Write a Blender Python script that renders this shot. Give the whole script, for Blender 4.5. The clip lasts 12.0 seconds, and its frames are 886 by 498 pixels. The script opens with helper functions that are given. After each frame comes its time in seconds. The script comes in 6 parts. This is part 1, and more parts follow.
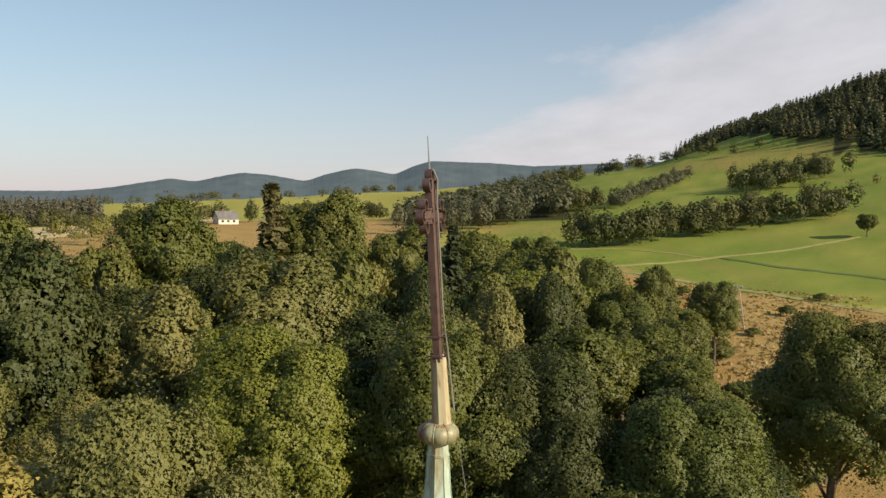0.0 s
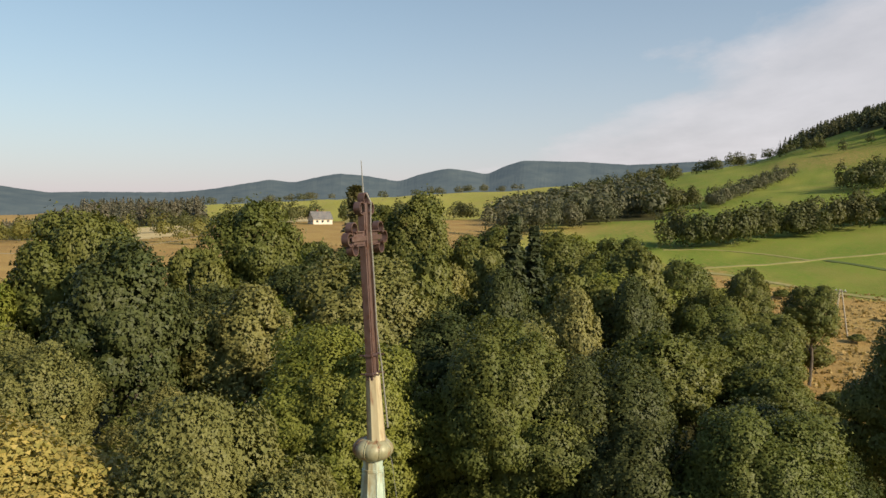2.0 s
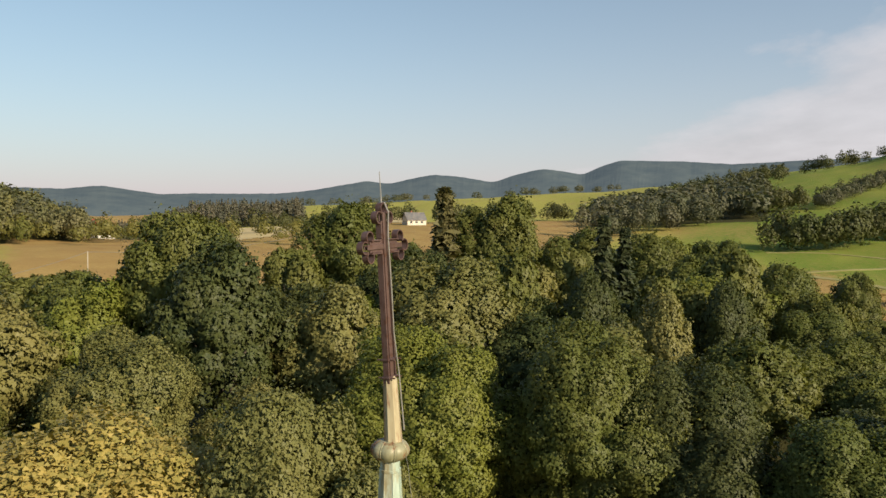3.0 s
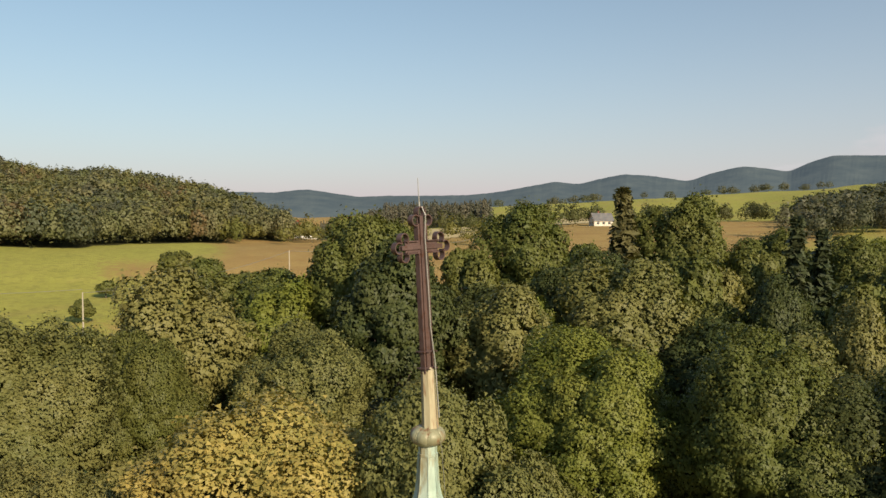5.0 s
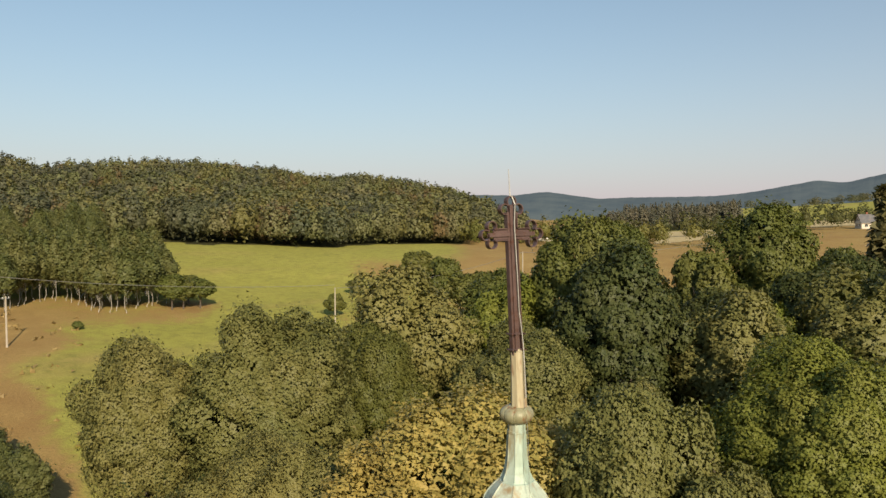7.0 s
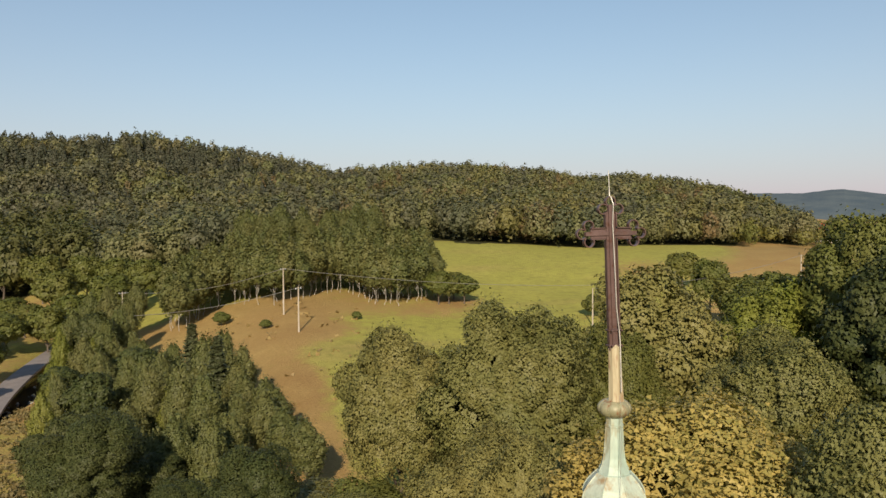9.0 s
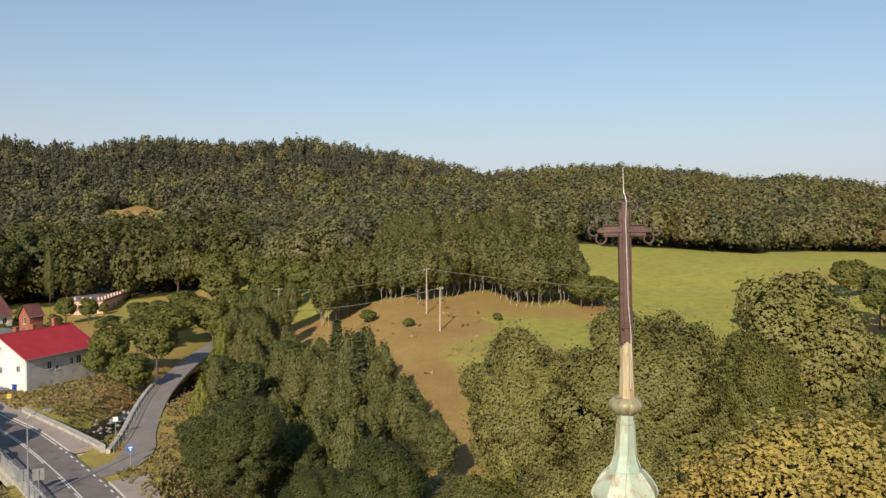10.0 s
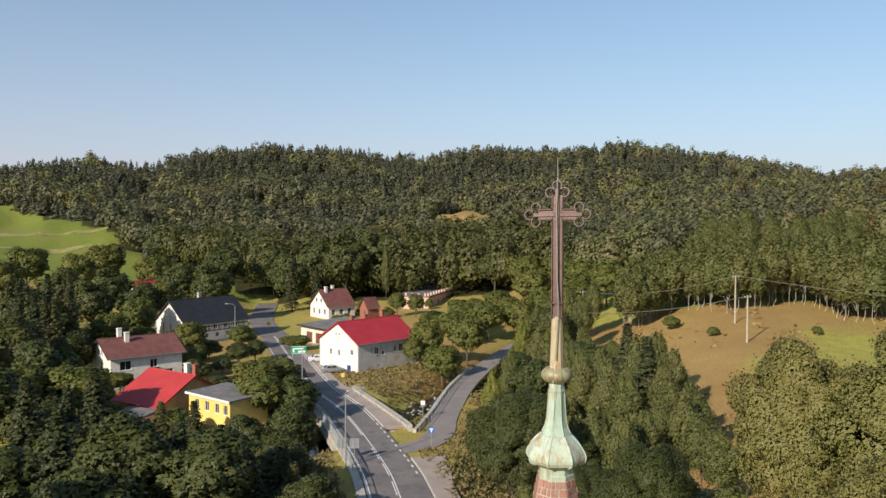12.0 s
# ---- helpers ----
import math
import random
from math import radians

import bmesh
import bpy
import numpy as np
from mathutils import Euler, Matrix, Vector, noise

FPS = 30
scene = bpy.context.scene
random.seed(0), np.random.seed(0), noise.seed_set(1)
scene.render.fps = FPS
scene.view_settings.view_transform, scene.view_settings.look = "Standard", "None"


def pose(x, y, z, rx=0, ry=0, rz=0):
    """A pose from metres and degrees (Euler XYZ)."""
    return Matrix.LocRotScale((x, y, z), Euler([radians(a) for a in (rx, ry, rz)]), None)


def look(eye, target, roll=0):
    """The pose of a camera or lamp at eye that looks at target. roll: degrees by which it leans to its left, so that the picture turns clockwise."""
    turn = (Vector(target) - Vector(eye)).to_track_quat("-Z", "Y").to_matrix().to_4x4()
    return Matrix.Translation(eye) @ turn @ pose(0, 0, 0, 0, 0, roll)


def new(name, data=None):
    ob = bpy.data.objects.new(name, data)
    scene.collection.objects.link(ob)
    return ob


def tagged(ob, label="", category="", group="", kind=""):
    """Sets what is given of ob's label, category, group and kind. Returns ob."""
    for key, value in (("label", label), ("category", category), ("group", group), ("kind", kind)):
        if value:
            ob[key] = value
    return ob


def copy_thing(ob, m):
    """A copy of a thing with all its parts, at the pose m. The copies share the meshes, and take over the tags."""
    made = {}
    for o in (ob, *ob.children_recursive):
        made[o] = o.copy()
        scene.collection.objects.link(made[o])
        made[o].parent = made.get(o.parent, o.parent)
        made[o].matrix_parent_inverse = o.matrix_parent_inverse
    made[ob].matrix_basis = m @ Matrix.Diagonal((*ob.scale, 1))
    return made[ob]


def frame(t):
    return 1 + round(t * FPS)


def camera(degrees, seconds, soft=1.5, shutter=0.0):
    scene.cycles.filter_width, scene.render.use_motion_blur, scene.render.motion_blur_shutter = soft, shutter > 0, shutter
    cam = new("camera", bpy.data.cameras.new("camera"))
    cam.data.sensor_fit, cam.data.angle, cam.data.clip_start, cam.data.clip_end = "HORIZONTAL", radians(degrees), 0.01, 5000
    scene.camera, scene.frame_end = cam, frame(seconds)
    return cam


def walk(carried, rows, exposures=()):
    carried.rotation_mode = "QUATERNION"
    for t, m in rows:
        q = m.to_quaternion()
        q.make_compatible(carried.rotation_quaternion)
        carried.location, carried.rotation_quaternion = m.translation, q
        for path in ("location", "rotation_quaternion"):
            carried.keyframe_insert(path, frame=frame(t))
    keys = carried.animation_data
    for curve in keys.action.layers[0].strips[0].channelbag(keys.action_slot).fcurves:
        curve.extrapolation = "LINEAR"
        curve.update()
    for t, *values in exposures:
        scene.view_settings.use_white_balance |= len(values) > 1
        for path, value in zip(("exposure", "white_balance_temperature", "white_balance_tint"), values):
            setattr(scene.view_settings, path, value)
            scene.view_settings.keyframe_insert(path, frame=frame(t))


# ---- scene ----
import functools

EXPOSURES = [(0.0, 0.38, 6420, 10), (6.0, 0.22, 6420, 10), (9.0, 0.18, 6320, 14), (12.0, 0.30, 5880, 13)]
SKY = 0.098
CLOUD_EDGE = (0.0015, -0.463, -0.886, -0.012)
CLOUD_TONE = (5.6, 5.3, 5.4)
HAZE_TONE = (5.4, 4.3, 4.7)
cam = camera(58.8, 12.0)
PATH = [
    (0, look((-6.464, 0.921, 27.258), (-4.487, 0.63, 27.161), 0.4)),
    (0.5, look((-6.54, 0.623, 27.324), (-4.559, 0.368, 27.227), 0.5)),
    (1, look((-6.583, 0.272, 27.378), (-4.597, 0.057, 27.281), 0.5)),
    (1.5, look((-6.645, -0.059, 27.417), (-4.652, -0.204, 27.32), 0.5)),
    (2, look((-6.724, -0.405, 27.458), (-4.727, -0.462, 27.359), 0.3)),
    (2.5, look((-6.812, -0.744, 27.501), (-4.816, -0.683, 27.402), 0.3)),
    (3, look((-6.872, -1.094, 27.535), (-4.883, -0.912, 27.437), 0.3)),
    (5, look((-7.051, -2.57, 27.561), (-5.161, -1.923, 27.464), -0.0)),
    (5.5, look((-7.095, -2.965, 27.536), (-5.254, -2.189, 27.438), -0.1)),
    (6, look((-7.081, -3.356, 27.49), (-5.303, -2.445, 27.394), -0.1)),
    (6.5, look((-6.938, -3.72, 27.44), (-5.236, -2.674, 27.347), -0.1)),
    (7, look((-6.813, -4.074, 27.428), (-5.202, -2.893, 27.338), -0.2)),
    (9, look((-6.073, -5.706, 27.42), (-4.943, -4.058, 27.333), -0.3)),
    (9.5, look((-5.594, -6.184, 27.394), (-4.62, -4.44, 27.309), -0.2)),
    (10, look((-5.011, -6.703, 27.348), (-4.212, -4.871, 27.268), 0.1)),
    (10.5, look((-4.272, -7.211, 27.292), (-3.661, -5.308, 27.216), 0.2)),
    (11, look((-3.41, -7.798, 27.242), (-2.996, -5.843, 27.167), 0.2)),
    (11.5, look((-2.433, -8.353, 27.188), (-2.224, -6.365, 27.115), 0.2)),
    (12, look((-1.336, -8.902, 27.134), (-1.328, -6.904, 27.064), 0.2)),
]
walk(cam, PATH, EXPOSURES)

# ---- light ----
SUN_AZ, SUN_EL = 217.0, 27.0
sun_dir = Vector((math.sin(radians(SUN_AZ)) * math.cos(radians(SUN_EL)), math.cos(radians(SUN_AZ)) * math.cos(radians(SUN_EL)), math.sin(radians(SUN_EL))))
sun = new("sun", bpy.data.lights.new("sun", "SUN"))
sun.data.energy, sun.data.angle, sun.data.color = 5.0, radians(0.6), (1.0, 0.85, 0.62)
sun.matrix_world = look(sun_dir * 100, (0, 0, 0))


def nd(tree, kind, **values):
    n = tree.nodes.new(kind)
    for key, v in values.items():
        n.inputs[key].default_value = v
    return n


def ramp(tree, fac, stops):
    n = tree.nodes.new("ShaderNodeValToRGB")
    tree.links.new(fac, n.inputs[0])
    els = n.color_ramp.elements
    while len(els) < len(stops):
        els.new(0.5)
    for e, (p, c) in zip(els, stops):
        e.position, e.color = p, (*c, 1)
    return n.outputs[0]


def mixc(tree, fac, a, b, mode="MIX"):
    n = tree.nodes.new("ShaderNodeMix")
    n.data_type, n.blend_type = "RGBA", mode
    for sock, v in ((n.inputs[0], fac), (n.inputs[6], a), (n.inputs[7], b)):
        if isinstance(v, (int, float)):
            sock.default_value = v
        elif isinstance(v, tuple):
            sock.default_value = (*v, 1)
        else:
            tree.links.new(v, sock)
    return n.outputs[2]


def calc(tree, op, a, b=0.0, clamp=False):
    n = tree.nodes.new("ShaderNodeMath")
    n.operation, n.use_clamp = op, clamp
    for sock, v in zip(n.inputs, (a, b)):
        if isinstance(v, (int, float)):
            sock.default_value = v
        else:
            tree.links.new(v, sock)
    return n.outputs[0]


world = bpy.data.worlds.new("sky")
scene.world = world
world.use_nodes = True
wt = world.node_tree
wt.nodes.clear()
sky = wt.nodes.new("ShaderNodeTexSky")
sky.sky_type, sky.sun_disc = "NISHITA", False
sky.sun_elevation, sky.sun_rotation = radians(SUN_EL), radians(SUN_AZ)
sky.air_density, sky.dust_density, sky.ozone_density, sky.altitude = 1.0, 0.7, 0.9, 500
where = wt.nodes.new("ShaderNodeTexCoord").outputs["Generated"]
# thin high cloud: a bank over the eastern hills, drawn out along the wind
sep = wt.nodes.new("ShaderNodeSeparateXYZ")
wt.links.new(where, sep.inputs[0])
flat = wt.nodes.new("ShaderNodeCombineXYZ")
lift = calc(wt, "ADD", calc(wt, "MAXIMUM", sep.outputs[2], 0.0), 0.12)
wt.links.new(calc(wt, "DIVIDE", sep.outputs[0], lift), flat.inputs[0])
wt.links.new(calc(wt, "DIVIDE", sep.outputs[1], lift), flat.inputs[1])
turned = wt.nodes.new("ShaderNodeMapping")
turned.inputs["Rotation"].default_value = (0, 0, radians(58))
turned.inputs["Scale"].default_value = (0.36, 0.62, 1)
wt.links.new(flat.outputs[0], turned.inputs[0])
cloud = nd(wt, "ShaderNodeTexNoise", Scale=1.1, Detail=9.0, Roughness=0.58)
wt.links.new(turned.outputs[0], cloud.inputs["Vector"])
# the bank's edge: a slanted plane through the viewer
edge = wt.nodes.new("ShaderNodeVectorMath")
edge.operation = "DOT_PRODUCT"
edge.inputs[1].default_value = CLOUD_EDGE[:3]
wt.links.new(where, edge.inputs[0])
puff = nd(wt, "ShaderNodeTexNoise", Scale=3.4, Detail=10.0, Roughness=0.6)
wt.links.new(turned.outputs[0], puff.inputs["Vector"])
shape = calc(wt, "ADD", calc(wt, "MULTIPLY", calc(wt, "SUBTRACT", cloud.outputs[0], 0.5), 0.20), calc(wt, "MULTIPLY", calc(wt, "SUBTRACT", puff.outputs[0], 0.5), 0.10))
depth = calc(wt, "ADD", calc(wt, "ADD", edge.outputs["Value"], CLOUD_EDGE[3]), shape)
amount = ramp(wt, calc(wt, "ADD", calc(wt, "MULTIPLY", depth, 5.0), 0.12), [(0.0, (0, 0, 0)), (0.10, (0.42, 0.42, 0.42)), (0.26, (0.72, 0.72, 0.72)), (1.0, (0.84, 0.84, 0.84))])
billow = calc(wt, "ADD", calc(wt, "MULTIPLY", calc(wt, "SUBTRACT", puff.outputs[0], 0.5), 0.55), 1.0)
# summer haze pales the blue towards the horizon
veil = calc(wt, "ADD", calc(wt, "MULTIPLY", calc(wt, "POWER", 2.718, calc(wt, "MULTIPLY", calc(wt, "MAXIMUM", sep.outputs[2], 0.0), -5.5)), 0.84), 0.09)
tone = mixc(wt, amount, mixc(wt, veil, mixc(wt, 1.0, sky.outputs[0], (0.76, 1.10, 1.03), "MULTIPLY"), HAZE_TONE), mixc(wt, 1.0, CLOUD_TONE, billow, "MULTIPLY"))
back = nd(wt, "ShaderNodeBackground", Strength=SKY)
wt.links.new(tone, back.inputs[0])
wt.links.new(back.outputs[0], wt.nodes.new("ShaderNodeOutputWorld").inputs[0])

# ---- materials ----
def material(name):
    m = bpy.data.materials.new(name)
    m.use_nodes = True
    t = m.node_tree
    return m, t, t.nodes["Principled BSDF"]


def noise_at(t, scale, detail=4.0, rough=0.55, coords="Object", stretch=None):
    src = t.nodes.new("ShaderNodeTexCoord").outputs[coords] if coords != "Position" else t.nodes.new("ShaderNodeNewGeometry").outputs["Position"]
    if stretch:
        mp = t.nodes.new("ShaderNodeMapping")
        mp.inputs["Scale"].default_value = stretch
        t.links.new(src, mp.inputs[0])
        src = mp.outputs[0]
    n = nd(t, "ShaderNodeTexNoise", Scale=scale, Detail=detail, Roughness=rough)
    t.links.new(src, n.inputs["Vector"])
    return n.outputs[0]


def surface(name, a, b, scale=3.0, rough=0.8, metal=0.0, bump=0.3, fine=40.0, c=None, stretch=None, dist=0.01):
    """A solid with broad stains (a to b, spots of c) and a fine grain."""
    m, t, p = material(name)
    broad = noise_at(t, scale, 6, 0.6, "Object", stretch)
    grain = noise_at(t, fine, 3, 0.6, "Object", stretch)
    col = ramp(t, broad, [(0.32, a), (0.68, b)])
    if c:
        spots = noise_at(t, scale * 2.3, 5, 0.65, "Object", stretch)
        col = mixc(t, ramp(t, spots, [(0.52, (0, 0, 0)), (0.66, (1, 1, 1))]), col, c)
    col = mixc(t, 0.5, col, ramp(t, grain, [(0.2, (0.35, 0.35, 0.35)), (0.8, (0.65, 0.65, 0.65))]), "OVERLAY")
    t.links.new(col, p.inputs["Base Color"])
    p.inputs["Roughness"].default_value, p.inputs["Metallic"].default_value = rough, metal
    if bump:
        bp = nd(t, "ShaderNodeBump", Strength=bump, Distance=dist)
        t.links.new(grain, bp.inputs["Height"])
        t.links.new(bp.outputs[0], p.inputs["Normal"])
    return m


def foliage(name, a, b, c, through_light=0.18, spread=0.5):
    """Leaves: each its own shade between a and b, each tree its own lean towards c; light shines through."""
    m, t, p = material(name)
    leaf = t.nodes.new("ShaderNodeNewGeometry").outputs["Random Per Island"]
    tree = t.nodes.new("ShaderNodeObjectInfo").outputs["Random"]
    patch = noise_at(t, 0.35, 3, 0.6, "Object")
    lean = t.nodes.new("ShaderNodeAttribute")
    lean.attribute_name = "lean"
    col = mixc(t, leaf, a, b)
    fac = calc(t, "ADD", calc(t, "ADD", calc(t, "MULTIPLY", tree, spread), calc(t, "MULTIPLY", lean.outputs["Fac"], 0.9)), calc(t, "MULTIPLY", calc(t, "SUBTRACT", patch, 0.5), 1.2), True)
    col = mixc(t, fac, col, c)
    t.links.new(col, p.inputs["Base Color"])
    p.inputs["Roughness"].default_value = 0.55
    p.inputs["Specular IOR Level"].default_value = 0.25
    glow = t.nodes.new("ShaderNodeBsdfTranslucent")
    t.links.new(mixc(t, 1.0, col, (1.25, 1.3, 0.55), "MULTIPLY"), glow.inputs[0])
    mx = nd(t, "ShaderNodeMixShader", Fac=through_light)
    t.links.new(p.outputs[0], mx.inputs[1])
    t.links.new(glow.outputs[0], mx.inputs[2])
    t.links.new(mx.outputs[0], t.nodes["Material Output"].inputs[0])
    return m


GREEN = foliage("green_leaves", (0.085, 0.103, 0.022), (0.122, 0.136, 0.031), (0.160, 0.145, 0.036))
BRIGHT = foliage("bright_green_leaves", (0.125, 0.152, 0.022), (0.178, 0.194, 0.033), (0.215, 0.195, 0.044))
OLIVE = foliage("olive_leaves", (0.126, 0.130, 0.037), (0.178, 0.173, 0.054), (0.250, 0.212, 0.068))
GOLD = foliage("golden_leaves", (0.24, 0.215, 0.058), (0.43, 0.335, 0.098), (0.52, 0.355, 0.105), 0.25, 0.45)
DARK = foliage("dark_green_leaves", (0.042, 0.058, 0.017), (0.082, 0.096, 0.028), (0.096, 0.094, 0.030), 0.18)
SPRUCE = foliage("spruce_needles", (0.040, 0.052, 0.022), (0.068, 0.082, 0.034), (0.092, 0.086, 0.036), 0.12)
LARCH = foliage("larch_needles", (0.085, 0.090, 0.034), (0.135, 0.130, 0.050), (0.165, 0.135, 0.055), 0.2)
BIRCH = foliage("birch_leaves", (0.086, 0.102, 0.032), (0.140, 0.150, 0.046), (0.165, 0.148, 0.050))
RUSSET = foliage("reddish_leaves", (0.125, 0.105, 0.048), (0.165, 0.130, 0.058), (0.17, 0.12, 0.055))
GRASSY = foliage("bank_grass", (0.13, 0.115, 0.045), (0.22, 0.18, 0.075), (0.25, 0.175, 0.085))
TUSSOCK = foliage("dry_tussock_grass", (0.24, 0.175, 0.065), (0.38, 0.285, 0.11), (0.30, 0.19, 0.08))
# far woods: the haze of distance is put into muted, bluer leaf colours
HILLGREEN = foliage("hazed_hill_leaves", (0.134, 0.143, 0.056), (0.150, 0.158, 0.062), (0.175, 0.155, 0.072), 0.2, 0.6)
HILLDARK = foliage("hazed_dark_hill_leaves", (0.080, 0.091, 0.046), (0.092, 0.103, 0.052), (0.110, 0.105, 0.058), 0.2, 0.6)
HILLSPRUCE = foliage("hazed_spruce_needles", (0.058, 0.068, 0.040), (0.068, 0.079, 0.046), (0.086, 0.084, 0.052), 0.15)
HILLGREY = foliage("hazed_pine_needles", (0.085, 0.085, 0.056), (0.110, 0.108, 0.070), (0.135, 0.115, 0.075), 0.12)
BARK = surface("bark", (0.07, 0.055, 0.04), (0.15, 0.12, 0.09), 4, 0.9, 0, 0.8, 18, stretch=(1, 1, 0.25), dist=0.03)
BIRCH_BARK = surface("birch_bark", (0.38, 0.35, 0.30), (0.54, 0.51, 0.45), 2, 0.7, 0, 0.4, 9, (0.08, 0.07, 0.06), (0.6, 0.6, 2.5))
VERDIGRIS = surface("verdigris_copper", (0.32, 0.42, 0.34), (0.44, 0.51, 0.42), 3.5, 0.6, 0.1, 0.25, 30, (0.30, 0.26, 0.15), (1, 1, 0.25), 0.004)
SKIRTCOPPER = surface("brown_stained_copper", (0.36, 0.44, 0.35), (0.50, 0.54, 0.43), 3.0, 0.6, 0.1, 0.25, 30, (0.33, 0.235, 0.12), (1, 1, 0.45), 0.004)
SLEEVE = surface("rust_streaked_sheet", (0.30, 0.22, 0.12), (0.47, 0.42, 0.27), 9.0, 0.6, 0.0, 0.25, 30, (0.21, 0.080, 0.034), (1, 1, 0.12), 0.003)
def weathered(m, tx, ty, edge, soft, colour):
    """Rust and tarnish on the side that faces (tx, ty), with a ragged edge."""
    t, p = m.node_tree, m.node_tree.nodes["Principled BSDF"]
    at = t.nodes.new("ShaderNodeSeparateXYZ")
    t.links.new(t.nodes.new("ShaderNodeTexCoord").outputs["Object"], at.inputs[0])
    side = calc(t, "ADD", calc(t, "MULTIPLY", at.outputs[0], tx), calc(t, "MULTIPLY", at.outputs[1], ty))
    ragged = calc(t, "MULTIPLY", calc(t, "SUBTRACT", noise_at(t, 16.0, 5, 0.65, "Object", (1, 1, 0.15)), 0.5), soft * 2)
    fac = calc(t, "DIVIDE", calc(t, "SUBTRACT", calc(t, "ADD", side, ragged), edge), soft, True)
    t.links.new(mixc(t, fac, p.inputs["Base Color"].links[0].from_socket, colour), p.inputs["Base Color"])


weathered(SLEEVE, 0.70, 0.71, 0.004, 0.035, (0.22, 0.088, 0.038))
BULB = surface("tarnished_copper_bulb", (0.20, 0.185, 0.105), (0.34, 0.325, 0.20), 6.0, 0.5, 0.1, 0.2, 30, (0.22, 0.115, 0.055), (1, 1, 0.5), 0.003)
weathered(BULB, 0.50, 0.86, 0.03, 0.06, (0.17, 0.085, 0.042))
IRON = surface("brown_painted_iron", (0.095, 0.058, 0.052), (0.150, 0.092, 0.082), 6.0, 0.42, 0.25, 0.3, 60, (0.10, 0.045, 0.03), None, 0.002)
ROD = surface("galvanised_wire", (0.30, 0.29, 0.26), (0.42, 0.40, 0.37), 6, 0.45, 0.6, 0.1, 60)
STONE = surface("red_sandstone", (0.24, 0.12, 0.09), (0.38, 0.20, 0.15), 5, 0.85, 0, 0.5, 50, (0.30, 0.22, 0.17), None, 0.006)
MORTAR = surface("pale_mortar", (0.40, 0.34, 0.28), (0.50, 0.44, 0.36), 6, 0.9, 0, 0.5, 60)
ASPHALT = surface("grey_asphalt", (0.142, 0.122, 0.12), (0.204, 0.178, 0.172), 0.25, 0.9, 0, 0.5, 14, (0.11, 0.105, 0.105), None, 0.01)
PATHTAR = surface("worn_path_asphalt", (0.20, 0.175, 0.165), (0.27, 0.235, 0.22), 0.3, 0.9, 0, 0.5, 14)
TRACK = surface("worn_grass_track", (0.22, 0.205, 0.066), (0.33, 0.275, 0.105), 0.12, 0.95, 0, 0.4, 3, (0.19, 0.20, 0.05))
STUBBLE = surface("golden_stubble", (0.44, 0.335, 0.150), (0.56, 0.43, 0.205), 0.05, 0.95, 0, 0.4, 2)
DARKLINE = surface("dark_line_grass", (0.06, 0.085, 0.016), (0.10, 0.13, 0.024), 0.2, 0.95, 0, 0.4, 3)
PAVING = surface("reddish_grey_paving", (0.30, 0.245, 0.215), (0.38, 0.31, 0.27), 0.5, 0.9, 0, 0.4, 8)
KERB = surface("concrete_kerb", (0.42, 0.39, 0.35), (0.58, 0.54, 0.48), 1.2, 0.9, 0, 0.4, 20)
LINE = surface("white_road_paint", (0.62, 0.60, 0.57), (0.78, 0.76, 0.73), 2, 0.7, 0, 0.2, 20)
CONCRETE = surface("weathered_concrete", (0.34, 0.31, 0.27), (0.52, 0.48, 0.42), 0.8, 0.9, 0, 0.4, 12)
STEEL = surface("galvanised_steel", (0.42, 0.44, 0.45), (0.60, 0.62, 0.63), 2, 0.45, 0.7, 0.1, 30)
WHITEWALL = surface("white_render", (0.66, 0.63, 0.57), (0.80, 0.77, 0.72), 0.35, 0.9, 0, 0.3, 10, (0.60, 0.56, 0.49))
CREAMWALL = surface("cream_render", (0.60, 0.52, 0.42), (0.72, 0.64, 0.53), 0.4, 0.9, 0, 0.3, 10)
# stained white render of long walls, their shade put into a greyer colour
SHADEWALL = surface("shaded_stained_render", (0.42, 0.41, 0.40), (0.62, 0.60, 0.57), 0.3, 0.9, 0, 0.3, 10, (0.34, 0.33, 0.32))
YELLOWWALL = surface("yellow_render", (0.72, 0.50, 0.12), (0.82, 0.60, 0.18), 0.5, 0.9, 0, 0.3, 10)
OCHREWALL = surface("ochre_render", (0.42, 0.30, 0.14), (0.54, 0.40, 0.20), 0.5, 0.9, 0, 0.3, 10)
PINKWALL = surface("pink_render", (0.62, 0.38, 0.32), (0.72, 0.47, 0.39), 0.4, 0.9, 0, 0.3, 10)
REDROOF = surface("red_sheet_roof", (0.31, 0.020, 0.028), (0.40, 0.030, 0.038), 0.5, 0.5, 0, 0.2, 12)
SCARLET = surface("scarlet_sheet_roof", (0.38, 0.034, 0.036), (0.47, 0.05, 0.048), 0.5, 0.5, 0, 0.2, 12)
BROWNROOF = surface("red_brown_tiles", (0.12, 0.045, 0.04), (0.20, 0.075, 0.06), 0.8, 0.75, 0, 0.5, 8)
SLATE = surface("black_slates", (0.014, 0.014, 0.016), (0.030, 0.030, 0.033), 0.7, 0.6, 0, 0.5, 8)
FELT = surface("grey_roofing_felt", (0.11, 0.11, 0.115), (0.19, 0.185, 0.18), 0.4, 0.9, 0, 0.4, 8, (0.26, 0.20, 0.17))
BRICK = surface("red_brick", (0.22, 0.075, 0.045), (0.36, 0.13, 0.08), 1.6, 0.9, 0, 0.5, 14)
TIMBER = surface("black_timber", (0.02, 0.018, 0.017), (0.045, 0.04, 0.036), 2, 0.8, 0, 0.3, 20)
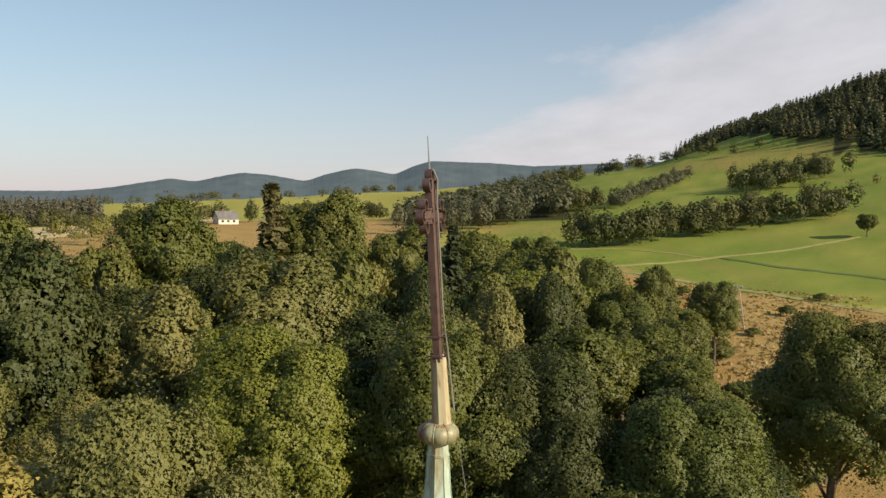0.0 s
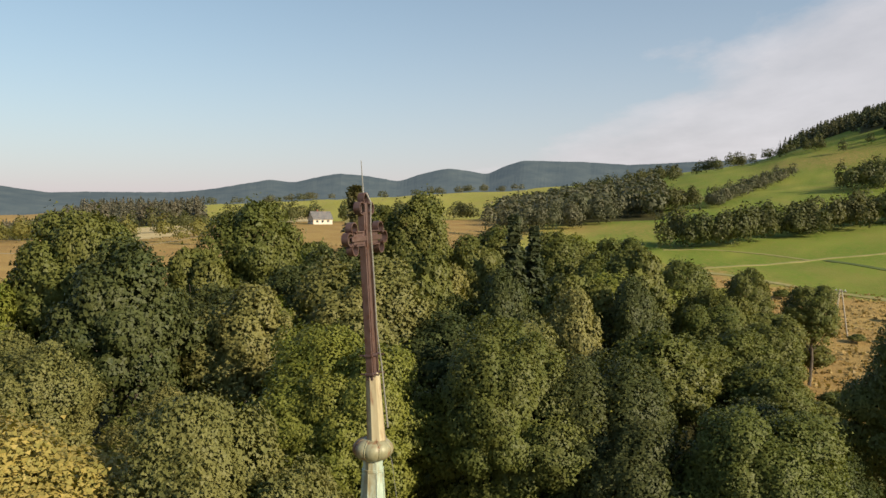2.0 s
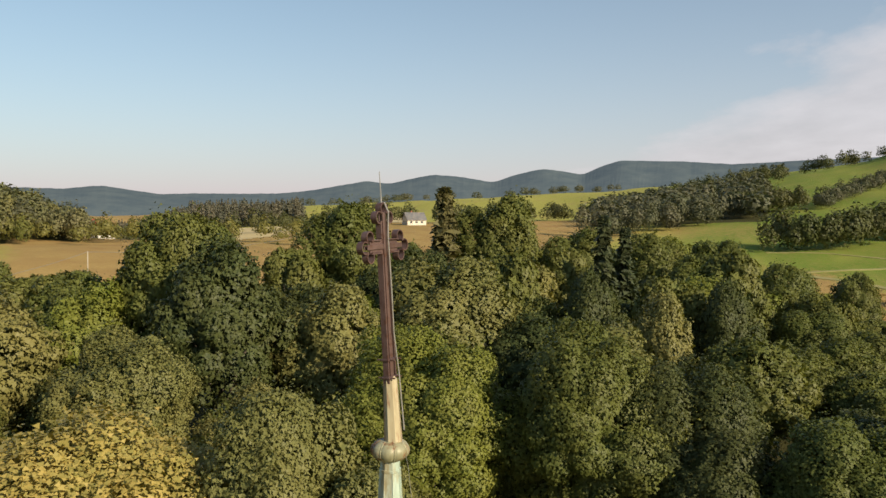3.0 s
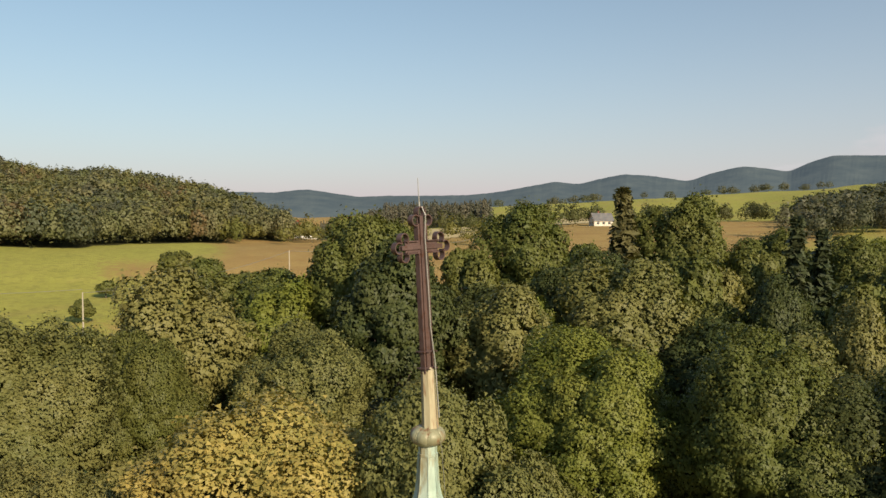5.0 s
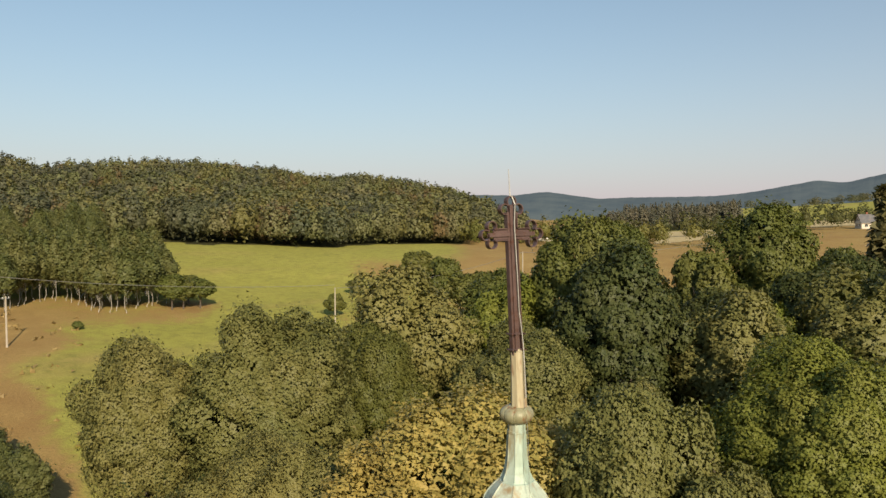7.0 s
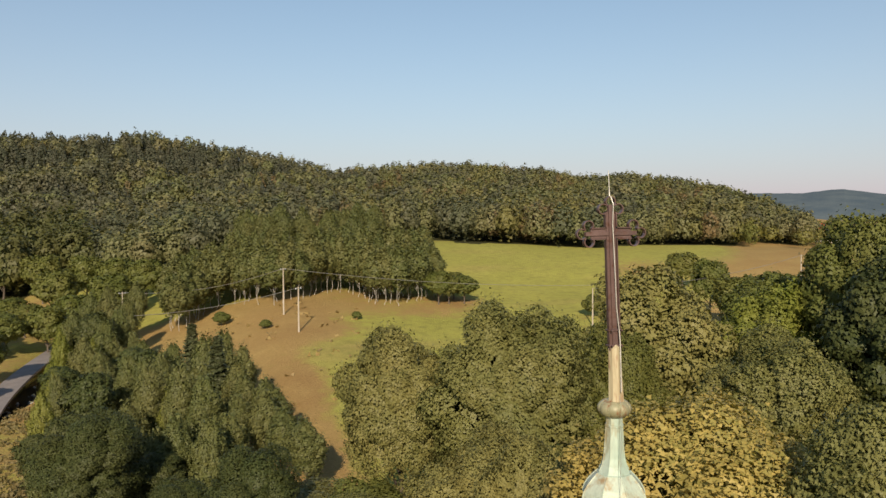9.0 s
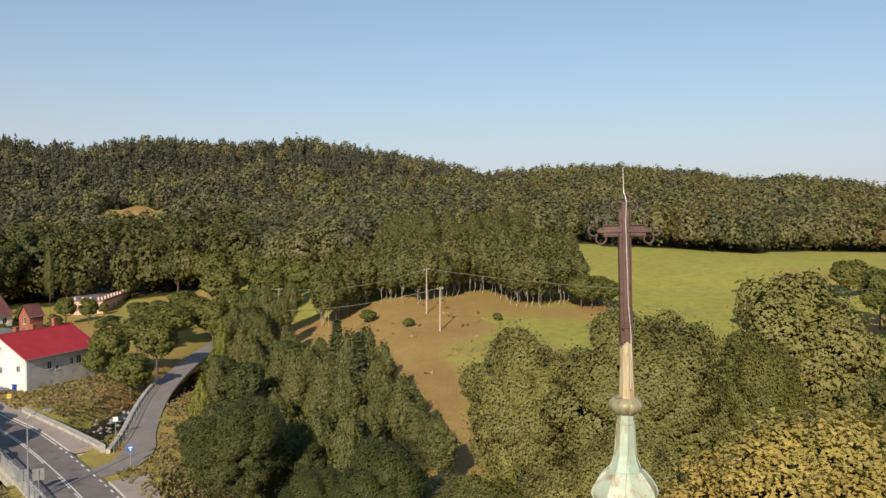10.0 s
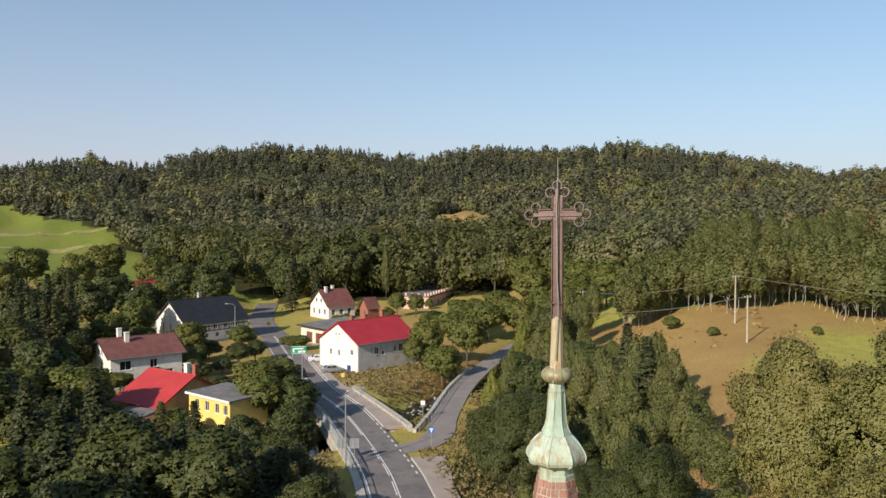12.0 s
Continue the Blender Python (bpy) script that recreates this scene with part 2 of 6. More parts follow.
WOOD = surface("grey_pole_wood", (0.34, 0.29, 0.22), (0.50, 0.44, 0.35), 1, 0.9, 0, 0.4, 14, None, (1, 1, 0.2))
DOORWOOD = surface("brown_door_wood", (0.11, 0.045, 0.03), (0.18, 0.08, 0.055), 1, 0.7, 0, 0.3, 14)
FRAMEWHITE = surface("white_window_frame", (0.70, 0.70, 0.68), (0.80, 0.80, 0.78), 2, 0.5, 0, 0.1, 20)
WINDOWGLASS = surface("dark_window_glass", (0.015, 0.018, 0.022), (0.03, 0.035, 0.04), 0.5, 0.08, 0, 0.0)
RUBBER = surface("black_rubber", (0.012, 0.012, 0.012), (0.025, 0.025, 0.025), 3, 0.8, 0, 0.2, 20)
CARBLACK = surface("black_car_paint", (0.012, 0.014, 0.018), (0.02, 0.022, 0.026), 1, 0.25, 0.3, 0.0)
CARSILVER = surface("silver_car_paint", (0.40, 0.42, 0.45), (0.50, 0.52, 0.55), 1, 0.3, 0.6, 0.0)
CARWHITE = surface("white_car_paint", (0.70, 0.70, 0.70), (0.78, 0.78, 0.78), 1, 0.3, 0.0, 0.0)
LAMPRED = surface("red_lamp_glass", (0.4, 0.01, 0.01), (0.5, 0.02, 0.02), 1, 0.2, 0.0, 0.0)
SIGNGREEN = surface("green_sign_sheet", (0.0, 0.26, 0.14), (0.01, 0.32, 0.18), 1, 0.5, 0, 0.0)
SIGNBLUE = surface("blue_sign_sheet", (0.02, 0.12, 0.45), (0.04, 0.16, 0.52), 1, 0.5, 0, 0.0)
SIGNYELLOW = surface("yellow_sign_sheet", (0.70, 0.48, 0.03), (0.78, 0.55, 0.05), 1, 0.5, 0, 0.0)
BLUEPLASTIC = surface("blue_plastic", (0.02, 0.06, 0.25), (0.03, 0.09, 0.33), 1, 0.5, 0, 0.0)
TARP = surface("blue_grey_tarpaulin", (0.10, 0.13, 0.22), (0.17, 0.20, 0.30), 0.8, 0.7, 0, 0.3, 8)
GRAVEL = surface("grey_river_stones", (0.20, 0.19, 0.18), (0.36, 0.34, 0.31), 0.8, 0.9, 0, 0.8, 5, (0.12, 0.11, 0.10), None, 0.08)

WATER, _t, _p = material("stream_water")
_p.inputs["Base Color"].default_value = (0.012, 0.018, 0.016, 1)
_p.inputs["Roughness"].default_value = 0.07
_b = nd(_t, "ShaderNodeBump", Strength=0.25, Distance=0.05)
_t.links.new(noise_at(_t, 1.6, 3), _b.inputs["Height"])
_t.links.new(_b.outputs[0], _p.inputs["Normal"])

# ground: the mesh carries how much green grass, dry grass and bare woodland floor grows where
GROUND, _t, _p = material("meadow_and_woodland_ground")
_a = _t.nodes.new("ShaderNodeAttribute")
_a.attribute_name = "cover"
_s = _t.nodes.new("ShaderNodeSeparateColor")
_t.links.new(_a.outputs["Color"], _s.inputs[0])
_w = noise_at(_t, 0.06, 6, 0.62, "Position")
_m = noise_at(_t, 0.5, 5, 0.65, "Position")
_f = noise_at(_t, 3.0, 4, 0.7, "Position")
_lush = mixc(_t, _w, (0.118, 0.178, 0.024), (0.172, 0.230, 0.036))
_g = mixc(_t, _w, (0.295, 0.288, 0.056), (0.41, 0.37, 0.09))
_g = mixc(_t, _s.outputs[0], _g, _lush)
_k = noise_at(_t, 0.035, 5, 0.6, "Position", (0.45, 1.6, 1))
_g = mixc(_t, ramp(_t, _k, [(0.50, (0, 0, 0)), (0.68, (0.75, 0.75, 0.75))]), _g, mixc(_t, _s.outputs[0], (0.36, 0.27, 0.095), (0.175, 0.19, 0.04)))
_g = mixc(_t, ramp(_t, _m, [(0.45, (0, 0, 0)), (0.75, (1, 1, 1))]), _g, (0.23, 0.215, 0.055))
_d = mixc(_t, _m, (0.290, 0.190, 0.066), (0.460, 0.318, 0.118))
_d = mixc(_t, ramp(_t, _w, [(0.4, (0, 0, 0)), (0.7, (1, 1, 1))]), _d, (0.31, 0.190, 0.072))
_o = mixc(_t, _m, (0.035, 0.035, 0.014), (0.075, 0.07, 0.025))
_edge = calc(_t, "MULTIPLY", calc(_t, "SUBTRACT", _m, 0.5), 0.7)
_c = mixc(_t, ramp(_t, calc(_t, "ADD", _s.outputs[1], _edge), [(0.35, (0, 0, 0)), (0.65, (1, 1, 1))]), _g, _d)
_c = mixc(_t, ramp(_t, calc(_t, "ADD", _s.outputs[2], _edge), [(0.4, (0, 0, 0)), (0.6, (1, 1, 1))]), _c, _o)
_c = mixc(_t, 0.55, _c, ramp(_t, _f, [(0.2, (0.3, 0.3, 0.3)), (0.8, (0.7, 0.7, 0.7))]), "OVERLAY")
_t.links.new(_c, _p.inputs["Base Color"])
_p.inputs["Roughness"].default_value = 0.95
_p.inputs["Specular IOR Level"].default_value = 0.1
_b = nd(_t, "ShaderNodeBump", Strength=0.8, Distance=0.25)
_t.links.new(_f, _b.inputs["Height"])
_t.links.new(_b.outputs[0], _p.inputs["Normal"])

# far forested hills, the haze of distance put in as blue and a glow
FARHILL, _t, _p = material("haze_blue_hills")
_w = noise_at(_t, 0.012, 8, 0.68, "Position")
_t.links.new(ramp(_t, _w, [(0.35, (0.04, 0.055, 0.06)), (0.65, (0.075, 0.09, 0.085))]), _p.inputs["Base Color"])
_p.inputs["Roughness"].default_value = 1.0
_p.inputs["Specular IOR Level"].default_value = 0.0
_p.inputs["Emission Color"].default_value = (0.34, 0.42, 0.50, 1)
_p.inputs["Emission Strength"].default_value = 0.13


# ---- building blocks ----
def mesh(name, verts, faces, mat):
    me = bpy.data.meshes.new(name)
    me.from_pydata(verts if isinstance(verts, list) else verts.tolist(), [], faces if isinstance(faces, list) else faces.tolist())
    me.materials.append(mat)
    return me


def part(name, bm, mat, parent, label="", smooth=False):
    me = bpy.data.meshes.new(name)
    bmesh.ops.recalc_face_normals(bm, faces=bm.faces)
    bm.to_mesh(me)
    bm.free()
    me.materials.append(mat)
    if smooth:
        me.polygons.foreach_set("use_smooth", [True] * len(me.polygons))
    ob = new(name, me)
    ob.parent = parent
    return tagged(ob, label)


def thing(name, m, label, category, group="", kind=""):
    ob = new(name)
    ob.empty_display_size = 0.2
    ob.matrix_world = m
    return tagged(ob, label, category, group, kind)


def single(name, bm, mat, m, label, category, group="", kind="", smooth=False):
    ob = part(name, bm, mat, None, "", smooth)
    ob.matrix_world = m
    return tagged(ob, label, category, group, kind)


def box(bm, x0, x1, y0, y1, z0, z1, bevel=0.0):
    v = [bm.verts.new((x, y, z)) for z in (z0, z1) for x, y in ((x0, y0), (x1, y0), (x1, y1), (x0, y1))]
    fs = [bm.faces.new([v[i] for i in f]) for f in ((3, 2, 1, 0), (4, 5, 6, 7), (0, 1, 5, 4), (1, 2, 6, 5), (2, 3, 7, 6), (3, 0, 4, 7))]
    if bevel:
        bmesh.ops.bevel(bm, geom=list({e for f in fs for e in f.edges}), offset=bevel, segments=1, affect="EDGES")
    return bm


def prism(bm, ring, z0, z1):
    """A plan outline carried up from z0 to z1."""
    lo, hi = [bm.verts.new((x, y, z0)) for x, y in ring], [bm.verts.new((x, y, z1)) for x, y in ring]
    bm.faces.new(lo[::-1]), bm.faces.new(hi)
    for i in range(len(ring)):
        j = (i + 1) % len(ring)
        bm.faces.new((lo[i], lo[j], hi[j], hi[i]))
    return bm


def slab(bm, corners, thick):
    """A flat piece through four corners, thick downwards."""
    hi = [bm.verts.new(c) for c in corners]
    lo = [bm.verts.new((c[0], c[1], c[2] - thick)) for c in corners]
    bm.faces.new(hi), bm.faces.new(lo[::-1])
    n = len(hi)
    for i in range(n):
        j = (i + 1) % n
        bm.faces.new((lo[i], lo[j], hi[j], hi[i]))
    return bm


def tube(bm, points, radius, seg=8, ends=True):
    """A round bar along points; radius is one number or one a point."""
    pts = [Vector(p) for p in points]
    rad = radius if isinstance(radius, (list, tuple)) else [radius] * len(pts)
    rings = []
    for i, p in enumerate(pts):
        way = (pts[min(i + 1, len(pts) - 1)] - pts[max(i - 1, 0)]).normalized()
        side = way.cross(Vector((0.31, 0.17, 0.93)) if abs(way.z) < 0.9 else Vector((1, 0.2, 0))).normalized()
        up = side.cross(way)
        rings.append([bm.verts.new(p + (side * math.cos(a) + up * math.sin(a)) * rad[i]) for a in (2 * math.pi * k / seg for k in range(seg))])
    for a, b in zip(rings, rings[1:]):
        for k in range(seg):
            bm.faces.new((a[k], a[(k + 1) % seg], b[(k + 1) % seg], b[k]))
    if ends:
        bm.faces.new(rings[0][::-1]), bm.faces.new(rings[-1])
    return bm


def turned_form(bm, profile, seg=8, phase=0.0, dents=0.0):
    """A form turned about z from (radius, height) pairs, with seg flat sides."""
    rings = []
    for r, z in profile:
        rings.append([bm.verts.new((r * math.cos(a), r * math.sin(a), z)) for a in (phase + 2 * math.pi * k / seg for k in range(seg))])
    for a, b in zip(rings, rings[1:]):
        for k in range(seg):
            bm.faces.new((a[k], a[(k + 1) % seg], b[(k + 1) % seg], b[k]))
    bm.faces.new(rings[0][::-1]), bm.faces.new(rings[-1])
    return bm


def smoothstep(a, b, x):
    t = np.clip((x - a) / (b - a), 0, 1)
    return t * t * (3 - 2 * t)


@functools.lru_cache(None)
def wave_turns(seed):
    return np.random.RandomState(seed).uniform(0, 6.28, (7, 2))


def wave(x, y, scale, seed):
    """Smooth uneven numbers from about -1 to 1 over the plan."""
    out = np.zeros(np.broadcast(x, y).shape)
    for k, (a, p) in enumerate(wave_turns(seed)):
        f = 2 ** (k * 0.5) / scale
        out = out + np.sin((np.cos(a) * x + np.sin(a) * y) * f * 6.28 + p) * 0.62 / 2 ** (k * 0.3)
    return out * 0.6


# ---- the lie of the land: heights over bearing (from +y, clockwise) and range ----
BEARING = [-60, -30, -18, -8, 3, 12, 22, 32, 42, 52, 60, 68, 80, 95, 104, 112, 120, 130, 150, 215, 300]
RANGE = [0, 60, 120, 180, 240, 350, 500, 650, 900, 1300, 5000]
LAND = {
    0: [0] * 21,
    60: [0, 0, 0, 0, 0, 0, 2, 2, 2, 2, 2, 2, 2, 2, 2, 2, 2, 2, 2, 0, 0],
    120: [0, 0, 0, 0, 0, 3, 9, 7, 6, 5, 4, 4, 4, 5, 5, 4, 3, 3, 2, 0, 0],
    180: [3, 2, 0, 0, 0.4, 7, 13.5, 12, 9.5, 8.5, 8, 8, 8, 8, 8, 7, 6, 5, 4, 0, 0],
    240: [6, 6, 1.5, 0.3, 2.5, 11, 18, 18.5, 16.5, 15.5, 15.5, 14, 12, 12, 13, 12.5, 11, 10, 8, 3, 3],
    350: [14, 15, 12, 10, 14, 18, 20, 20, 17, 16, 14, 14, 18, 18, 21, 22, 24, 28, 20, 10, 10],
    500: [30, 33, 34, 34, 36, 38, 37, 35, 32, 28, 20, 14, 20, 22, 30, 36, 42, 48, 35, 22, 22],
    650: [50, 56, 76, 84, 82, 86, 70, 62, 52, 37, 22, 12, 20, 24, 40, 52, 60, 66, 50, 35, 35],
    900: [50, 54, 66, 72, 72, 74, 60, 54, 46, 32, 24, 16, 24, 34, 56, 70, 100, 166, 90, 45, 45],
    1300: [45, 45, 50, 50, 50, 50, 45, 40, 36, 30, 26, 24, 40, 60, 74, 80, 118, 180, 110, 50, 50],
    5000: [45, 45, 50, 50, 50, 50, 45, 40, 36, 30, 26, 24, 40, 60, 74, 86, 100, 110, 100, 50, 50],
}
STREAM = [(22, 168), (4, 128), (-6, 108), (-11, 99), (-18, 89), (-27, 77), (-44, 60), (-70, 48)]
ROAD_MID = [(-2.6, 30), (-3.6, 55), (-5.6, 69.4), (-8.4, 81.2), (-14.9, 101.9), (-21.6, 117.8), (-29.5, 141.7), (-40.1, 175), (-50, 205), (-58, 250)]
PATH_MID = [(-6.2, 84), (-2.9, 86.5), (-1.2, 92), (-0.6, 100), (2.2, 118), (6.6, 136), (13, 156), (24, 185)]
# bearing and height in degrees of the skylines of the wooded hills
RIDGE = [(-50, 3.4), (-29.2, 3.67), (-25.4, 4.44), (-21.2, 4.03), (-17.9, 4.82), (-13.3, 5.54), (-7.4, 5.47), (-3, 5.12), (-1.7, 4.8), (0.8, 5.5), (4.9, 5.75), (9, 5.55), (13.5, 5.77), (16.8, 5.4), (19, 4.96), (22, 4.4), (25.2, 3.55), (28.5, 3.55), (35.1, 3.85), (38, 3.62), (41.7, 3.3), (44.3, 2.75), (46.3, 2.95), (48.8, 2.8), (51.5, 2.45), (54, 1.95), (55.6, 1.45), (57, 0.8), (58.3, 0.1), (59.6, -0.7), (61, -1.1), (68, -1.1)]
EAST_RIDGE = [(106, 3.3), (110.1, 3.7), (113.2, 4.15), (115.1, 4.8), (117.7, 5.75), (121.2, 6.95), (123.9, 7.75), (125.5, 8.5), (127.7, 8.9), (132, 9.3), (140, 8.4), (160, 4.4)]
GA = np.arange(-180, 180, 0.75)
GR = np.concatenate([np.arange(0, 200, 2.5), np.geomspace(200, 5000, 76)])


def polyline_gap(x, y, line):
    """The distance from places to a polyline."""
    best = np.full(np.broadcast(x, y).shape, 1e9)
    for (ax, ay), (bx, by) in zip(line, line[1:]):
        dx, dy = bx - ax, by - ay
        u = np.clip(((x - ax) * dx + (y - ay) * dy) / (dx * dx + dy * dy), 0, 1)
        best = np.minimum(best, np.hypot(x - ax - u * dx, y - ay - u * dy))
    return best


def lay_of_land():
    table = np.array([np.interp(GA, BEARING, LAND[r], period=360) for r in RANGE])
    z = np.array([np.interp(GR, RANGE, table[:, k]) for k in range(len(GA))])
    for _ in range(6):
        z = (np.roll(z, 1, 0) + 2 * z + np.roll(z, -1, 0)) / 4
        z[:, 1:-1] = (z[:, :-2] + 2 * z[:, 1:-1] + z[:, 2:]) / 4
    a, r = np.radians(GA)[:, None], GR[None, :]
    x, y = r * np.sin(a), r * np.cos(a)
    z += wave(x, y, 60, 3) * 0.35 * smoothstep(60, 200, r) + wave(x, y, 400, 4) * 4 * smoothstep(250, 900, r)
    # folds in the wooded hillsides, then the ridges' height against the sky
    z += (wave(x, y, 120, 6) * 5 + wave(x, y, 60, 7) * 2) * smoothstep(290, 420, r) * (1 - smoothstep(900, 1200, r)) * (GA[:, None] < 60)
    for sky, lo, hi in ((RIDGE, 300, 620), (EAST_RIDGE, 560, 860)):
        b = np.array(sky)
        mid = (b[0, 0] + b[-1, 0]) / 2
        inside = np.abs(GA - mid) < (b[-1, 0] - b[0, 0]) / 2
        want = np.interp(GA, b[:, 0], b[:, 1])
        far = (GR > lo + 60) & (GR < 1350)
        have = np.degrees(np.arctan2(z[:, far] + 12 - 27, GR[far])).max(1)
        lift = (np.tan(np.radians(want)) - np.tan(np.radians(have)))[:, None] * r * smoothstep(lo, hi, r) * (1 - 0.7 * smoothstep(1000, 1400, r))
        fade = smoothstep(0, 5, (b[-1, 0] - b[0, 0]) / 2 - np.abs(GA - mid))[:, None]
        z += lift * fade * inside[:, None]
    near = np.minimum(polyline_gap(x, y, ROAD_MID), polyline_gap(x, y, PATH_MID) + 2)
    z = np.where(r < 260, z * smoothstep(5, 14, near) - 0.12 * (1 - smoothstep(5, 9, near)), z)
    z -= 3.4 * (1 - smoothstep(2.6, 6.5, polyline_gap(x, y, STREAM)))
    return x, y, z


GX, GY, GZ = lay_of_land()


def ground(x, y):
    """The height of the ground."""
    r, a = math.hypot(x, y), math.degrees(math.atan2(x, y))
    i = (a + 180) / 0.75
    j = np.interp(r, GR, np.arange(len(GR)))
    i0, j0 = int(i) % len(GA), min(int(j), len(GR) - 2)
    u, v, i1 = i - int(i), j - j0, (int(i) + 1) % len(GA)
    return float((GZ[i0, j0] * (1 - v) + GZ[i0, j0 + 1] * v) * (1 - u) + (GZ[i1, j0] * (1 - v) + GZ[i1, j0 + 1] * v) * u)


def at_bearing(az, r):
    return r * math.sin(radians(az)), r * math.cos(radians(az))


def woodland(x, y):
    """1 where closed wood stands, 0 where the ground is open, over places (arrays)."""
    r, a = np.hypot(x, y), np.degrees(np.arctan2(x, y))
    rough = wave(x, y, 90, 11)
    foot = np.interp(a, [-60, -30, -24, -20, -12, 0, 8, 14, 30, 45, 60, 70], [430, 520, 400, 320, 245, 240, 235, 225, 262, 268, 330, 520]) + rough * 12
    hill = (r > foot) & (a < 59.8) & (a > -75) & (r < 1200)
    east = (a > np.interp(r, [600, 700, 760, 900, 1300], [128.5, 125, 120.5, 116.5, 114]) + rough * 1.5) & (a < 160) & (r > 640) & (r < 1500)
    low = (a > 62.2) & (a < 74.6) & (r > 640 + rough * 30) & (r < 900)
    strip = (a > 96) & (a < 107.5) & (r > 380 + rough * 25) & (r < 640)
    near_out = np.interp(a, [-60, -25, -10, -2, 6, 12, 18, 30, 45, 52, 60, 70, 100, 108, 113, 116.5, 118, 120, 123, 128, 150], [100, 95, 80, 60, 130, 110, 62, 42, 48, 60, 92, 105, 130, 132, 128, 118, 70, 50, 40, 48, 48])
    near = (r < near_out + rough * 3) & (a > -70) & (a < 150)
    return (hill | east | low | strip | near).astype(float)


def clearings(x, y):
    """Small dry glades on the wooded hill."""
    g = np.zeros(np.shape(x))
    for cx, cy, rx, ry in ((10, 412, 21, 56), (-26, 392, 12, 16), (45, 366, 12, 15), (180, 430, 16, 14), (300, 236, 24, 26), (-60, 330, 12, 14), (90, 430, 15, 20), (298, 215, 18, 16)):
        g = np.maximum(g, (((x - cx) / rx) ** 2 + ((y - cy) / ry) ** 2 < 1).astype(float))
    return g


def cover_of_land():
    x, y, r, a = GX, GY, np.hypot(GX, GY), np.degrees(np.arctan2(GX, GY))
    dry = np.zeros(x.shape)
    n1, n2 = wave(x, y, 45, 21), wave(x, y, 140, 22)
    a, r = a + n2 * 1.6 * (r < 400), r + n1 * 5 + n2 * 6
    hill_foot = (a > 8) & (a < 66) & (r < 330)
    dry = np.where(hill_foot, 0.14 + 0.28 * n2 + 0.15 * n1, dry)
    dry = np.where((a > 6) & (a < 24.8 + n1 * 2) & (r > 60) & (r < 158 + 6 * n1), 0.85 + 0.2 * n1, dry)
    dry = np.where((a > 20) & (a < 36) & (r > 136 + 5 * n1) & (r < 162), 0.7 + 0.3 * n1, dry)
    dry = np.where((a > 54) & (a < 66) & (r > 120), 0.75, dry)
    dry = np.where((a > 47) & (a < 60) & (r > 195 + 8 * n1) & (r < 225), 0.75, dry)
    dry = np.where((a > 66) & (a < 97) & (r > 105) & (r < 520), 0.75 + 0.2 * n2, dry)
    # the great field and the rough ground below it
    fb = np.interp(a, [100, 109.9, 113.8, 117.7, 120.8, 123.7, 129, 140], [238, 225, 215, 203, 199, 195, 187, 185])
    dry = np.where((a > 100) & (a < 150), np.where(r < fb + 3 * n1, 0.8 + 0.25 * n1, np.where(r > 400, 0.16 + 0.4 * n1 + 0.3 * n2, 0.12 + 0.2 * n1 + 0.2 * n2)), dry)
    dry = np.where((a > 112) & (a < 150) & (r > 640) & (r < 720), 0.7 + 0.2 * n1, dry)
    dry = np.where((a > 97) & (a < 108) & (r > 300) & (r < 380), 0.5 + 0.3 * n1, dry)
    dry = np.where((a < 8) & (r < 260), 0.55 + 0.3 * n1, dry)
    dry = np.where((a < -18) & (a > -60) & (r > 260), 0.28 + 0.45 * np.sin(r / 10), dry)
    wood = woodland(x, y)
    glade = clearings(x, y)
    dry = np.where(glade > 0, 1.0, dry)
    for _ in range(4):
        dry = (np.roll(dry, 1, 0) + 2 * dry + np.roll(dry, -1, 0)) / 4
        dry[:, 1:-1] = (dry[:, :-2] + 2 * dry[:, 1:-1] + dry[:, 2:]) / 4
    lush = smoothstep(99, 103, a) * (r > 190) * np.clip(0.85 + 0.35 * n1 + 0.25 * n2, 0, 1) + 0.85 * (a < -14) * (a > -60) * (r > 250)
    wood = wood * (1 - glade)
    near = np.minimum(polyline_gap(x, y, ROAD_MID), polyline_gap(x, y, PATH_MID))
    wood = np.where((near < 6) & (r < 260), 0, wood)
    return np.stack([lush, dry, wood, np.ones(x.shape)], -1)


def make_ground():
    na, nr = GX.shape
    i, j = np.meshgrid(np.arange(na), np.arange(nr - 1), indexing="ij")
    a, b = i * nr + j, ((i + 1) % na) * nr + j
    faces = np.stack([a, a + 1, b + 1, b], -1).reshape(-1, 4)
    me = mesh("ground", np.stack([GX, GY, GZ], -1).reshape(-1, 3), faces, GROUND)
    me.polygons.foreach_set("use_smooth", [True] * len(me.polygons))
    layer = me.attributes.new("cover", "FLOAT_COLOR", "POINT")
    layer.data.foreach_set("color", cover_of_land().reshape(-1).clip(0, 1))
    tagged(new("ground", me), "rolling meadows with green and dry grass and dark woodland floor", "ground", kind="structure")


make_ground()


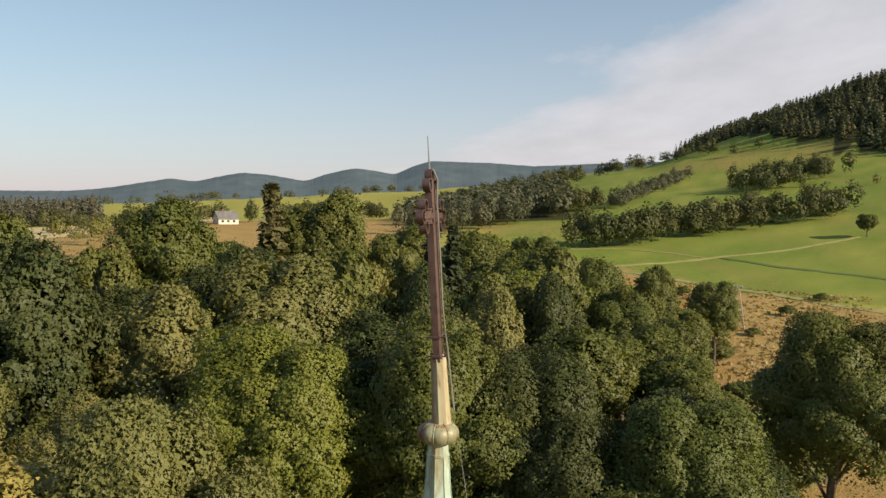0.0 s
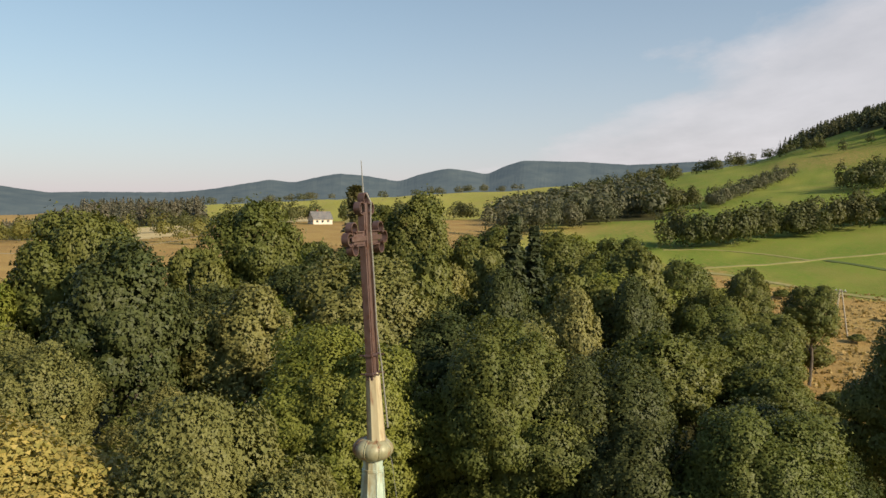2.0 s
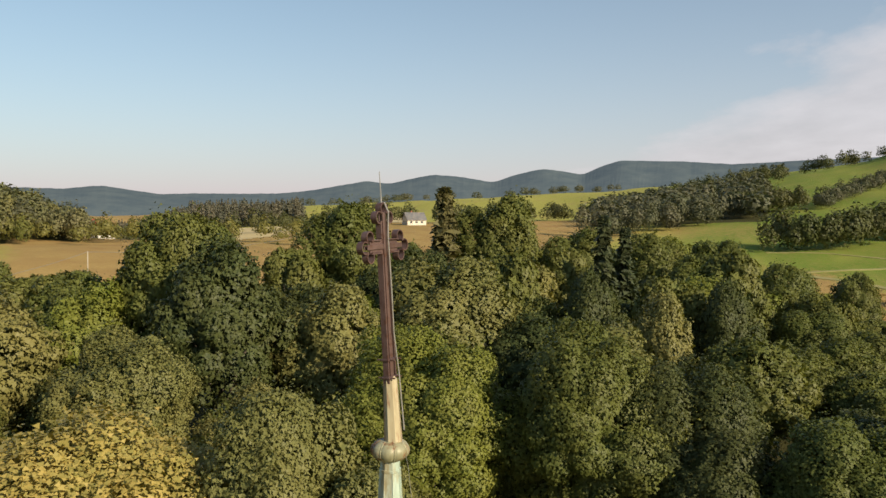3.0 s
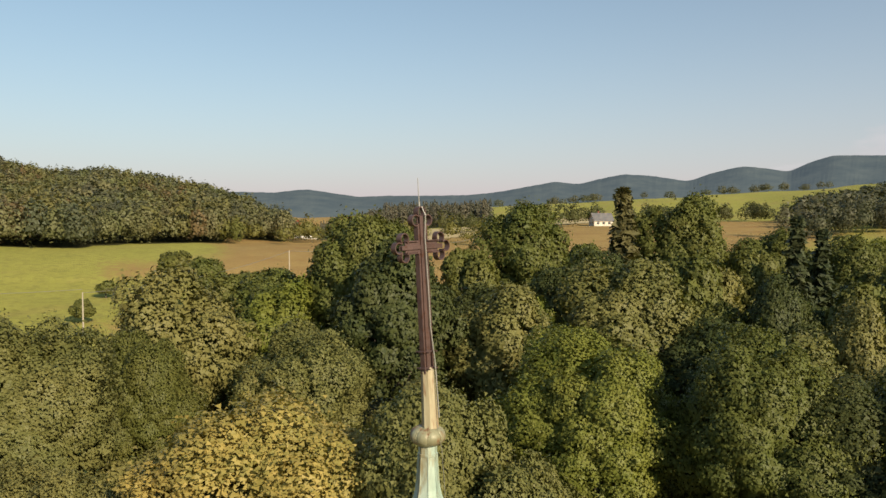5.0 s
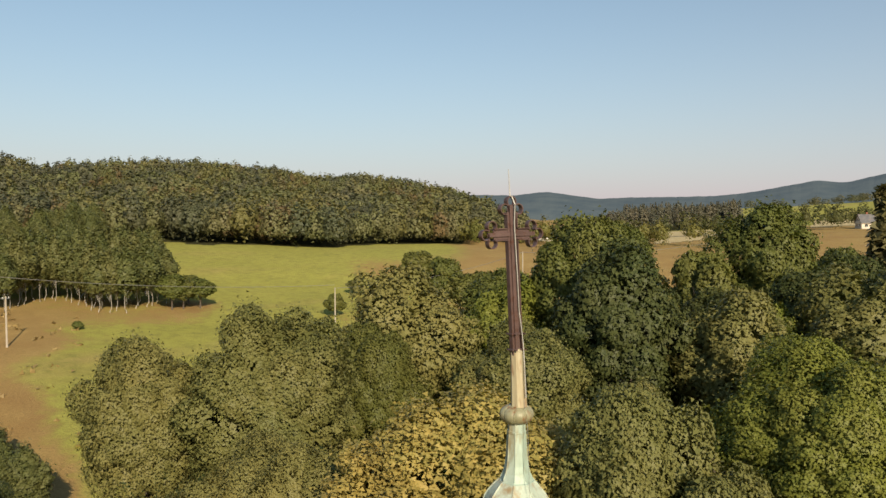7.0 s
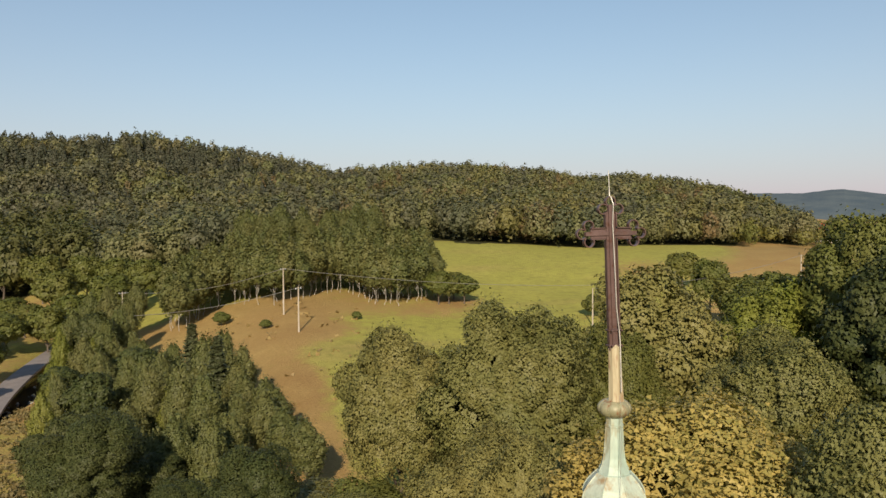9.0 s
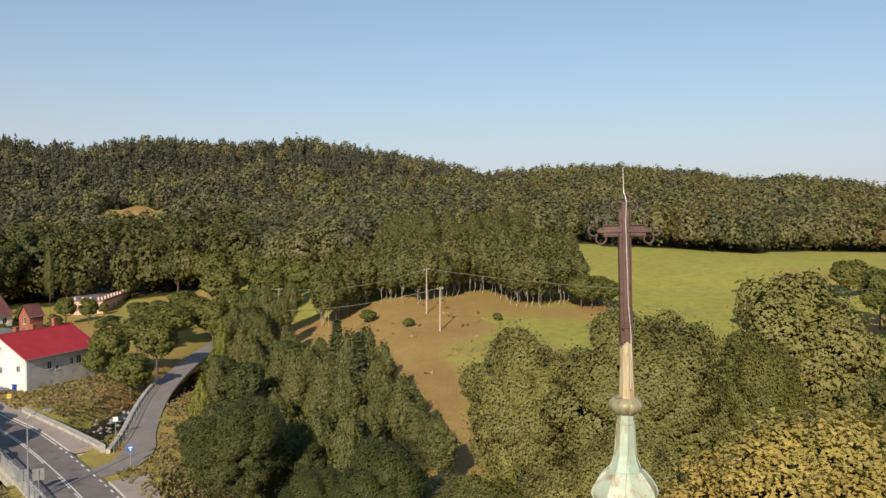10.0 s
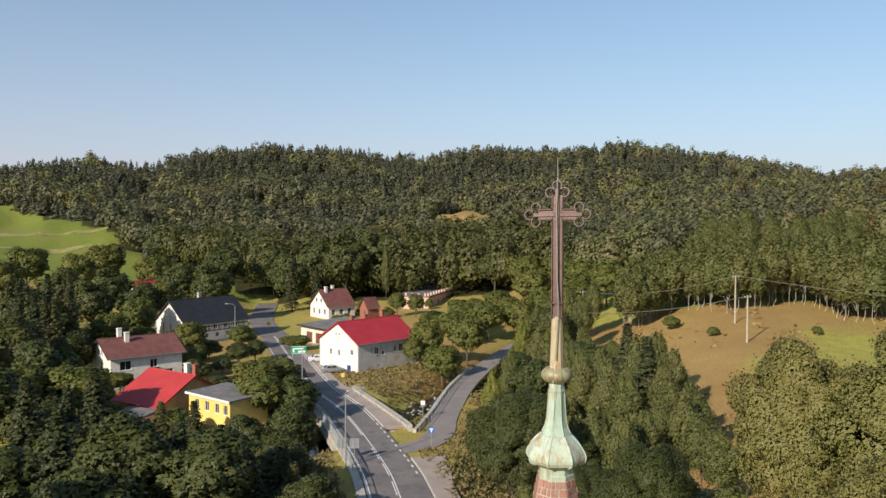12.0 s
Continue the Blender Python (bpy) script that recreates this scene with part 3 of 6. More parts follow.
def make_far_hills():
    """Forested hills on the horizon, beyond the fields."""
    rise = [(52, 1.0), (56, 1.3), (59, 1.25), (61.2, 1.5), (63, 1.25), (65, 0.95), (67, 1.05), (70, 1.05), (73, 1.1), (75, 1.3), (77, 1.65), (79.2, 2.05), (80.8, 1.85), (82.5, 2.25), (84, 2.55), (86, 2.4), (88.4, 2.0), (90, 2.55), (91.9, 2.98), (93.5, 2.8), (94.8, 2.55), (96, 3.1), (97.4, 3.55), (99.5, 3.5), (101.5, 3.45), (105, 3.2), (110, 3.4), (120, 3.6), (140, 2.0)]
    az = np.arange(50, 141, 0.25)
    top = np.interp(az, [p[0] for p in rise], [p[1] for p in rise])
    top = np.convolve(np.pad(top, 1, mode="edge"), np.ones(3) / 3, "valid") + 0.08 + np.random.RandomState(5).uniform(-0.014, 0.014, len(az))
    rows = []
    for k, (r, f) in enumerate(((2300, 0.0), (2500, 0.35), (2700, 0.72), (2900, 1.0), (3150, 0.9), (3500, 0.2))):
        dent = 1 + 0.05 * wave(az * 40, az * 0 + r, 500, 31) * (f > 0) * (f < 1)
        z = np.where(f > 0, 10 + 26 * f + (2900 * np.tan(np.radians(top)) - 10) * f * dent, -20)
        rows.append(np.stack([r * np.sin(np.radians(az)), r * np.cos(np.radians(az)), z], -1))
    v = np.concatenate(rows)
    n = len(az)
    faces = [(k * n + i, k * n + i + 1, (k + 1) * n + i + 1, (k + 1) * n + i) for k in range(5) for i in range(n - 1)]
    tagged(new("backdrop_hills", mesh("backdrop_hills", v, faces, FARHILL)), "long chain of forested hills on the horizon, blue with painted haze", "hills", kind="structure")


make_far_hills()


# ---- the spire with its cross ----
def make_spire():
    z0 = 26.0
    sp = thing("church_spire", pose(0, 0, 0), "slender copper-clad church spire with an iron cross on top", "spire")
    up = pose(0, 0, z0)

    def put(ob, m=up):
        ob.matrix_local = m
        return ob
    # masonry below the copper
    pier = put(part("tower_shaft", turned_form(bmesh.new(), [(1.25, -26.2), (1.15, -9.0), (0.62, -8.6), (0.32, -2.3), (0.205, -1.75)], 8, radians(22.5)), MORTAR, sp, "pale mortar bed of the masonry"))
    rng = random.Random(4)
    z, row = -2.62, 0
    while z < -1.79:
        h = 0.085
        for k in range(8):
            r0, r1 = (np.interp(zz, (-2.62, -1.74), (0.372, 0.212)) for zz in (z, z + h - 0.012))
            a0, a1 = radians(22.5 + 45 * k), radians(22.5 + 45 * (k + 1))
            cuts = (0.0, 0.5, 1.0) if (row + k) % 2 else (0.0, 0.27, 0.73, 1.0)
            for u0, u1 in zip(cuts, cuts[1:]):
                bm = bmesh.new()
                q = []
                proud = rng.uniform(0.0, 0.01)
                for rr, zz in ((r0, z), (r1, z + h - 0.012)):
                    for u in (u0 + 0.04, u1 - 0.04):
                        p = Vector((math.cos(a0), math.sin(a0), 0)).lerp(Vector((math.cos(a1), math.sin(a1), 0)), u)
                        q.append((p * (rr + proud), p * (rr - 0.03), zz))
                out = [bm.verts.new((o.x, o.y, zz)) for o, _, zz in q]
                inn = [bm.verts.new((i.x, i.y, zz)) for _, i, zz in q]
                for f in ((0, 1, 3, 2), (0, 1, 1, 0)):
                    if len(set(f)) == 4:
                        bm.faces.new([out[i] for i in f])
                for a, b in ((0, 1), (1, 3), (3, 2), (2, 0)):
                    bm.faces.new((out[a], out[b], inn[b], inn[a]))
                put(part("stone_block", bm, STONE, pier), Matrix.Identity(4))
        z += h
        row += 1
    # copper: drum, bell-shaped skirt, neck
    bell = [(0.27, -1.615), (0.325, -1.585), (0.345, -1.545), (0.345, -1.515), (0.33, -1.47), (0.295, -1.41), (0.245, -1.35), (0.205, -1.31), (0.18, -1.285)]
    stem = [(0.165, -1.262), (0.135, -1.20), (0.116, -1.12), (0.106, -1.02), (0.099, -0.90), (0.094, -0.80)]
    put(part("copper_drum", turned_form(bmesh.new(), [(0.212, -1.77), (0.212, -1.73), (0.20, -1.72), (0.198, -1.62), (0.2, -1.58)], 8, radians(22.5)), VERDIGRIS, sp))
    skirt = put(part("flared_skirt", turned_form(bmesh.new(), [(0.19, -1.63)] + bell, 8, radians(22.5)), SKIRTCOPPER, sp, "verdigris skirt with rusty streaks"))
    neck = put(part("copper_neck", turned_form(bmesh.new(), [(0.186, -1.305), (0.184, -1.285), (0.172, -1.28)] + stem + [(0.10, -0.795), (0.10, -0.775), (0.091, -0.77), (0.09, -0.68)], 8, radians(22.5)), VERDIGRIS, sp, "pale green copper neck"))
    for k in range(8):
        a = radians(22.5 + 45 * k)
        ca, sa = math.cos(a), math.sin(a)
        put(part("standing_seam", tube(bmesh.new(), [((r + 0.002) * ca, (r + 0.002) * sa, z) for r, z in bell], 0.008, 6), SKIRTCOPPER, skirt), Matrix.Identity(4))
        put(part("standing_seam", tube(bmesh.new(), [((r + 0.001) * ca, (r + 0.001) * sa, z) for r, z in stem], 0.005, 6), VERDIGRIS, neck), Matrix.Identity(4))
    # ribbed bulb
    bm = bmesh.new()
    rings = []
    for i in range(11):
        t = math.pi * (0.13 + 0.74 * i / 10)
        ring = []
        for k in range(64):
            a = 2 * math.pi * k / 64
            lobe = 1 - 0.075 * (1 - abs(math.sin(4 * (a - radians(22.5)))) ** 0.5)
            r = 0.178 * math.sin(t) ** 0.75 * lobe
            ring.append(bm.verts.new((r * math.cos(a), r * math.sin(a), -0.605 - 0.098 * math.cos(t))))
        rings.append(ring)
    for a, b in zip(rings, rings[1:]):
        for k in range(64):
            bm.faces.new((a[k], a[(k + 1) % 64], b[(k + 1) % 64], b[k]))
    bm.faces.new(rings[0][::-1]), bm.faces.new(rings[-1])
    bulb = put(part("ribbed_bulb", bm, BULB, sp, "tarnished ribbed copper bulb", True))
    for k in range(8):
        a = radians(22.5 + 45 * k)
        pts = []
        for i in range(9):
            t = math.pi * (0.13 + 0.74 * i / 8)
            r = 0.178 * math.sin(t) ** 0.75 * 0.925 + 0.003
            pts.append((r * math.cos(a), r * math.sin(a), -0.605 - 0.098 * math.cos(t)))
        put(part("standing_seam", tube(bmesh.new(), pts, 0.006, 6), BULB, bulb), Matrix.Identity(4))
    # the leaning top: sleeve and cross
    lean = Matrix.Rotation(radians(-3.1), 4, "X") @ Matrix.Rotation(radians(0.3), 4, "Y")
    tilt = up @ lean
    put(part("sheet_sleeve", turned_form(bmesh.new(), [(0.086, -0.53), (0.083, -0.49), (0.074, -0.25), (0.068, -0.02), (0.066, 0.03), (0.05, 0.045), (0.045, 0.06)], 8, radians(22.5)), SLEEVE, sp, "rust-streaked yellowish sheet sleeve"), tilt)
    face = tilt @ Matrix.Rotation(radians(247.7 - 270), 4, "Z")

    def bar(name, *b, bev=0.003, label=""):
        return put(part(name, box(bmesh.new(), *b, bev), IRON, sp, label), face)
    cz = 1.217
    # upright: two side rails, a web and a proud middle strip on both faces
    for s in (-1, 1):
        bar("side_rail", *sorted((s * 0.052, s * 0.064)), -0.031, 0.031, 0.0, cz - 0.066)
        bar("side_rail", *sorted((s * 0.052, s * 0.064)), -0.031, 0.031, cz + 0.066, cz + 0.225)
        for v in (-1, 1):
            zz = sorted((cz + v * 0.052, cz + v * 0.064))
            bar("arm_rail", *sorted((s * 0.066, s * 0.225)), -0.031, 0.031, *zz)
    bar("upright", -0.0515, 0.0515, -0.010, 0.010, -0.02, cz + 0.225)
    bar("cross_arm", -0.225, -0.053, -0.0095, 0.0095, cz - 0.0515, cz + 0.0515)
    bar("cross_arm", 0.053, 0.225, -0.0095, 0.0095, cz - 0.0515, cz + 0.0515)
    for s in (-1, 1):
        bar("middle_strip", -0.026, 0.026, *sorted((s * 0.0105, s * 0.028)), -0.01, cz + 0.30)
        bar("middle_strip", -0.285, -0.028, *sorted((s * 0.0102, s * 0.024)), cz - 0.022, cz + 0.022)
        bar("middle_strip", 0.028, 0.285, *sorted((s * 0.0102, s * 0.024)), cz - 0.022, cz + 0.022)

    def lobe(cx, cy, away):
        """An open loop of strip iron, its mouth turned from the direction away (degrees)."""
        bm = bmesh.new()
        loops = []
        for k in range(25):
            a = radians(away - 138 + 276 * k / 24)
            c, s = math.cos(a), math.sin(a)
            loops.append([bm.verts.new((cx + rr * c, yy, cy + rr * s)) for rr, yy in ((0.047, -0.030), (0.057, -0.030), (0.057, 0.030), (0.047, 0.030))])
        for a, b in zip(loops, loops[1:]):
            for k in range(4):
                bm.faces.new((a[k], b[k], b[(k + 1) % 4], a[(k + 1) % 4]))
        bm.faces.new(loops[0][::-1]), bm.faces.new(loops[-1])
        put(part("trefoil_loop", bm, IRON, sp), face)
    for s in (-1, 1):
        lobe(s * 0.328, cz, 0 if s > 0 else 180)
        for v in (-1, 1):
            lobe(s * 0.250, cz + v * 0.084, v * 90)
        lobe(s * 0.084, cz + 0.255, 0 if s > 0 else 180)
    lobe(0, cz + 0.332, 90)
    # clamps near the foot
    for z in (0.04, 0.20):
        bar("clamp", -0.075, 0.075, -0.042, 0.042, z, z + 0.022, bev=0.004)
        for s in (-1, 1):
            put(part("bolt", tube(bmesh.new(), [(s * 0.055, -0.085, z + 0.011), (s * 0.055, 0.085, z + 0.011)], 0.008, 6), IRON, sp), face)
    # lightning rod and its wire down the front
    put(part("lightning_rod", tube(bmesh.new(), [(0, 0, cz + 0.38), (0, 0, cz + 0.44), (-0.004, 0, cz + 0.66)], [0.009, 0.006, 0.0035], 6), ROD, sp, "thin pale lightning rod"), face)
    wire = [(0, -0.03, cz + 0.385), (0.012, -0.062, cz + 0.30), (0.002, -0.052, cz + 0.1), (0.010, -0.056, 0.8), (0.014, -0.054, 0.45), (0.03, -0.064, 0.22), (0.032, -0.075, 0.10), (0.028, -0.084, -0.05), (0.018, -0.10, -0.25), (0.01, -0.112, -0.42)]
    put(part("earthing_wire", tube(bmesh.new(), wire, 0.0065, 6), ROD, sp, "pale earthing wire"), face)
    loose = [(-0.03, -0.10, -0.45), (-0.07, -0.17, -0.72), (-0.12, -0.21, -1.0), (-0.2, -0.27, -1.5), (-0.28, -0.34, -2.2)]
    put(part("loose_wire", tube(bmesh.new(), loose, 0.0022, 5), ROD, sp), up)


make_spire()

# ---- road, bridge, path ----
def spline(line, step=1.5):
    """A smooth run of places through the corners of a line."""
    pts = [np.array(p, float) for p in line]
    pts = [2 * pts[0] - pts[1]] + pts + [2 * pts[-1] - pts[-2]]
    out = []
    for a, b, c, d in zip(pts, pts[1:], pts[2:], pts[3:]):
        n = max(2, int(np.linalg.norm(c - b) / step))
        for k in range(n):
            t = k / n
            out.append(0.5 * (2 * b + (c - a) * t + (2 * a - 5 * b + 4 * c - d) * t * t + (3 * b - a - 3 * c + d) * t ** 3))
    return np.array(out + [pts[-2]])


def offset(run, d):
    """The run moved d metres to its right."""
    way = np.gradient(run, axis=0)
    way /= np.linalg.norm(way, axis=1, keepdims=True)
    return run + np.stack([way[:, 1], -way[:, 0]], -1) * (d if np.isscalar(d) else np.asarray(d)[:, None])


def strip(bm, left, right, z0, z1):
    """A band between two runs, from z0 up to z1."""
    rows = [[bm.verts.new((p[0], p[1], z)) for p, z in ((l, z0), (l, z1), (r, z1), (r, z0))] for l, r in zip(left, right)]
    for a, b in zip(rows, rows[1:]):
        for k in range(4):
            bm.faces.new((a[k], b[k], b[(k + 1) % 4], a[(k + 1) % 4]))
    bm.faces.new(rows[0]), bm.faces.new(rows[-1][::-1])
    return bm


MAIN = spline(ROAD_MID)
FINE = spline(ROAD_MID, 0.3)
SIDE = spline(PATH_MID)


def cut(run, y0, y1):
    return run[(run[:, 1] >= y0) & (run[:, 1] <= y1)]


def structure(name, bm, mat, label, category):
    return single(name, bm, mat, pose(0, 0, 0), label, category, kind="structure")


structure("road", strip(bmesh.new(), offset(MAIN, -3.1), offset(MAIN, 3.3), -0.5, 0.02), ASPHALT, "two-lane grey asphalt road curving over a bridge", "road")
structure("side_road", strip(bmesh.new(), offset(SIDE, -1.75), offset(SIDE, 1.9), -0.4, 0.012), PATHTAR, "narrow worn asphalt lane beside the stream", "road")


def trodden(name, line, wide, mat, label):
    """A worn line over open ground, following its lie."""
    run = spline(line, 3.0)
    rows = []
    bm = bmesh.new()
    for l, r in zip(offset(run, -wide / 2), offset(run, wide / 2)):
        rows.append([bm.verts.new((p[0], p[1], ground(p[0], p[1]) + lift)) for p, lift in ((l, -0.3), (l, 0.14), (r, 0.14), (r, -0.3))])
    for a, b in zip(rows, rows[1:]):
        for k in range(3):
            bm.faces.new((a[k], b[k], b[k + 1], a[k + 1]))
    structure(name, bm, mat, label, "track")


trodden("field_track", [(209, -73), (211, -77), (215, -91), (225, -118), (232, -149), (240, -180)], 1.5, TRACK, "worn tan track across the green field")
trodden("field_track", [(249, -80), (248, -91), (243, -102), (225.5, -117)], 1.4, TRACK, "worn tan track across the green field")
trodden("field_track", [(-235, 318), (-196, 339), (-162, 365), (-150, 376)], 5.0, TRACK, "pale dry strip along the green field")
trodden("field_track", [(-215, 292), (-184, 313), (-152, 340)], 4.0, TRACK, "pale dry strip along the green field")
# a dark green line over the great field
trodden("field_furrow", [(224, -121), (201, -131.5), (190, -141), (181, -146), (165, -156)], 2.2, DARKLINE, "dark green line across the field")
for az, r0, r1 in [(69.6 + 0.75 * k, 330 + 8 * k, 600) for k in range(7)] + [(79.6 + 0.6 * k, 455, 690) for k in range(6)]:
    trodden("stubble_field", [at_bearing(az, r0), at_bearing(az, (r0 + r1) / 2), at_bearing(az, r1)], r1 * 0.0115, STUBBLE, "golden strip of a mown stubble field")
trodden("field_track", [(206, -78), (196, -86), (179, -94), (172, -102), (163, -109), (146, -118)], 2.6, TRACK, "dry tan edge of the green field")


def lines():
    def paint(run, d, w, y0, y1, label):
        r = cut(run, y0, y1)
        structure("road_marking", strip(bmesh.new(), offset(r, d - w), offset(r, d + w), 0.021, 0.027), LINE, label, "marking")
    paint(FINE, -2.75, 0.07, 32, 160, "white edge line on the road")
    paint(FINE, 2.95, 0.07, 96, 175, "white edge line on the road")
    for y in range(32, 84, 6):
        paint(FINE, -0.12, 0.06, y, y + 4.4, "white centre line dash")
    paint(FINE, 0.12, 0.06, 32, 175, "white centre line on the road")
    paint(FINE, -0.12, 0.06, 90, 175, "white centre line on the road")
    for y in range(74, 96, 2):
        paint(FINE, 2.95, 0.09, y, y + 1.1, "short white dash across the junction")


lines()
right = cut(MAIN, 92, 150)
structure("pavement", strip(bmesh.new(), offset(right, 3.42), offset(right, np.interp(right[:, 1], [92, 112, 118, 150], [6.6, 6.4, 5.0, 4.6])), -0.4, 0.13), PAVING, "reddish grey paved footway along the road", "pavement")
structure("kerb", strip(bmesh.new(), offset(right, 3.28), offset(right, 3.42), -0.4, 0.15), KERB, "pale concrete kerb stones", "kerb")
near_walk = cut(MAIN, 45, 80)
structure("pavement", strip(bmesh.new(), offset(near_walk, 3.55), offset(near_walk, np.interp(near_walk[:, 1], [45, 70, 80], [5.6, 5.9, 7.6])), -0.4, 0.13), PAVING, "reddish grey paved corner of the junction", "pavement")
structure("kerb", strip(bmesh.new(), offset(near_walk, 3.4), offset(near_walk, 3.55), -0.4, 0.15), KERB, "pale concrete kerb stones", "kerb")
lw = cut(MAIN, 60, 112)
structure("pavement", strip(bmesh.new(), offset(lw, -4.1), offset(lw, -3.2), -0.5, 0.14), CONCRETE, "narrow concrete edge of the bridge", "pavement")


def bridge():
    b = thing("bridge", pose(0, 0, 0), "small concrete road bridge over a stream", "bridge")
    run = cut(MAIN, 84, 108)
    part("deck", strip(bmesh.new(), offset(run, -4.3), offset(run, 7.0), -1.1, -0.55), CONCRETE, b)
    for y0, y1 in ((81, 84.5), (107.5, 111)):
        r = cut(MAIN, y0, y1 + 1)
        part("abutment", strip(bmesh.new(), offset(r, -5.6), offset(r, 7.4), -4.2, -0.6), CONCRETE, b)
    r = cut(MAIN, 103, 115)
    part("wing_wall", strip(bmesh.new(), offset(r, -7.4), offset(r, -5.2), -4.0, -0.35), CONCRETE, b, "pale concrete wing wall")


bridge()


def railing(name, run, label, high=1.1, bars=True, mat=None):
    f = thing(name, pose(0, 0, 0), label, "railing")
    mat = mat or STEEL
    top = [(p[0], p[1], 0.14 + high) for p in run]
    part("top_rail", tube(bmesh.new(), top, 0.04, 6), mat, f)
    part("low_rail", tube(bmesh.new(), [(x, y, z - high + 0.15) for x, y, z in top], 0.025, 6), mat, f)
    for p in run[::2]:
        part("post", tube(bmesh.new(), [(p[0], p[1], -0.3), (p[0], p[1], 0.14 + high)], 0.03, 6), mat, f)
    if bars:
        bm = bmesh.new()
        for a, b in zip(run, run[1:]):
            for t in (0.12, 0.25, 0.37, 0.5, 0.62, 0.75, 0.87):
                q = a + (b - a) * t
                box(bm, q[0] - 0.016, q[0] + 0.016, q[1] - 0.016, q[1] + 0.016, 0.29, 0.14 + high)
        part("balusters", bm, mat, f)


railing("bridge_railing", offset(cut(MAIN, 76, 106), -3.75), "grey steel bar railing on the bridge edge")
railing("guard_rail", offset(cut(MAIN, 62, 110), -3.02), "dark steel guard rail along the roadside", 0.55, False)
PARAPET = spline([(-15.2, 116.5), (-10.2, 105), (-5.9, 94.6), (-5.1, 92.2)], 1.2)
PARAPET2 = spline([(-4.5, 91.6), (-3.6, 95.5), (-2.6, 101), (0.2, 118), (3.9, 134)], 1.2)
for run, high in ((PARAPET, 0.75), (PARAPET2, 0.35)):
    single("parapet_wall", strip(bmesh.new(), offset(run, -0.3), offset(run, 0.2), -2.6, high), CONCRETE, pose(0, 0, 0), "pale low concrete parapet wall above the stream", "wall")
    railing("guard_rail", offset(run, 0.6), "pale steel guard rail beside the footway", 0.75, False)
sr = spline(STREAM, 2.0)
structure("water", strip(bmesh.new(), offset(sr, -3.4), offset(sr, 3.4), -3.0, -2.35), WATER, "dark shallow stream water", "water")


def stones():
    rng = random.Random(8)
    v, f = [], []
    for _ in range(420):
        p = sr[rng.randrange(8, len(sr) - 2)]
        x, y = p[0] + rng.gauss(0, 2.2), p[1] + rng.gauss(0, 2.2)
        s, n = rng.uniform(0.15, 0.55), len(v)
        z = max(ground(x, y), -2.5) + s * 0.15
        for dx, dy, dz in ((1, 0, 0), (0, 1, 0), (-1, 0, 0), (0, -1, 0), (0, 0, 0.7), (0, 0, -0.7)):
            k = s * rng.uniform(0.7, 1.2)
            v.append((x + dx * k, y + dy * k, z + dz * k))
        f += [(n + a, n + b, n + c) for a, b, c in ((0, 1, 4), (1, 2, 4), (2, 3, 4), (3, 0, 4), (1, 0, 5), (2, 1, 5), (3, 2, 5), (0, 3, 5))]
    tagged(new("river_stones", mesh("river_stones", v, f, GRAVEL)), "grey stones in the stream bed", "stones", kind="stuff")


stones()


# ---- houses ----
def wall_panel(bm, length, height, thick, holes, place):
    """An upright wall with openings through it; place maps (along, inwards, up) to the house's own space."""
    xs = sorted({0.0, length, *(h[0] for h in holes), *(h[0] + h[2] for h in holes)})
    zs = sorted({0.0, height, *(h[1] for h in holes), *(h[1] + h[3] for h in holes)})
    for x0, x1 in zip(xs, xs[1:]):
        for z0, z1 in zip(zs, zs[1:]):
            cx, cz = (x0 + x1) / 2, (z0 + z1) / 2
            if any(h[0] < cx < h[0] + h[2] and h[1] < cz < h[1] + h[3] for h in holes):
                continue
            pts = [place(x, y, z) for z in (z0, z1) for x, y in ((x0, 0), (x1, 0), (x1, thick), (x0, thick))]
            v = [bm.verts.new(p) for p in pts]
            for q in ((3, 2, 1, 0), (4, 5, 6, 7), (0, 1, 5, 4), (1, 2, 6, 5), (2, 3, 7, 6), (3, 0, 4, 7)):
                bm.faces.new([v[i] for i in q])
    return bm


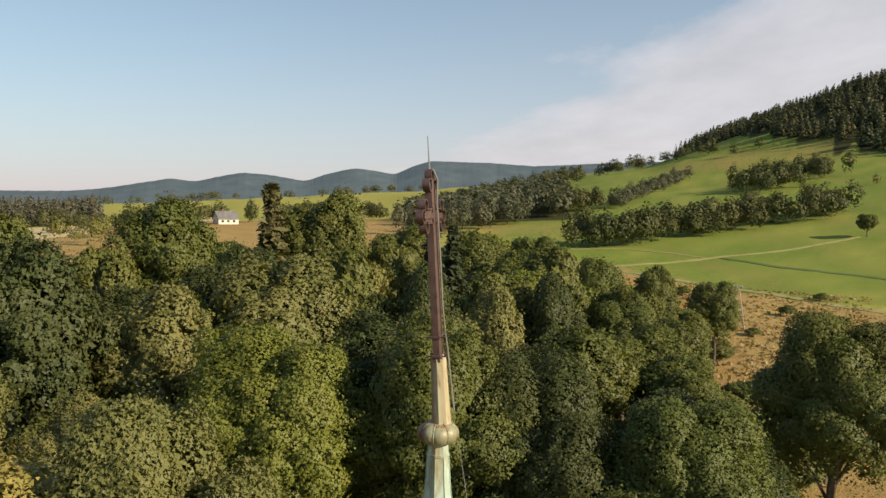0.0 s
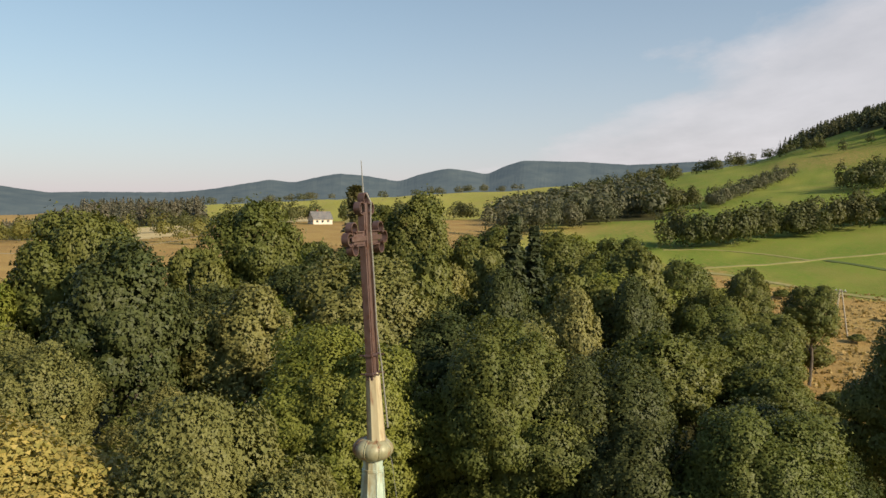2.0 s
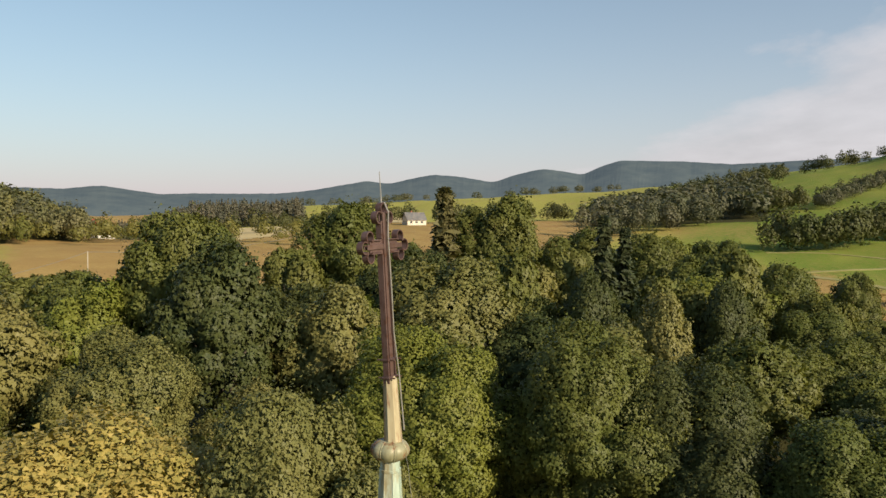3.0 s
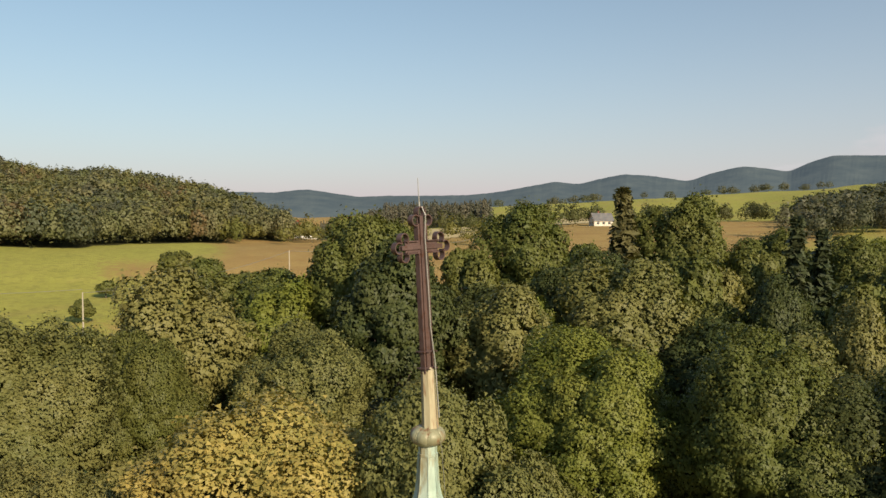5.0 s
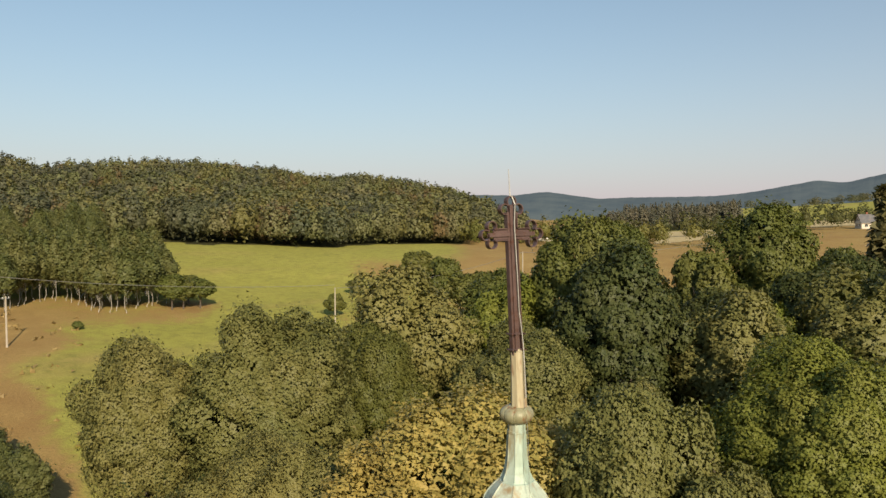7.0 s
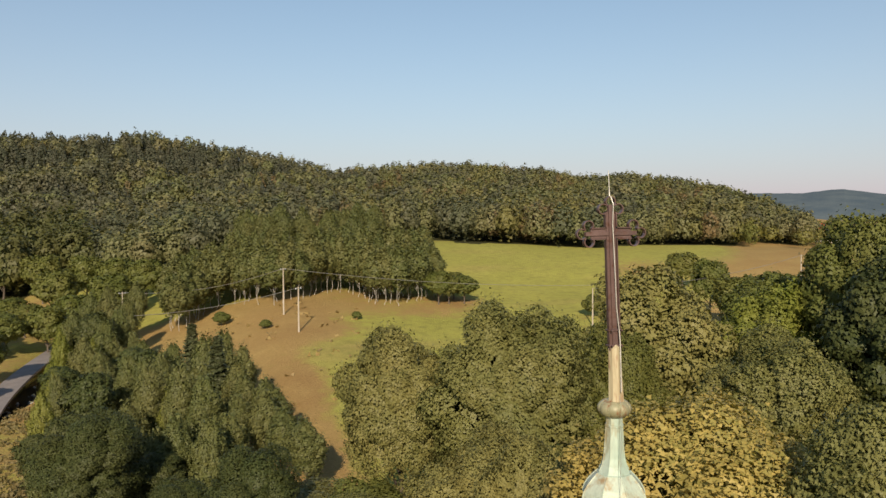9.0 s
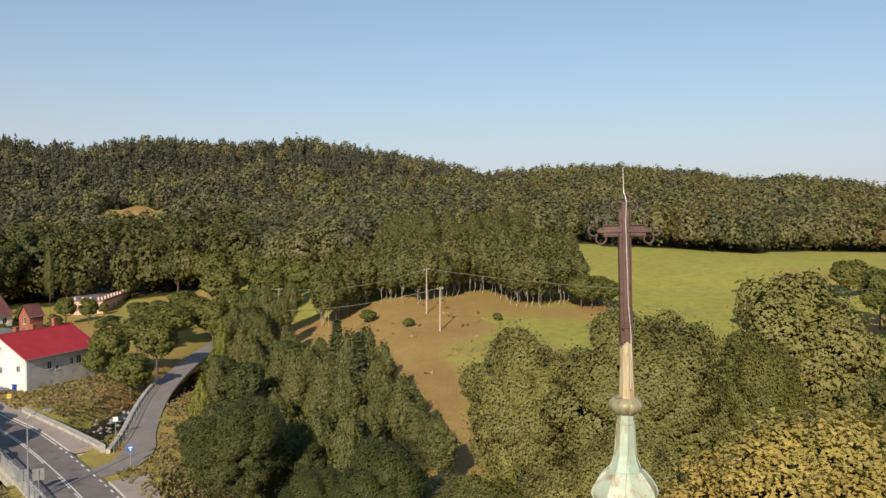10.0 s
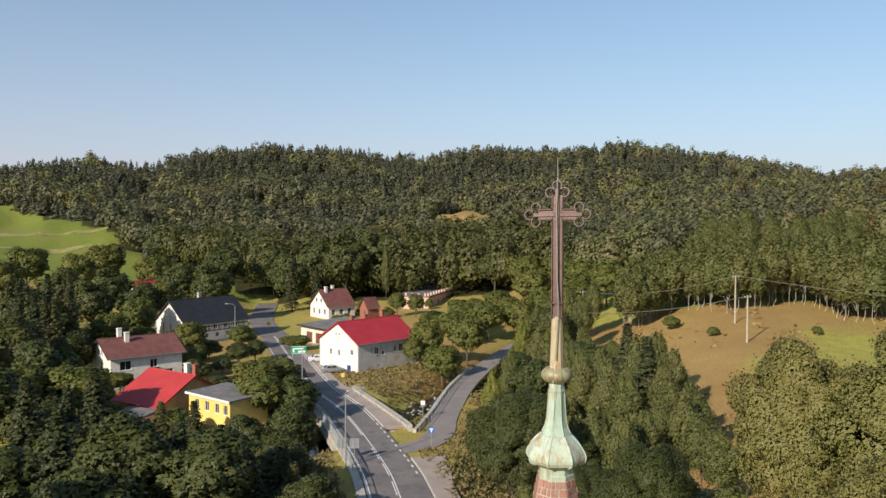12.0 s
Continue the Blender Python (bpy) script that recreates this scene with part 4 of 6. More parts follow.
def window(parent, hole, place, thick, door=False, frame_mat=None):
    x, z, w, h = hole
    fm = frame_mat or FRAMEWHITE

    def slat(bm, x0, x1, y0, y1, z0, z1):
        v = [bm.verts.new(place(a, b, c)) for c in (z0, z1) for a, b in ((x0, y0), (x1, y0), (x1, y1), (x0, y1))]
        for q in ((3, 2, 1, 0), (4, 5, 6, 7), (0, 1, 5, 4), (1, 2, 6, 5), (2, 3, 7, 6), (3, 0, 4, 7)):
            bm.faces.new([v[i] for i in q])
    if door:
        bm = bmesh.new()
        slat(bm, x, x + w, 0.10, 0.16, z, z + h)
        d = part("door", bm, DOORWOOD, parent)
        n = max(2, int(w / 0.45))
        for k in range(n):
            bm = bmesh.new()
            slat(bm, x + w * k / n + 0.02, x + w * (k + 1) / n - 0.02, 0.075, 0.10, z + 0.05, z + h - 0.05)
            part("board", bm, DOORWOOD, d)
        return
    b = 0.07
    bm = bmesh.new()
    slat(bm, x, x + w, 0.10, 0.17, z, z + b), slat(bm, x, x + w, 0.10, 0.17, z + h - b, z + h)
    slat(bm, x, x + b, 0.10, 0.17, z + b, z + h - b), slat(bm, x + w - b, x + w, 0.10, 0.17, z + b, z + h - b)
    slat(bm, x + w / 2 - 0.03, x + w / 2 + 0.03, 0.11, 0.16, z + b, z + h - b)
    win = part("window", bm, fm, parent)
    for x0, x1 in ((x + b, x + w / 2 - 0.03), (x + w / 2 + 0.03, x + w - b)):
        bm = bmesh.new()
        slat(bm, x0, x1, 0.125, 0.145, z + b, z + h - b)
        part("pane", bm, WINDOWGLASS, win, "dark window pane")
    bm = bmesh.new()
    slat(bm, x - 0.06, x + w + 0.06, -0.07, 0.10, z - 0.06, z - 0.003)
    part("sill", bm, fm, win)


PLANS = []


def point_in_plan(x, y, plan, margin=2.6):
    px, py, a, length, depth = plan
    u = (x - px) * math.cos(a) + (y - py) * math.sin(a)
    v = -(x - px) * math.sin(a) + (y - py) * math.cos(a)
    return -margin < u < length + margin and -margin < v < depth + margin


def house(name, label, corner, turn, length, depth, eave, ridge, wall, roof, front=(), gable=(), attic=(), doors=(), chimneys=(), over=0.4, side_wall=None, flat_roof=False, z=None, ribs=0, category="house", group="", hip=0.0):
    """A house from one corner: the long front runs along x, the gable end along y."""
    x, y = corner
    PLANS.append((x, y, radians(turn), length, depth))
    h = thing(name, pose(x, y, (ground(x, y) if z is None else z), 0, 0, turn), label, category, group)
    t = 0.3
    side_wall = side_wall or wall

    def p_front(a, b, c):
        return (a, b, c)

    def p_gable(a, b, c):
        return (b, depth - a - t, c)
    base = -1.2
    fh = [(u, w0 - base, w, hh) for u, w0, w, hh in front]
    dh = [(u, w0 - base, w, hh) for u, w0, w, hh in doors]
    gh = [(u, w0 - base, w, hh) for u, w0, w, hh in gable]

    def low(fn):
        return lambda a, b, c: fn(a, b, c + base)
    part("wall", wall_panel(bmesh.new(), length, eave - base, t, fh + dh, low(p_front)), side_wall, h)
    part("wall", wall_panel(bmesh.new(), length, eave - base, t, [], lambda a, b, c: (a, depth - b, c + base)), side_wall, h)
    part("wall", wall_panel(bmesh.new(), depth - 2 * t, eave - base, t, [(u - t, *rest) for u, *rest in gh], low(p_gable)), wall, h)
    part("wall", wall_panel(bmesh.new(), depth - 2 * t, eave - base, t, [], lambda a, b, c: (length - b, a + t, c + base)), wall, h)
    for hole in fh:
        window(h, hole, low(p_front), t)
    for hole in dh:
        window(h, hole, low(p_front), t, True)
    for u, *rest in gh:
        window(h, (u - t, *rest), low(p_gable), t)
    o = over
    if flat_roof:
        part("roof", slab(bmesh.new(), [(-o, -o, eave + 0.22), (length + o, -o, eave + 0.22), (length + o, depth + o, ridge + 0.22), (-o, depth + o, ridge + 0.22)], 0.2), roof, h)
        part("eaves_board", box(bmesh.new(), -o - 0.03, length + o + 0.03, -o - 0.05, -o - 0.004, eave - 0.05, eave + 0.26), FRAMEWHITE if name == "yellow_building" else TIMBER, h)
    else:
        mid, rise = depth / 2, (ridge - eave) / (depth / 2)
        for gx in (0.002, length - t - 0.002):
            bm = bmesh.new()
            tri = [(0.05, eave), (depth - 0.05, eave), (mid, ridge - 0.05 * rise)]
            a, b = [bm.verts.new((gx, v, w)) for v, w in tri], [bm.verts.new((gx + t, v, w)) for v, w in tri]
            bm.faces.new(a[::-1]), bm.faces.new(b)
            for i in range(3):
                j = (i + 1) % 3
                bm.faces.new((a[i], a[j], b[j], b[i]))
            part("gable", bm, wall, h)
        for u, w0, w, hh in attic:
            window(h, (u, w0, w, hh), lambda a, b, c: (b - 0.13, depth - a, c), t)
        r0, r1 = -o + hip, length + o - hip
        front_slab = part("roof_slope", slab(bmesh.new(), [(-o, -o, eave + 0.1 - o * rise), (length + o, -o, eave + 0.1 - o * rise), (r1, mid, ridge + 0.1), (r0, mid, ridge + 0.1)], 0.14), roof, h)
        part("roof_slope", slab(bmesh.new(), [(length + o, depth + o, eave + 0.1 - o * rise), (-o, depth + o, eave + 0.1 - o * rise), (r0, mid + 0.003, ridge + 0.1), (r1, mid + 0.003, ridge + 0.1)], 0.14), roof, h)
        part("ridge_cap", tube(bmesh.new(), [(r0, mid, ridge + 0.1), (r1, mid, ridge + 0.1)], 0.09, 6), roof, h)
        part("gutter", tube(bmesh.new(), [(-o, -o - 0.07, eave + 0.02 - o * rise), (length + o, -o - 0.07, eave + 0.02 - o * rise)], 0.06, 6), STEEL, h)
        for k in range(1, ribs):
            u = -o + (length + 2 * o) * k / ribs
            bm = bmesh.new()
            tube(bm, [(u, -o, eave + 0.108 - o * rise), (u, mid, ridge + 0.108)], 0.022, 4)
            part("roof_rib", bm, roof, front_slab)
            part("roof_rib", tube(bmesh.new(), [(u, depth + o, eave + 0.108 - o * rise), (u, mid, ridge + 0.108)], 0.022, 4), roof, front_slab)
        for s in (-o, length + o):
            bm = bmesh.new()
            for v0, v1 in ((-o, mid), (depth + o, mid)):
                z0 = eave + 0.1 - o * rise
                slab(bm, [(s - 0.03, v0, z0 + 0.02), (s + 0.03, v0, z0 + 0.02), (s + 0.03, v1, ridge + 0.12), (s - 0.03, v1, ridge + 0.12)], 0.24)
            part("barge_board", bm, roof if roof in (REDROOF, SCARLET) else TIMBER, h)
    for u, v, top, mat in chimneys:
        part("chimney", box(bmesh.new(), u - 0.35, u + 0.35, v - 0.3, v + 0.3, eave, top, 0.02), mat, h)
        part("chimney_cap", box(bmesh.new(), u - 0.43, u + 0.43, v - 0.38, v + 0.38, top + 0.003, top + 0.12, 0.02), mat, h)
    part("footing", box(bmesh.new(), -0.05, length + 0.05, -0.05, depth + 0.05, base - 0.8, 0.18), CONCRETE, h)
    return h


red = house("red_roof_house", "whitewashed two-storey house with a bright red sheet roof", (-15.8, 130.4), 46, 14.2, 11.2, 5.3, 8.6, WHITEWALL, REDROOF,
            front=[(4.0, 2.9, 0.9, 1.3), (5.6, 2.6, 0.7, 0.8), (8.6, 2.9, 0.7, 1.1), (9.9, 2.8, 1.1, 1.4), (11.9, 2.8, 1.1, 1.4)],
            gable=[(3.0, 2.5, 0.7, 1.1), (5.4, 2.5, 0.7, 1.1), (9.0, 3.0, 0.8, 1.0)], attic=[(4.7, 6.2, 0.5, 0.6), (5.6, 6.2, 0.5, 0.6)],
            chimneys=[(4.5, 7.2, 9.2, BRICK), (8.0, 7.4, 9.2, BRICK), (11.5, 6.4, 9.9, BRICK)], side_wall=SHADEWALL, ribs=24)
house("garage_building", "low white garage with brown doors and a grey felt roof", (-32.8, 169.0), -48, 10.7, 12.0, 3.6, 4.3, CREAMWALL, FELT, doors=[(2.3, 0.0, 2.4, 2.5), (6.0, 0.0, 2.4, 2.5)], flat_roof=True, over=0.7, category="garage")
house("villa", "white gabled villa with a dark red roof", (-31.5, 204.0), 40, 8.5, 9.5, 3.6, 7.8, WHITEWALL, BROWNROOF, front=[(1.0, 1.2, 1.1, 1.5), (3.6, 1.2, 1.1, 1.5), (6.2, 1.2, 1.1, 1.5)],
      gable=[(1.4, 1.2, 1.0, 1.5), (4.2, 1.2, 1.0, 1.5), (7.0, 1.2, 1.0, 1.5)], attic=[(2.9, 4.4, 0.9, 1.2), (5.3, 4.4, 0.9, 1.2)], chimneys=[(1.6, 4.0, 8.6, WHITEWALL), (4.6, 5.4, 8.7, WHITEWALL)])
house("brick_chapel", "little red brick chapel with a steep gabled roof", (-20.4, 199.5), 42, 3.6, 3.6, 3.6, 6.0, BRICK, BROWNROOF, gable=[(1.35, 1.6, 0.9, 1.6)], over=0.3, category="chapel")
pink = house("pink_factory", "long pink flat-roofed factory building", (-4.6, 224.0), 74, 66, 10.5, 4.4, 4.6, PINKWALL, FELT, front=[(4 + 5.5 * k, 1.6, 1.6, 1.3) for k in range(11)], gable=[(1.4, 1.8, 1.4, 1.2), (4.2, 1.8, 1.3, 1.2), (7.2, 0.6, 1.8, 2.6)], flat_roof=True, over=0.35, category="factory", z=0.2)
for k in range(22):
    part("roof_vent", box(bmesh.new(), 1.0 + 3.0 * k, 1.5 + 3.0 * k, 0.3, 0.8, 4.6, 5.5, 0.03), PINKWALL, pink, "pink roof vent")
    if k < 5:
        part("roof_vent", box(bmesh.new(), 0.3, 0.8, 1.0 + 2.0 * k, 1.5 + 2.0 * k, 4.6, 5.5, 0.03), PINKWALL, pink, "pink roof vent")
part("roof_house", box(bmesh.new(), 58, 63, 1.5, 6.5, 4.7, 7.4, 0.05), PINKWALL, pink, "pink roof-top housing")
ht = house("half_timbered_house", "long half-timbered house with a black slate roof", (-56.4, 161.6), 54, 17.0, 11.5, 4.3, 9.2, WHITEWALL, SLATE, front=[(2.0 + 2.9 * k, 0.9, 0.9, 1.0) for k in range(5)] + [(1.6 + 2.9 * k, 2.75, 0.8, 1.0) for k in range(5)], chimneys=[(8, 6.2, 10.4, CONCRETE)], over=0.5)
for k in range(12):
    part("beam", box(bmesh.new(), 0.3 + 1.4 * k - 0.1, 0.3 + 1.4 * k + 0.1, -0.035, -0.003, 2.45, 4.25), TIMBER, ht)
for z in (2.3, 3.3, 4.15):
    part("beam", box(bmesh.new(), 0.02, 16.9, -0.045, -0.004, z, z + 0.18), TIMBER, ht)
for k in range(6):
    bm = bmesh.new()
    x0 = 0.55 + 2.8 * k
    slab(bm, [(x0, -0.03, 2.5), (x0, -0.004, 2.5), (x0 + 0.9, -0.004, 4.2), (x0 + 0.9, -0.03, 4.2)], 0.2)
    part("brace", bm, TIMBER, ht)
for v in (0.4, 2.9, 5.6, 8.2, 11.0):
    part("beam", box(bmesh.new(), -0.04, -0.003, v - 0.1, v + 0.1, 0.4, 4.2), TIMBER, ht)
house("white_house", "white two-storey house with a red-brown tiled roof", (-53.2, 114.6), 40, 11.5, 9.6, 5.3, 7.6, WHITEWALL, BROWNROOF, front=[(1.4, 0.5, 1.8, 1.5), (1.4, 3.0, 1.8, 1.5), (6.2, 3.0, 1.2, 1.4), (8.8, 0.4, 1.2, 2.1)],
      gable=[(4.2, 2.4, 1.3, 1.7)], attic=[(3.6, 5.0, 0.7, 1.1), (5.0, 5.0, 0.7, 1.1)], chimneys=[(3.4, 6.4, 8.9, WHITEWALL), (3.7, 3.6, 8.5, WHITEWALL)], over=0.6)
house("red_shed_house", "ochre house with a wide scarlet sheet roof", (-32.6, 105.0), 147, 9.0, 11.4, 2.4, 5.6, OCHREWALL, SCARLET, attic=[(7.0, 3.0, 0.7, 0.7)], chimneys=[(2.6, 4.6, 6.8, WHITEWALL), (4.5, 1.6, 6.0, BRICK)], ribs=22, over=0.6)
house("yellow_building", "low yellow building with a grey flat roof", (-35.0, 96.2), -39, 9.0, 6.0, 4.0, 4.2, YELLOWWALL, FELT, front=[(1.4, 2.2, 0.9, 1.3), (3.6, 2.2, 0.9, 1.3), (5.8, 2.2, 0.9, 1.3), (7.6, 2.2, 0.9, 1.3)], flat_roof=True, over=0.35)
house("garden_shed", "small pale shed with a low felt roof", (-43.5, 92.0), -20, 4.2, 3.2, 1.9, 2.2, PINKWALL, FELT, doors=[(1.4, 0.0, 0.9, 1.7)], flat_roof=True, over=0.3, category="shed")
house("red_roof_cottage", "cottage with a red sheet roof behind trees", (-82, 205), 60, 12, 9, 4.0, 8.0, CREAMWALL, SCARLET, front=[(2, 1.2, 1.1, 1.4), (6, 1.2, 1.1, 1.4)], ribs=12)
house("farmhouse", "white farmhouse with a grey gabled roof among fields", at_bearing(82.2, 425), -62, 11, 8.6, 3.2, 7.0, CREAMWALL, FELT, front=[(1.5, 1.0, 1.4, 1.4), (4.6, 1.0, 1.4, 1.4), (7.8, 1.0, 1.4, 1.4)], gable=[(2.0, 1.0, 1.2, 1.4), (5.2, 1.0, 1.2, 1.4)], attic=[(2.8, 3.9, 0.9, 1.2), (4.8, 3.9, 0.9, 1.2)], chimneys=[(4, 4.8, 8.0, BRICK)])
house("farmhouse", "farmhouse with an orange-red roof in the valley", at_bearing(58.6, 400), -40, 16, 10, 3.6, 7.6, CREAMWALL, SCARLET, front=[(3, 1.2, 1.2, 1.4), (8, 1.2, 1.2, 1.4), (12, 1.2, 1.2, 1.4)], ribs=10)
house("factory_hall", "distant pale factory hall in the valley", at_bearing(60.2, 760), -35, 34, 16, 7.0, 7.5, WHITEWALL, FELT, front=[(4 + 7 * k, 3.0, 3.0, 1.6) for k in range(4)], flat_roof=True, category="factory")
house("farmhouse", "small house with a brown roof at the wood's edge", at_bearing(51.4, 345), -25, 10, 8, 3.2, 6.4, CREAMWALL, BROWNROOF, front=[(2, 1.1, 1.1, 1.3), (6, 1.1, 1.1, 1.3)])


# ---- cars ----
def car(place, turn, paint, label):
    c = thing("car", pose(place[0], place[1], place[2], 0, 0, turn), label, "car", "cars by the road")
    side = [(-2.05, 0.35), (-2.1, 0.75), (-1.95, 0.95), (-1.5, 1.0), (-0.95, 1.42), (0.45, 1.45), (1.05, 1.02), (1.9, 0.86), (2.1, 0.65), (2.1, 0.35)]
    bm = bmesh.new()
    rows = [[bm.verts.new((x, y * (0.80 if z > 1.2 else 1.0), z)) for x, z in side] for y in (-0.86, 0.86)]
    bm.faces.new(rows[0]), bm.faces.new(rows[1][::-1])
    for i in range(len(side)):
        j = (i + 1) % len(side)
        bm.faces.new((rows[0][i], rows[1][i], rows[1][j], rows[0][j]))
    bmesh.ops.bevel(bm, geom=bm.edges[:], offset=0.06, segments=2, affect="EDGES")
    part("body", bm, paint, c)
    for pts in ([(-1.46, 1.03), (-0.97, 1.38)], [(0.52, 1.41), (1.03, 1.05)]):
        (x0, z0), (x1, z1) = pts
        nx, nz = (-(z1 - z0), x1 - x0) if z1 > z0 else (-(z1 - z0), x1 - x0)
        k = 0.02 / math.hypot(nx, nz)
        bm = bmesh.new()
        q = [bm.verts.new((x + nx * k, y, z + nz * k)) for x, z, y in ((x0, z0, -0.68), (x0, z0, 0.68), (x1, z1, 0.6), (x1, z1, -0.6))]
        q2 = [bm.verts.new((x - nx * k * 2, y, z - nz * k * 2)) for x, z, y in ((x0, z0, -0.68), (x0, z0, 0.68), (x1, z1, 0.6), (x1, z1, -0.6))]
        bm.faces.new(q), bm.faces.new(q2[::-1])
        for i in range(4):
            bm.faces.new((q[i], q2[i], q2[(i + 1) % 4], q[(i + 1) % 4]))
        part("windscreen", bm, WINDOWGLASS, c)
    for s in (-1, 1):
        for x0, x1 in ((-1.0, -0.35), (-0.25, 0.62)):
            bm = bmesh.new()
            pts = [(x0 - 0.12 if x0 < -0.5 else x0, s * 0.845, 1.06), (x1 + (0.1 if x1 > 0.5 else 0), s * 0.845, 1.06), (x1 - (0.18 if x1 > 0.5 else 0), s * 0.735, 1.36), (x0 + 0.05, s * 0.735, 1.36)]
            a = [bm.verts.new(p) for p in pts]
            b = [bm.verts.new((p[0], p[1] - s * 0.05, p[2])) for p in pts]
            bm.faces.new(a), bm.faces.new(b[::-1])
            for i in range(4):
                bm.faces.new((a[i], b[i], b[(i + 1) % 4], a[(i + 1) % 4]))
            part("side_window", bm, WINDOWGLASS, c)
        for x in (-1.3, 1.3):
            tyre = part("wheel", tube(bmesh.new(), [(x, s * 0.68, 0.32), (x, s * 0.89, 0.32)], 0.32, 14), RUBBER, c)
            part("rim", tube(bmesh.new(), [(x, s * 0.88, 0.32), (x, s * 0.90, 0.32)], 0.2, 10), STEEL, tyre)
        part("headlight", box(bmesh.new(), 2.02, 2.125, *sorted((s * 0.5, s * 0.8)), 0.62, 0.76, 0.02), FRAMEWHITE, c)
        part("tail_light", box(bmesh.new(), -2.12, -2.03, *sorted((s * 0.6, s * 0.82)), 0.72, 0.88, 0.02), LAMPRED, c)


car((-22.9, 117.6, 0.02), 112, CARBLACK, "black hatchback driving on the road")
car((-25.7, 127.8, 0.02), 108, CARBLACK, "dark car driving on the road")
car((-32.2, 139.6, 0.02), -72, CARBLACK, "black van-like car coming down the road")
car((-20.6, 131.6, ground(-20.6, 131.6)), 20, CARSILVER, "silver car parked beside the white house")
car((-24.6, 142.5, ground(-24.6, 142.5)), 20, CARWHITE, "white car parked behind the house")
for k in range(3):
    bm = bmesh.new()
    box(bm, -0.45, 0.45, -0.4, 0.4, 0.0, 1.05, 0.05)
    box(bm, -0.5, 0.5, -0.45, 0.45, 1.053, 1.15, 0.03)
    single("waste_bin", bm, BLUEPLASTIC, pose(-17.5 + 0.9 * k * 0.2, 132.2 + 1.1 * k, ground(-17.5, 132.5), 0, 0, 20), "blue plastic waste bin beside the house wall", "bin", "bins")


# ---- lamps, signs, poles, wires ----
def street_lamp(x, y, high, turn, z=None):
    l = thing("street_lamp", pose(x, y, -0.3 if z is None else z, 0, 0, turn), "tall grey steel street lamp by the road", "street lamp", "street lamps")
    part("pole", tube(bmesh.new(), [(0, 0, 0), (0, 0, high * 0.5), (0, 0, high)], [0.11, 0.085, 0.06], 8), STEEL, l)
    part("arm", tube(bmesh.new(), [(0, 0, high - 0.02), (0.3, 0, high + 0.28), (1.5, 0, high + 0.5)], 0.04, 6), STEEL, l)
    head = part("lamp_head", box(bmesh.new(), 1.4, 2.2, -0.16, 0.16, high + 0.42, high + 0.58, 0.04), STEEL, l)
    part("lens", box(bmesh.new(), 1.6, 2.1, -0.11, 0.11, high + 0.385, high + 0.42), FRAMEWHITE, head)


street_lamp(-20.9, 102.6, 9.2, 20)
street_lamp(-11.6, 76.6, 8.6, 20)
street_lamp(-47.5, 168, 8.0, 200, 0.0)


def sign_board(x, y, turn, w, h, z, mat, label, bars=(), posts=2, bar_mat=None, zb=0.0):
    s = thing("road_sign", pose(x, y, zb, 0, 0, turn), label, "sign")
    part("board", box(bmesh.new(), -w / 2, w / 2, -0.03, 0.0, z, z + h, 0.01), mat, s)
    for k in range(posts):
        u = 0 if posts == 1 else (k / (posts - 1) - 0.5) * w * 0.8
        part("post", tube(bmesh.new(), [(u, 0.05, -0.3), (u, 0.05, z + h - 0.05)], 0.04, 8), STEEL, s)
    for x0, x1, z0, z1 in bars:
        part("bar", box(bmesh.new(), x0 * w, x1 * w, -0.036, -0.0305, z + z0 * h, z + z1 * h), bar_mat or FRAMEWHITE, s)


sign_board(-28.4, 141.6, 8, 2.9, 1.5, 1.6, SIGNGREEN, "green direction sign with white bars on posts", [(-0.46, 0.46, 0.93, 0.97), (-0.46, 0.46, 0.03, 0.07), (-0.05, 0.42, 0.15, 0.42), (-0.30, 0.30, 0.58, 0.76), (-0.40, -0.28, 0.2, 0.7)])
sign_board(-12.3, 79.2, 186, 1.05, 1.15, 1.5, STEEL, "grey back of a road sign on a steel post", posts=1)
sign_board(-10.9, 79.0, 186, 1.05, 1.15, 1.5, STEEL, "grey back of a road sign on a steel post", posts=1)
sign_board(-2.3, 85.6, 0, 0.7, 0.7, 1.5, SIGNBLUE, "small blue road sign with a white arrow shape", [(-0.12, 0.12, 0.15, 0.6), (-0.3, 0.3, 0.55, 0.8)], posts=1)
sign_board(-17.2, 119.4, 10, 0.6, 0.6, 1.6, SIGNYELLOW, "small yellow and white priority sign on a post", [(-0.5, 0.5, 0.9, 1.0), (-0.5, 0.5, 0.0, 0.1)], posts=1)
sign_board(-3.6, 98.4, 0, 0.6, 0.6, 1.5, FRAMEWHITE, "small pale sign at the path's edge", posts=1, zb=0.4)
sign_board(-43.4, 184, 0, 0.9, 0.9, 1.4, SIGNYELLOW, "small yellow sign at the road junction", posts=1)


def power_pole(x, y, top, label, arm=True, lean=0.0, turn=0.0):
    z = ground(x, y)
    h = top - z
    p = thing("power_pole", pose(x, y, z, 0, lean, turn), label, "pole", "power poles")
    part("pole", tube(bmesh.new(), [(0, 0, -0.5), (0, 0, h)], [0.16, 0.10], 8), WOOD, p)
    if arm:
        bar = part("crossarm", box(bmesh.new(), -0.7, 0.7, -0.05, 0.05, h - 0.35, h - 0.25), STEEL, p)
        for u in (-0.6, 0.0, 0.6):
            part("insulator", tube(bmesh.new(), [(u, 0, h - 0.25), (u, 0, h - 0.08)], 0.05, 6), FRAMEWHITE, bar)
    return Vector((x, y, top - 0.1))


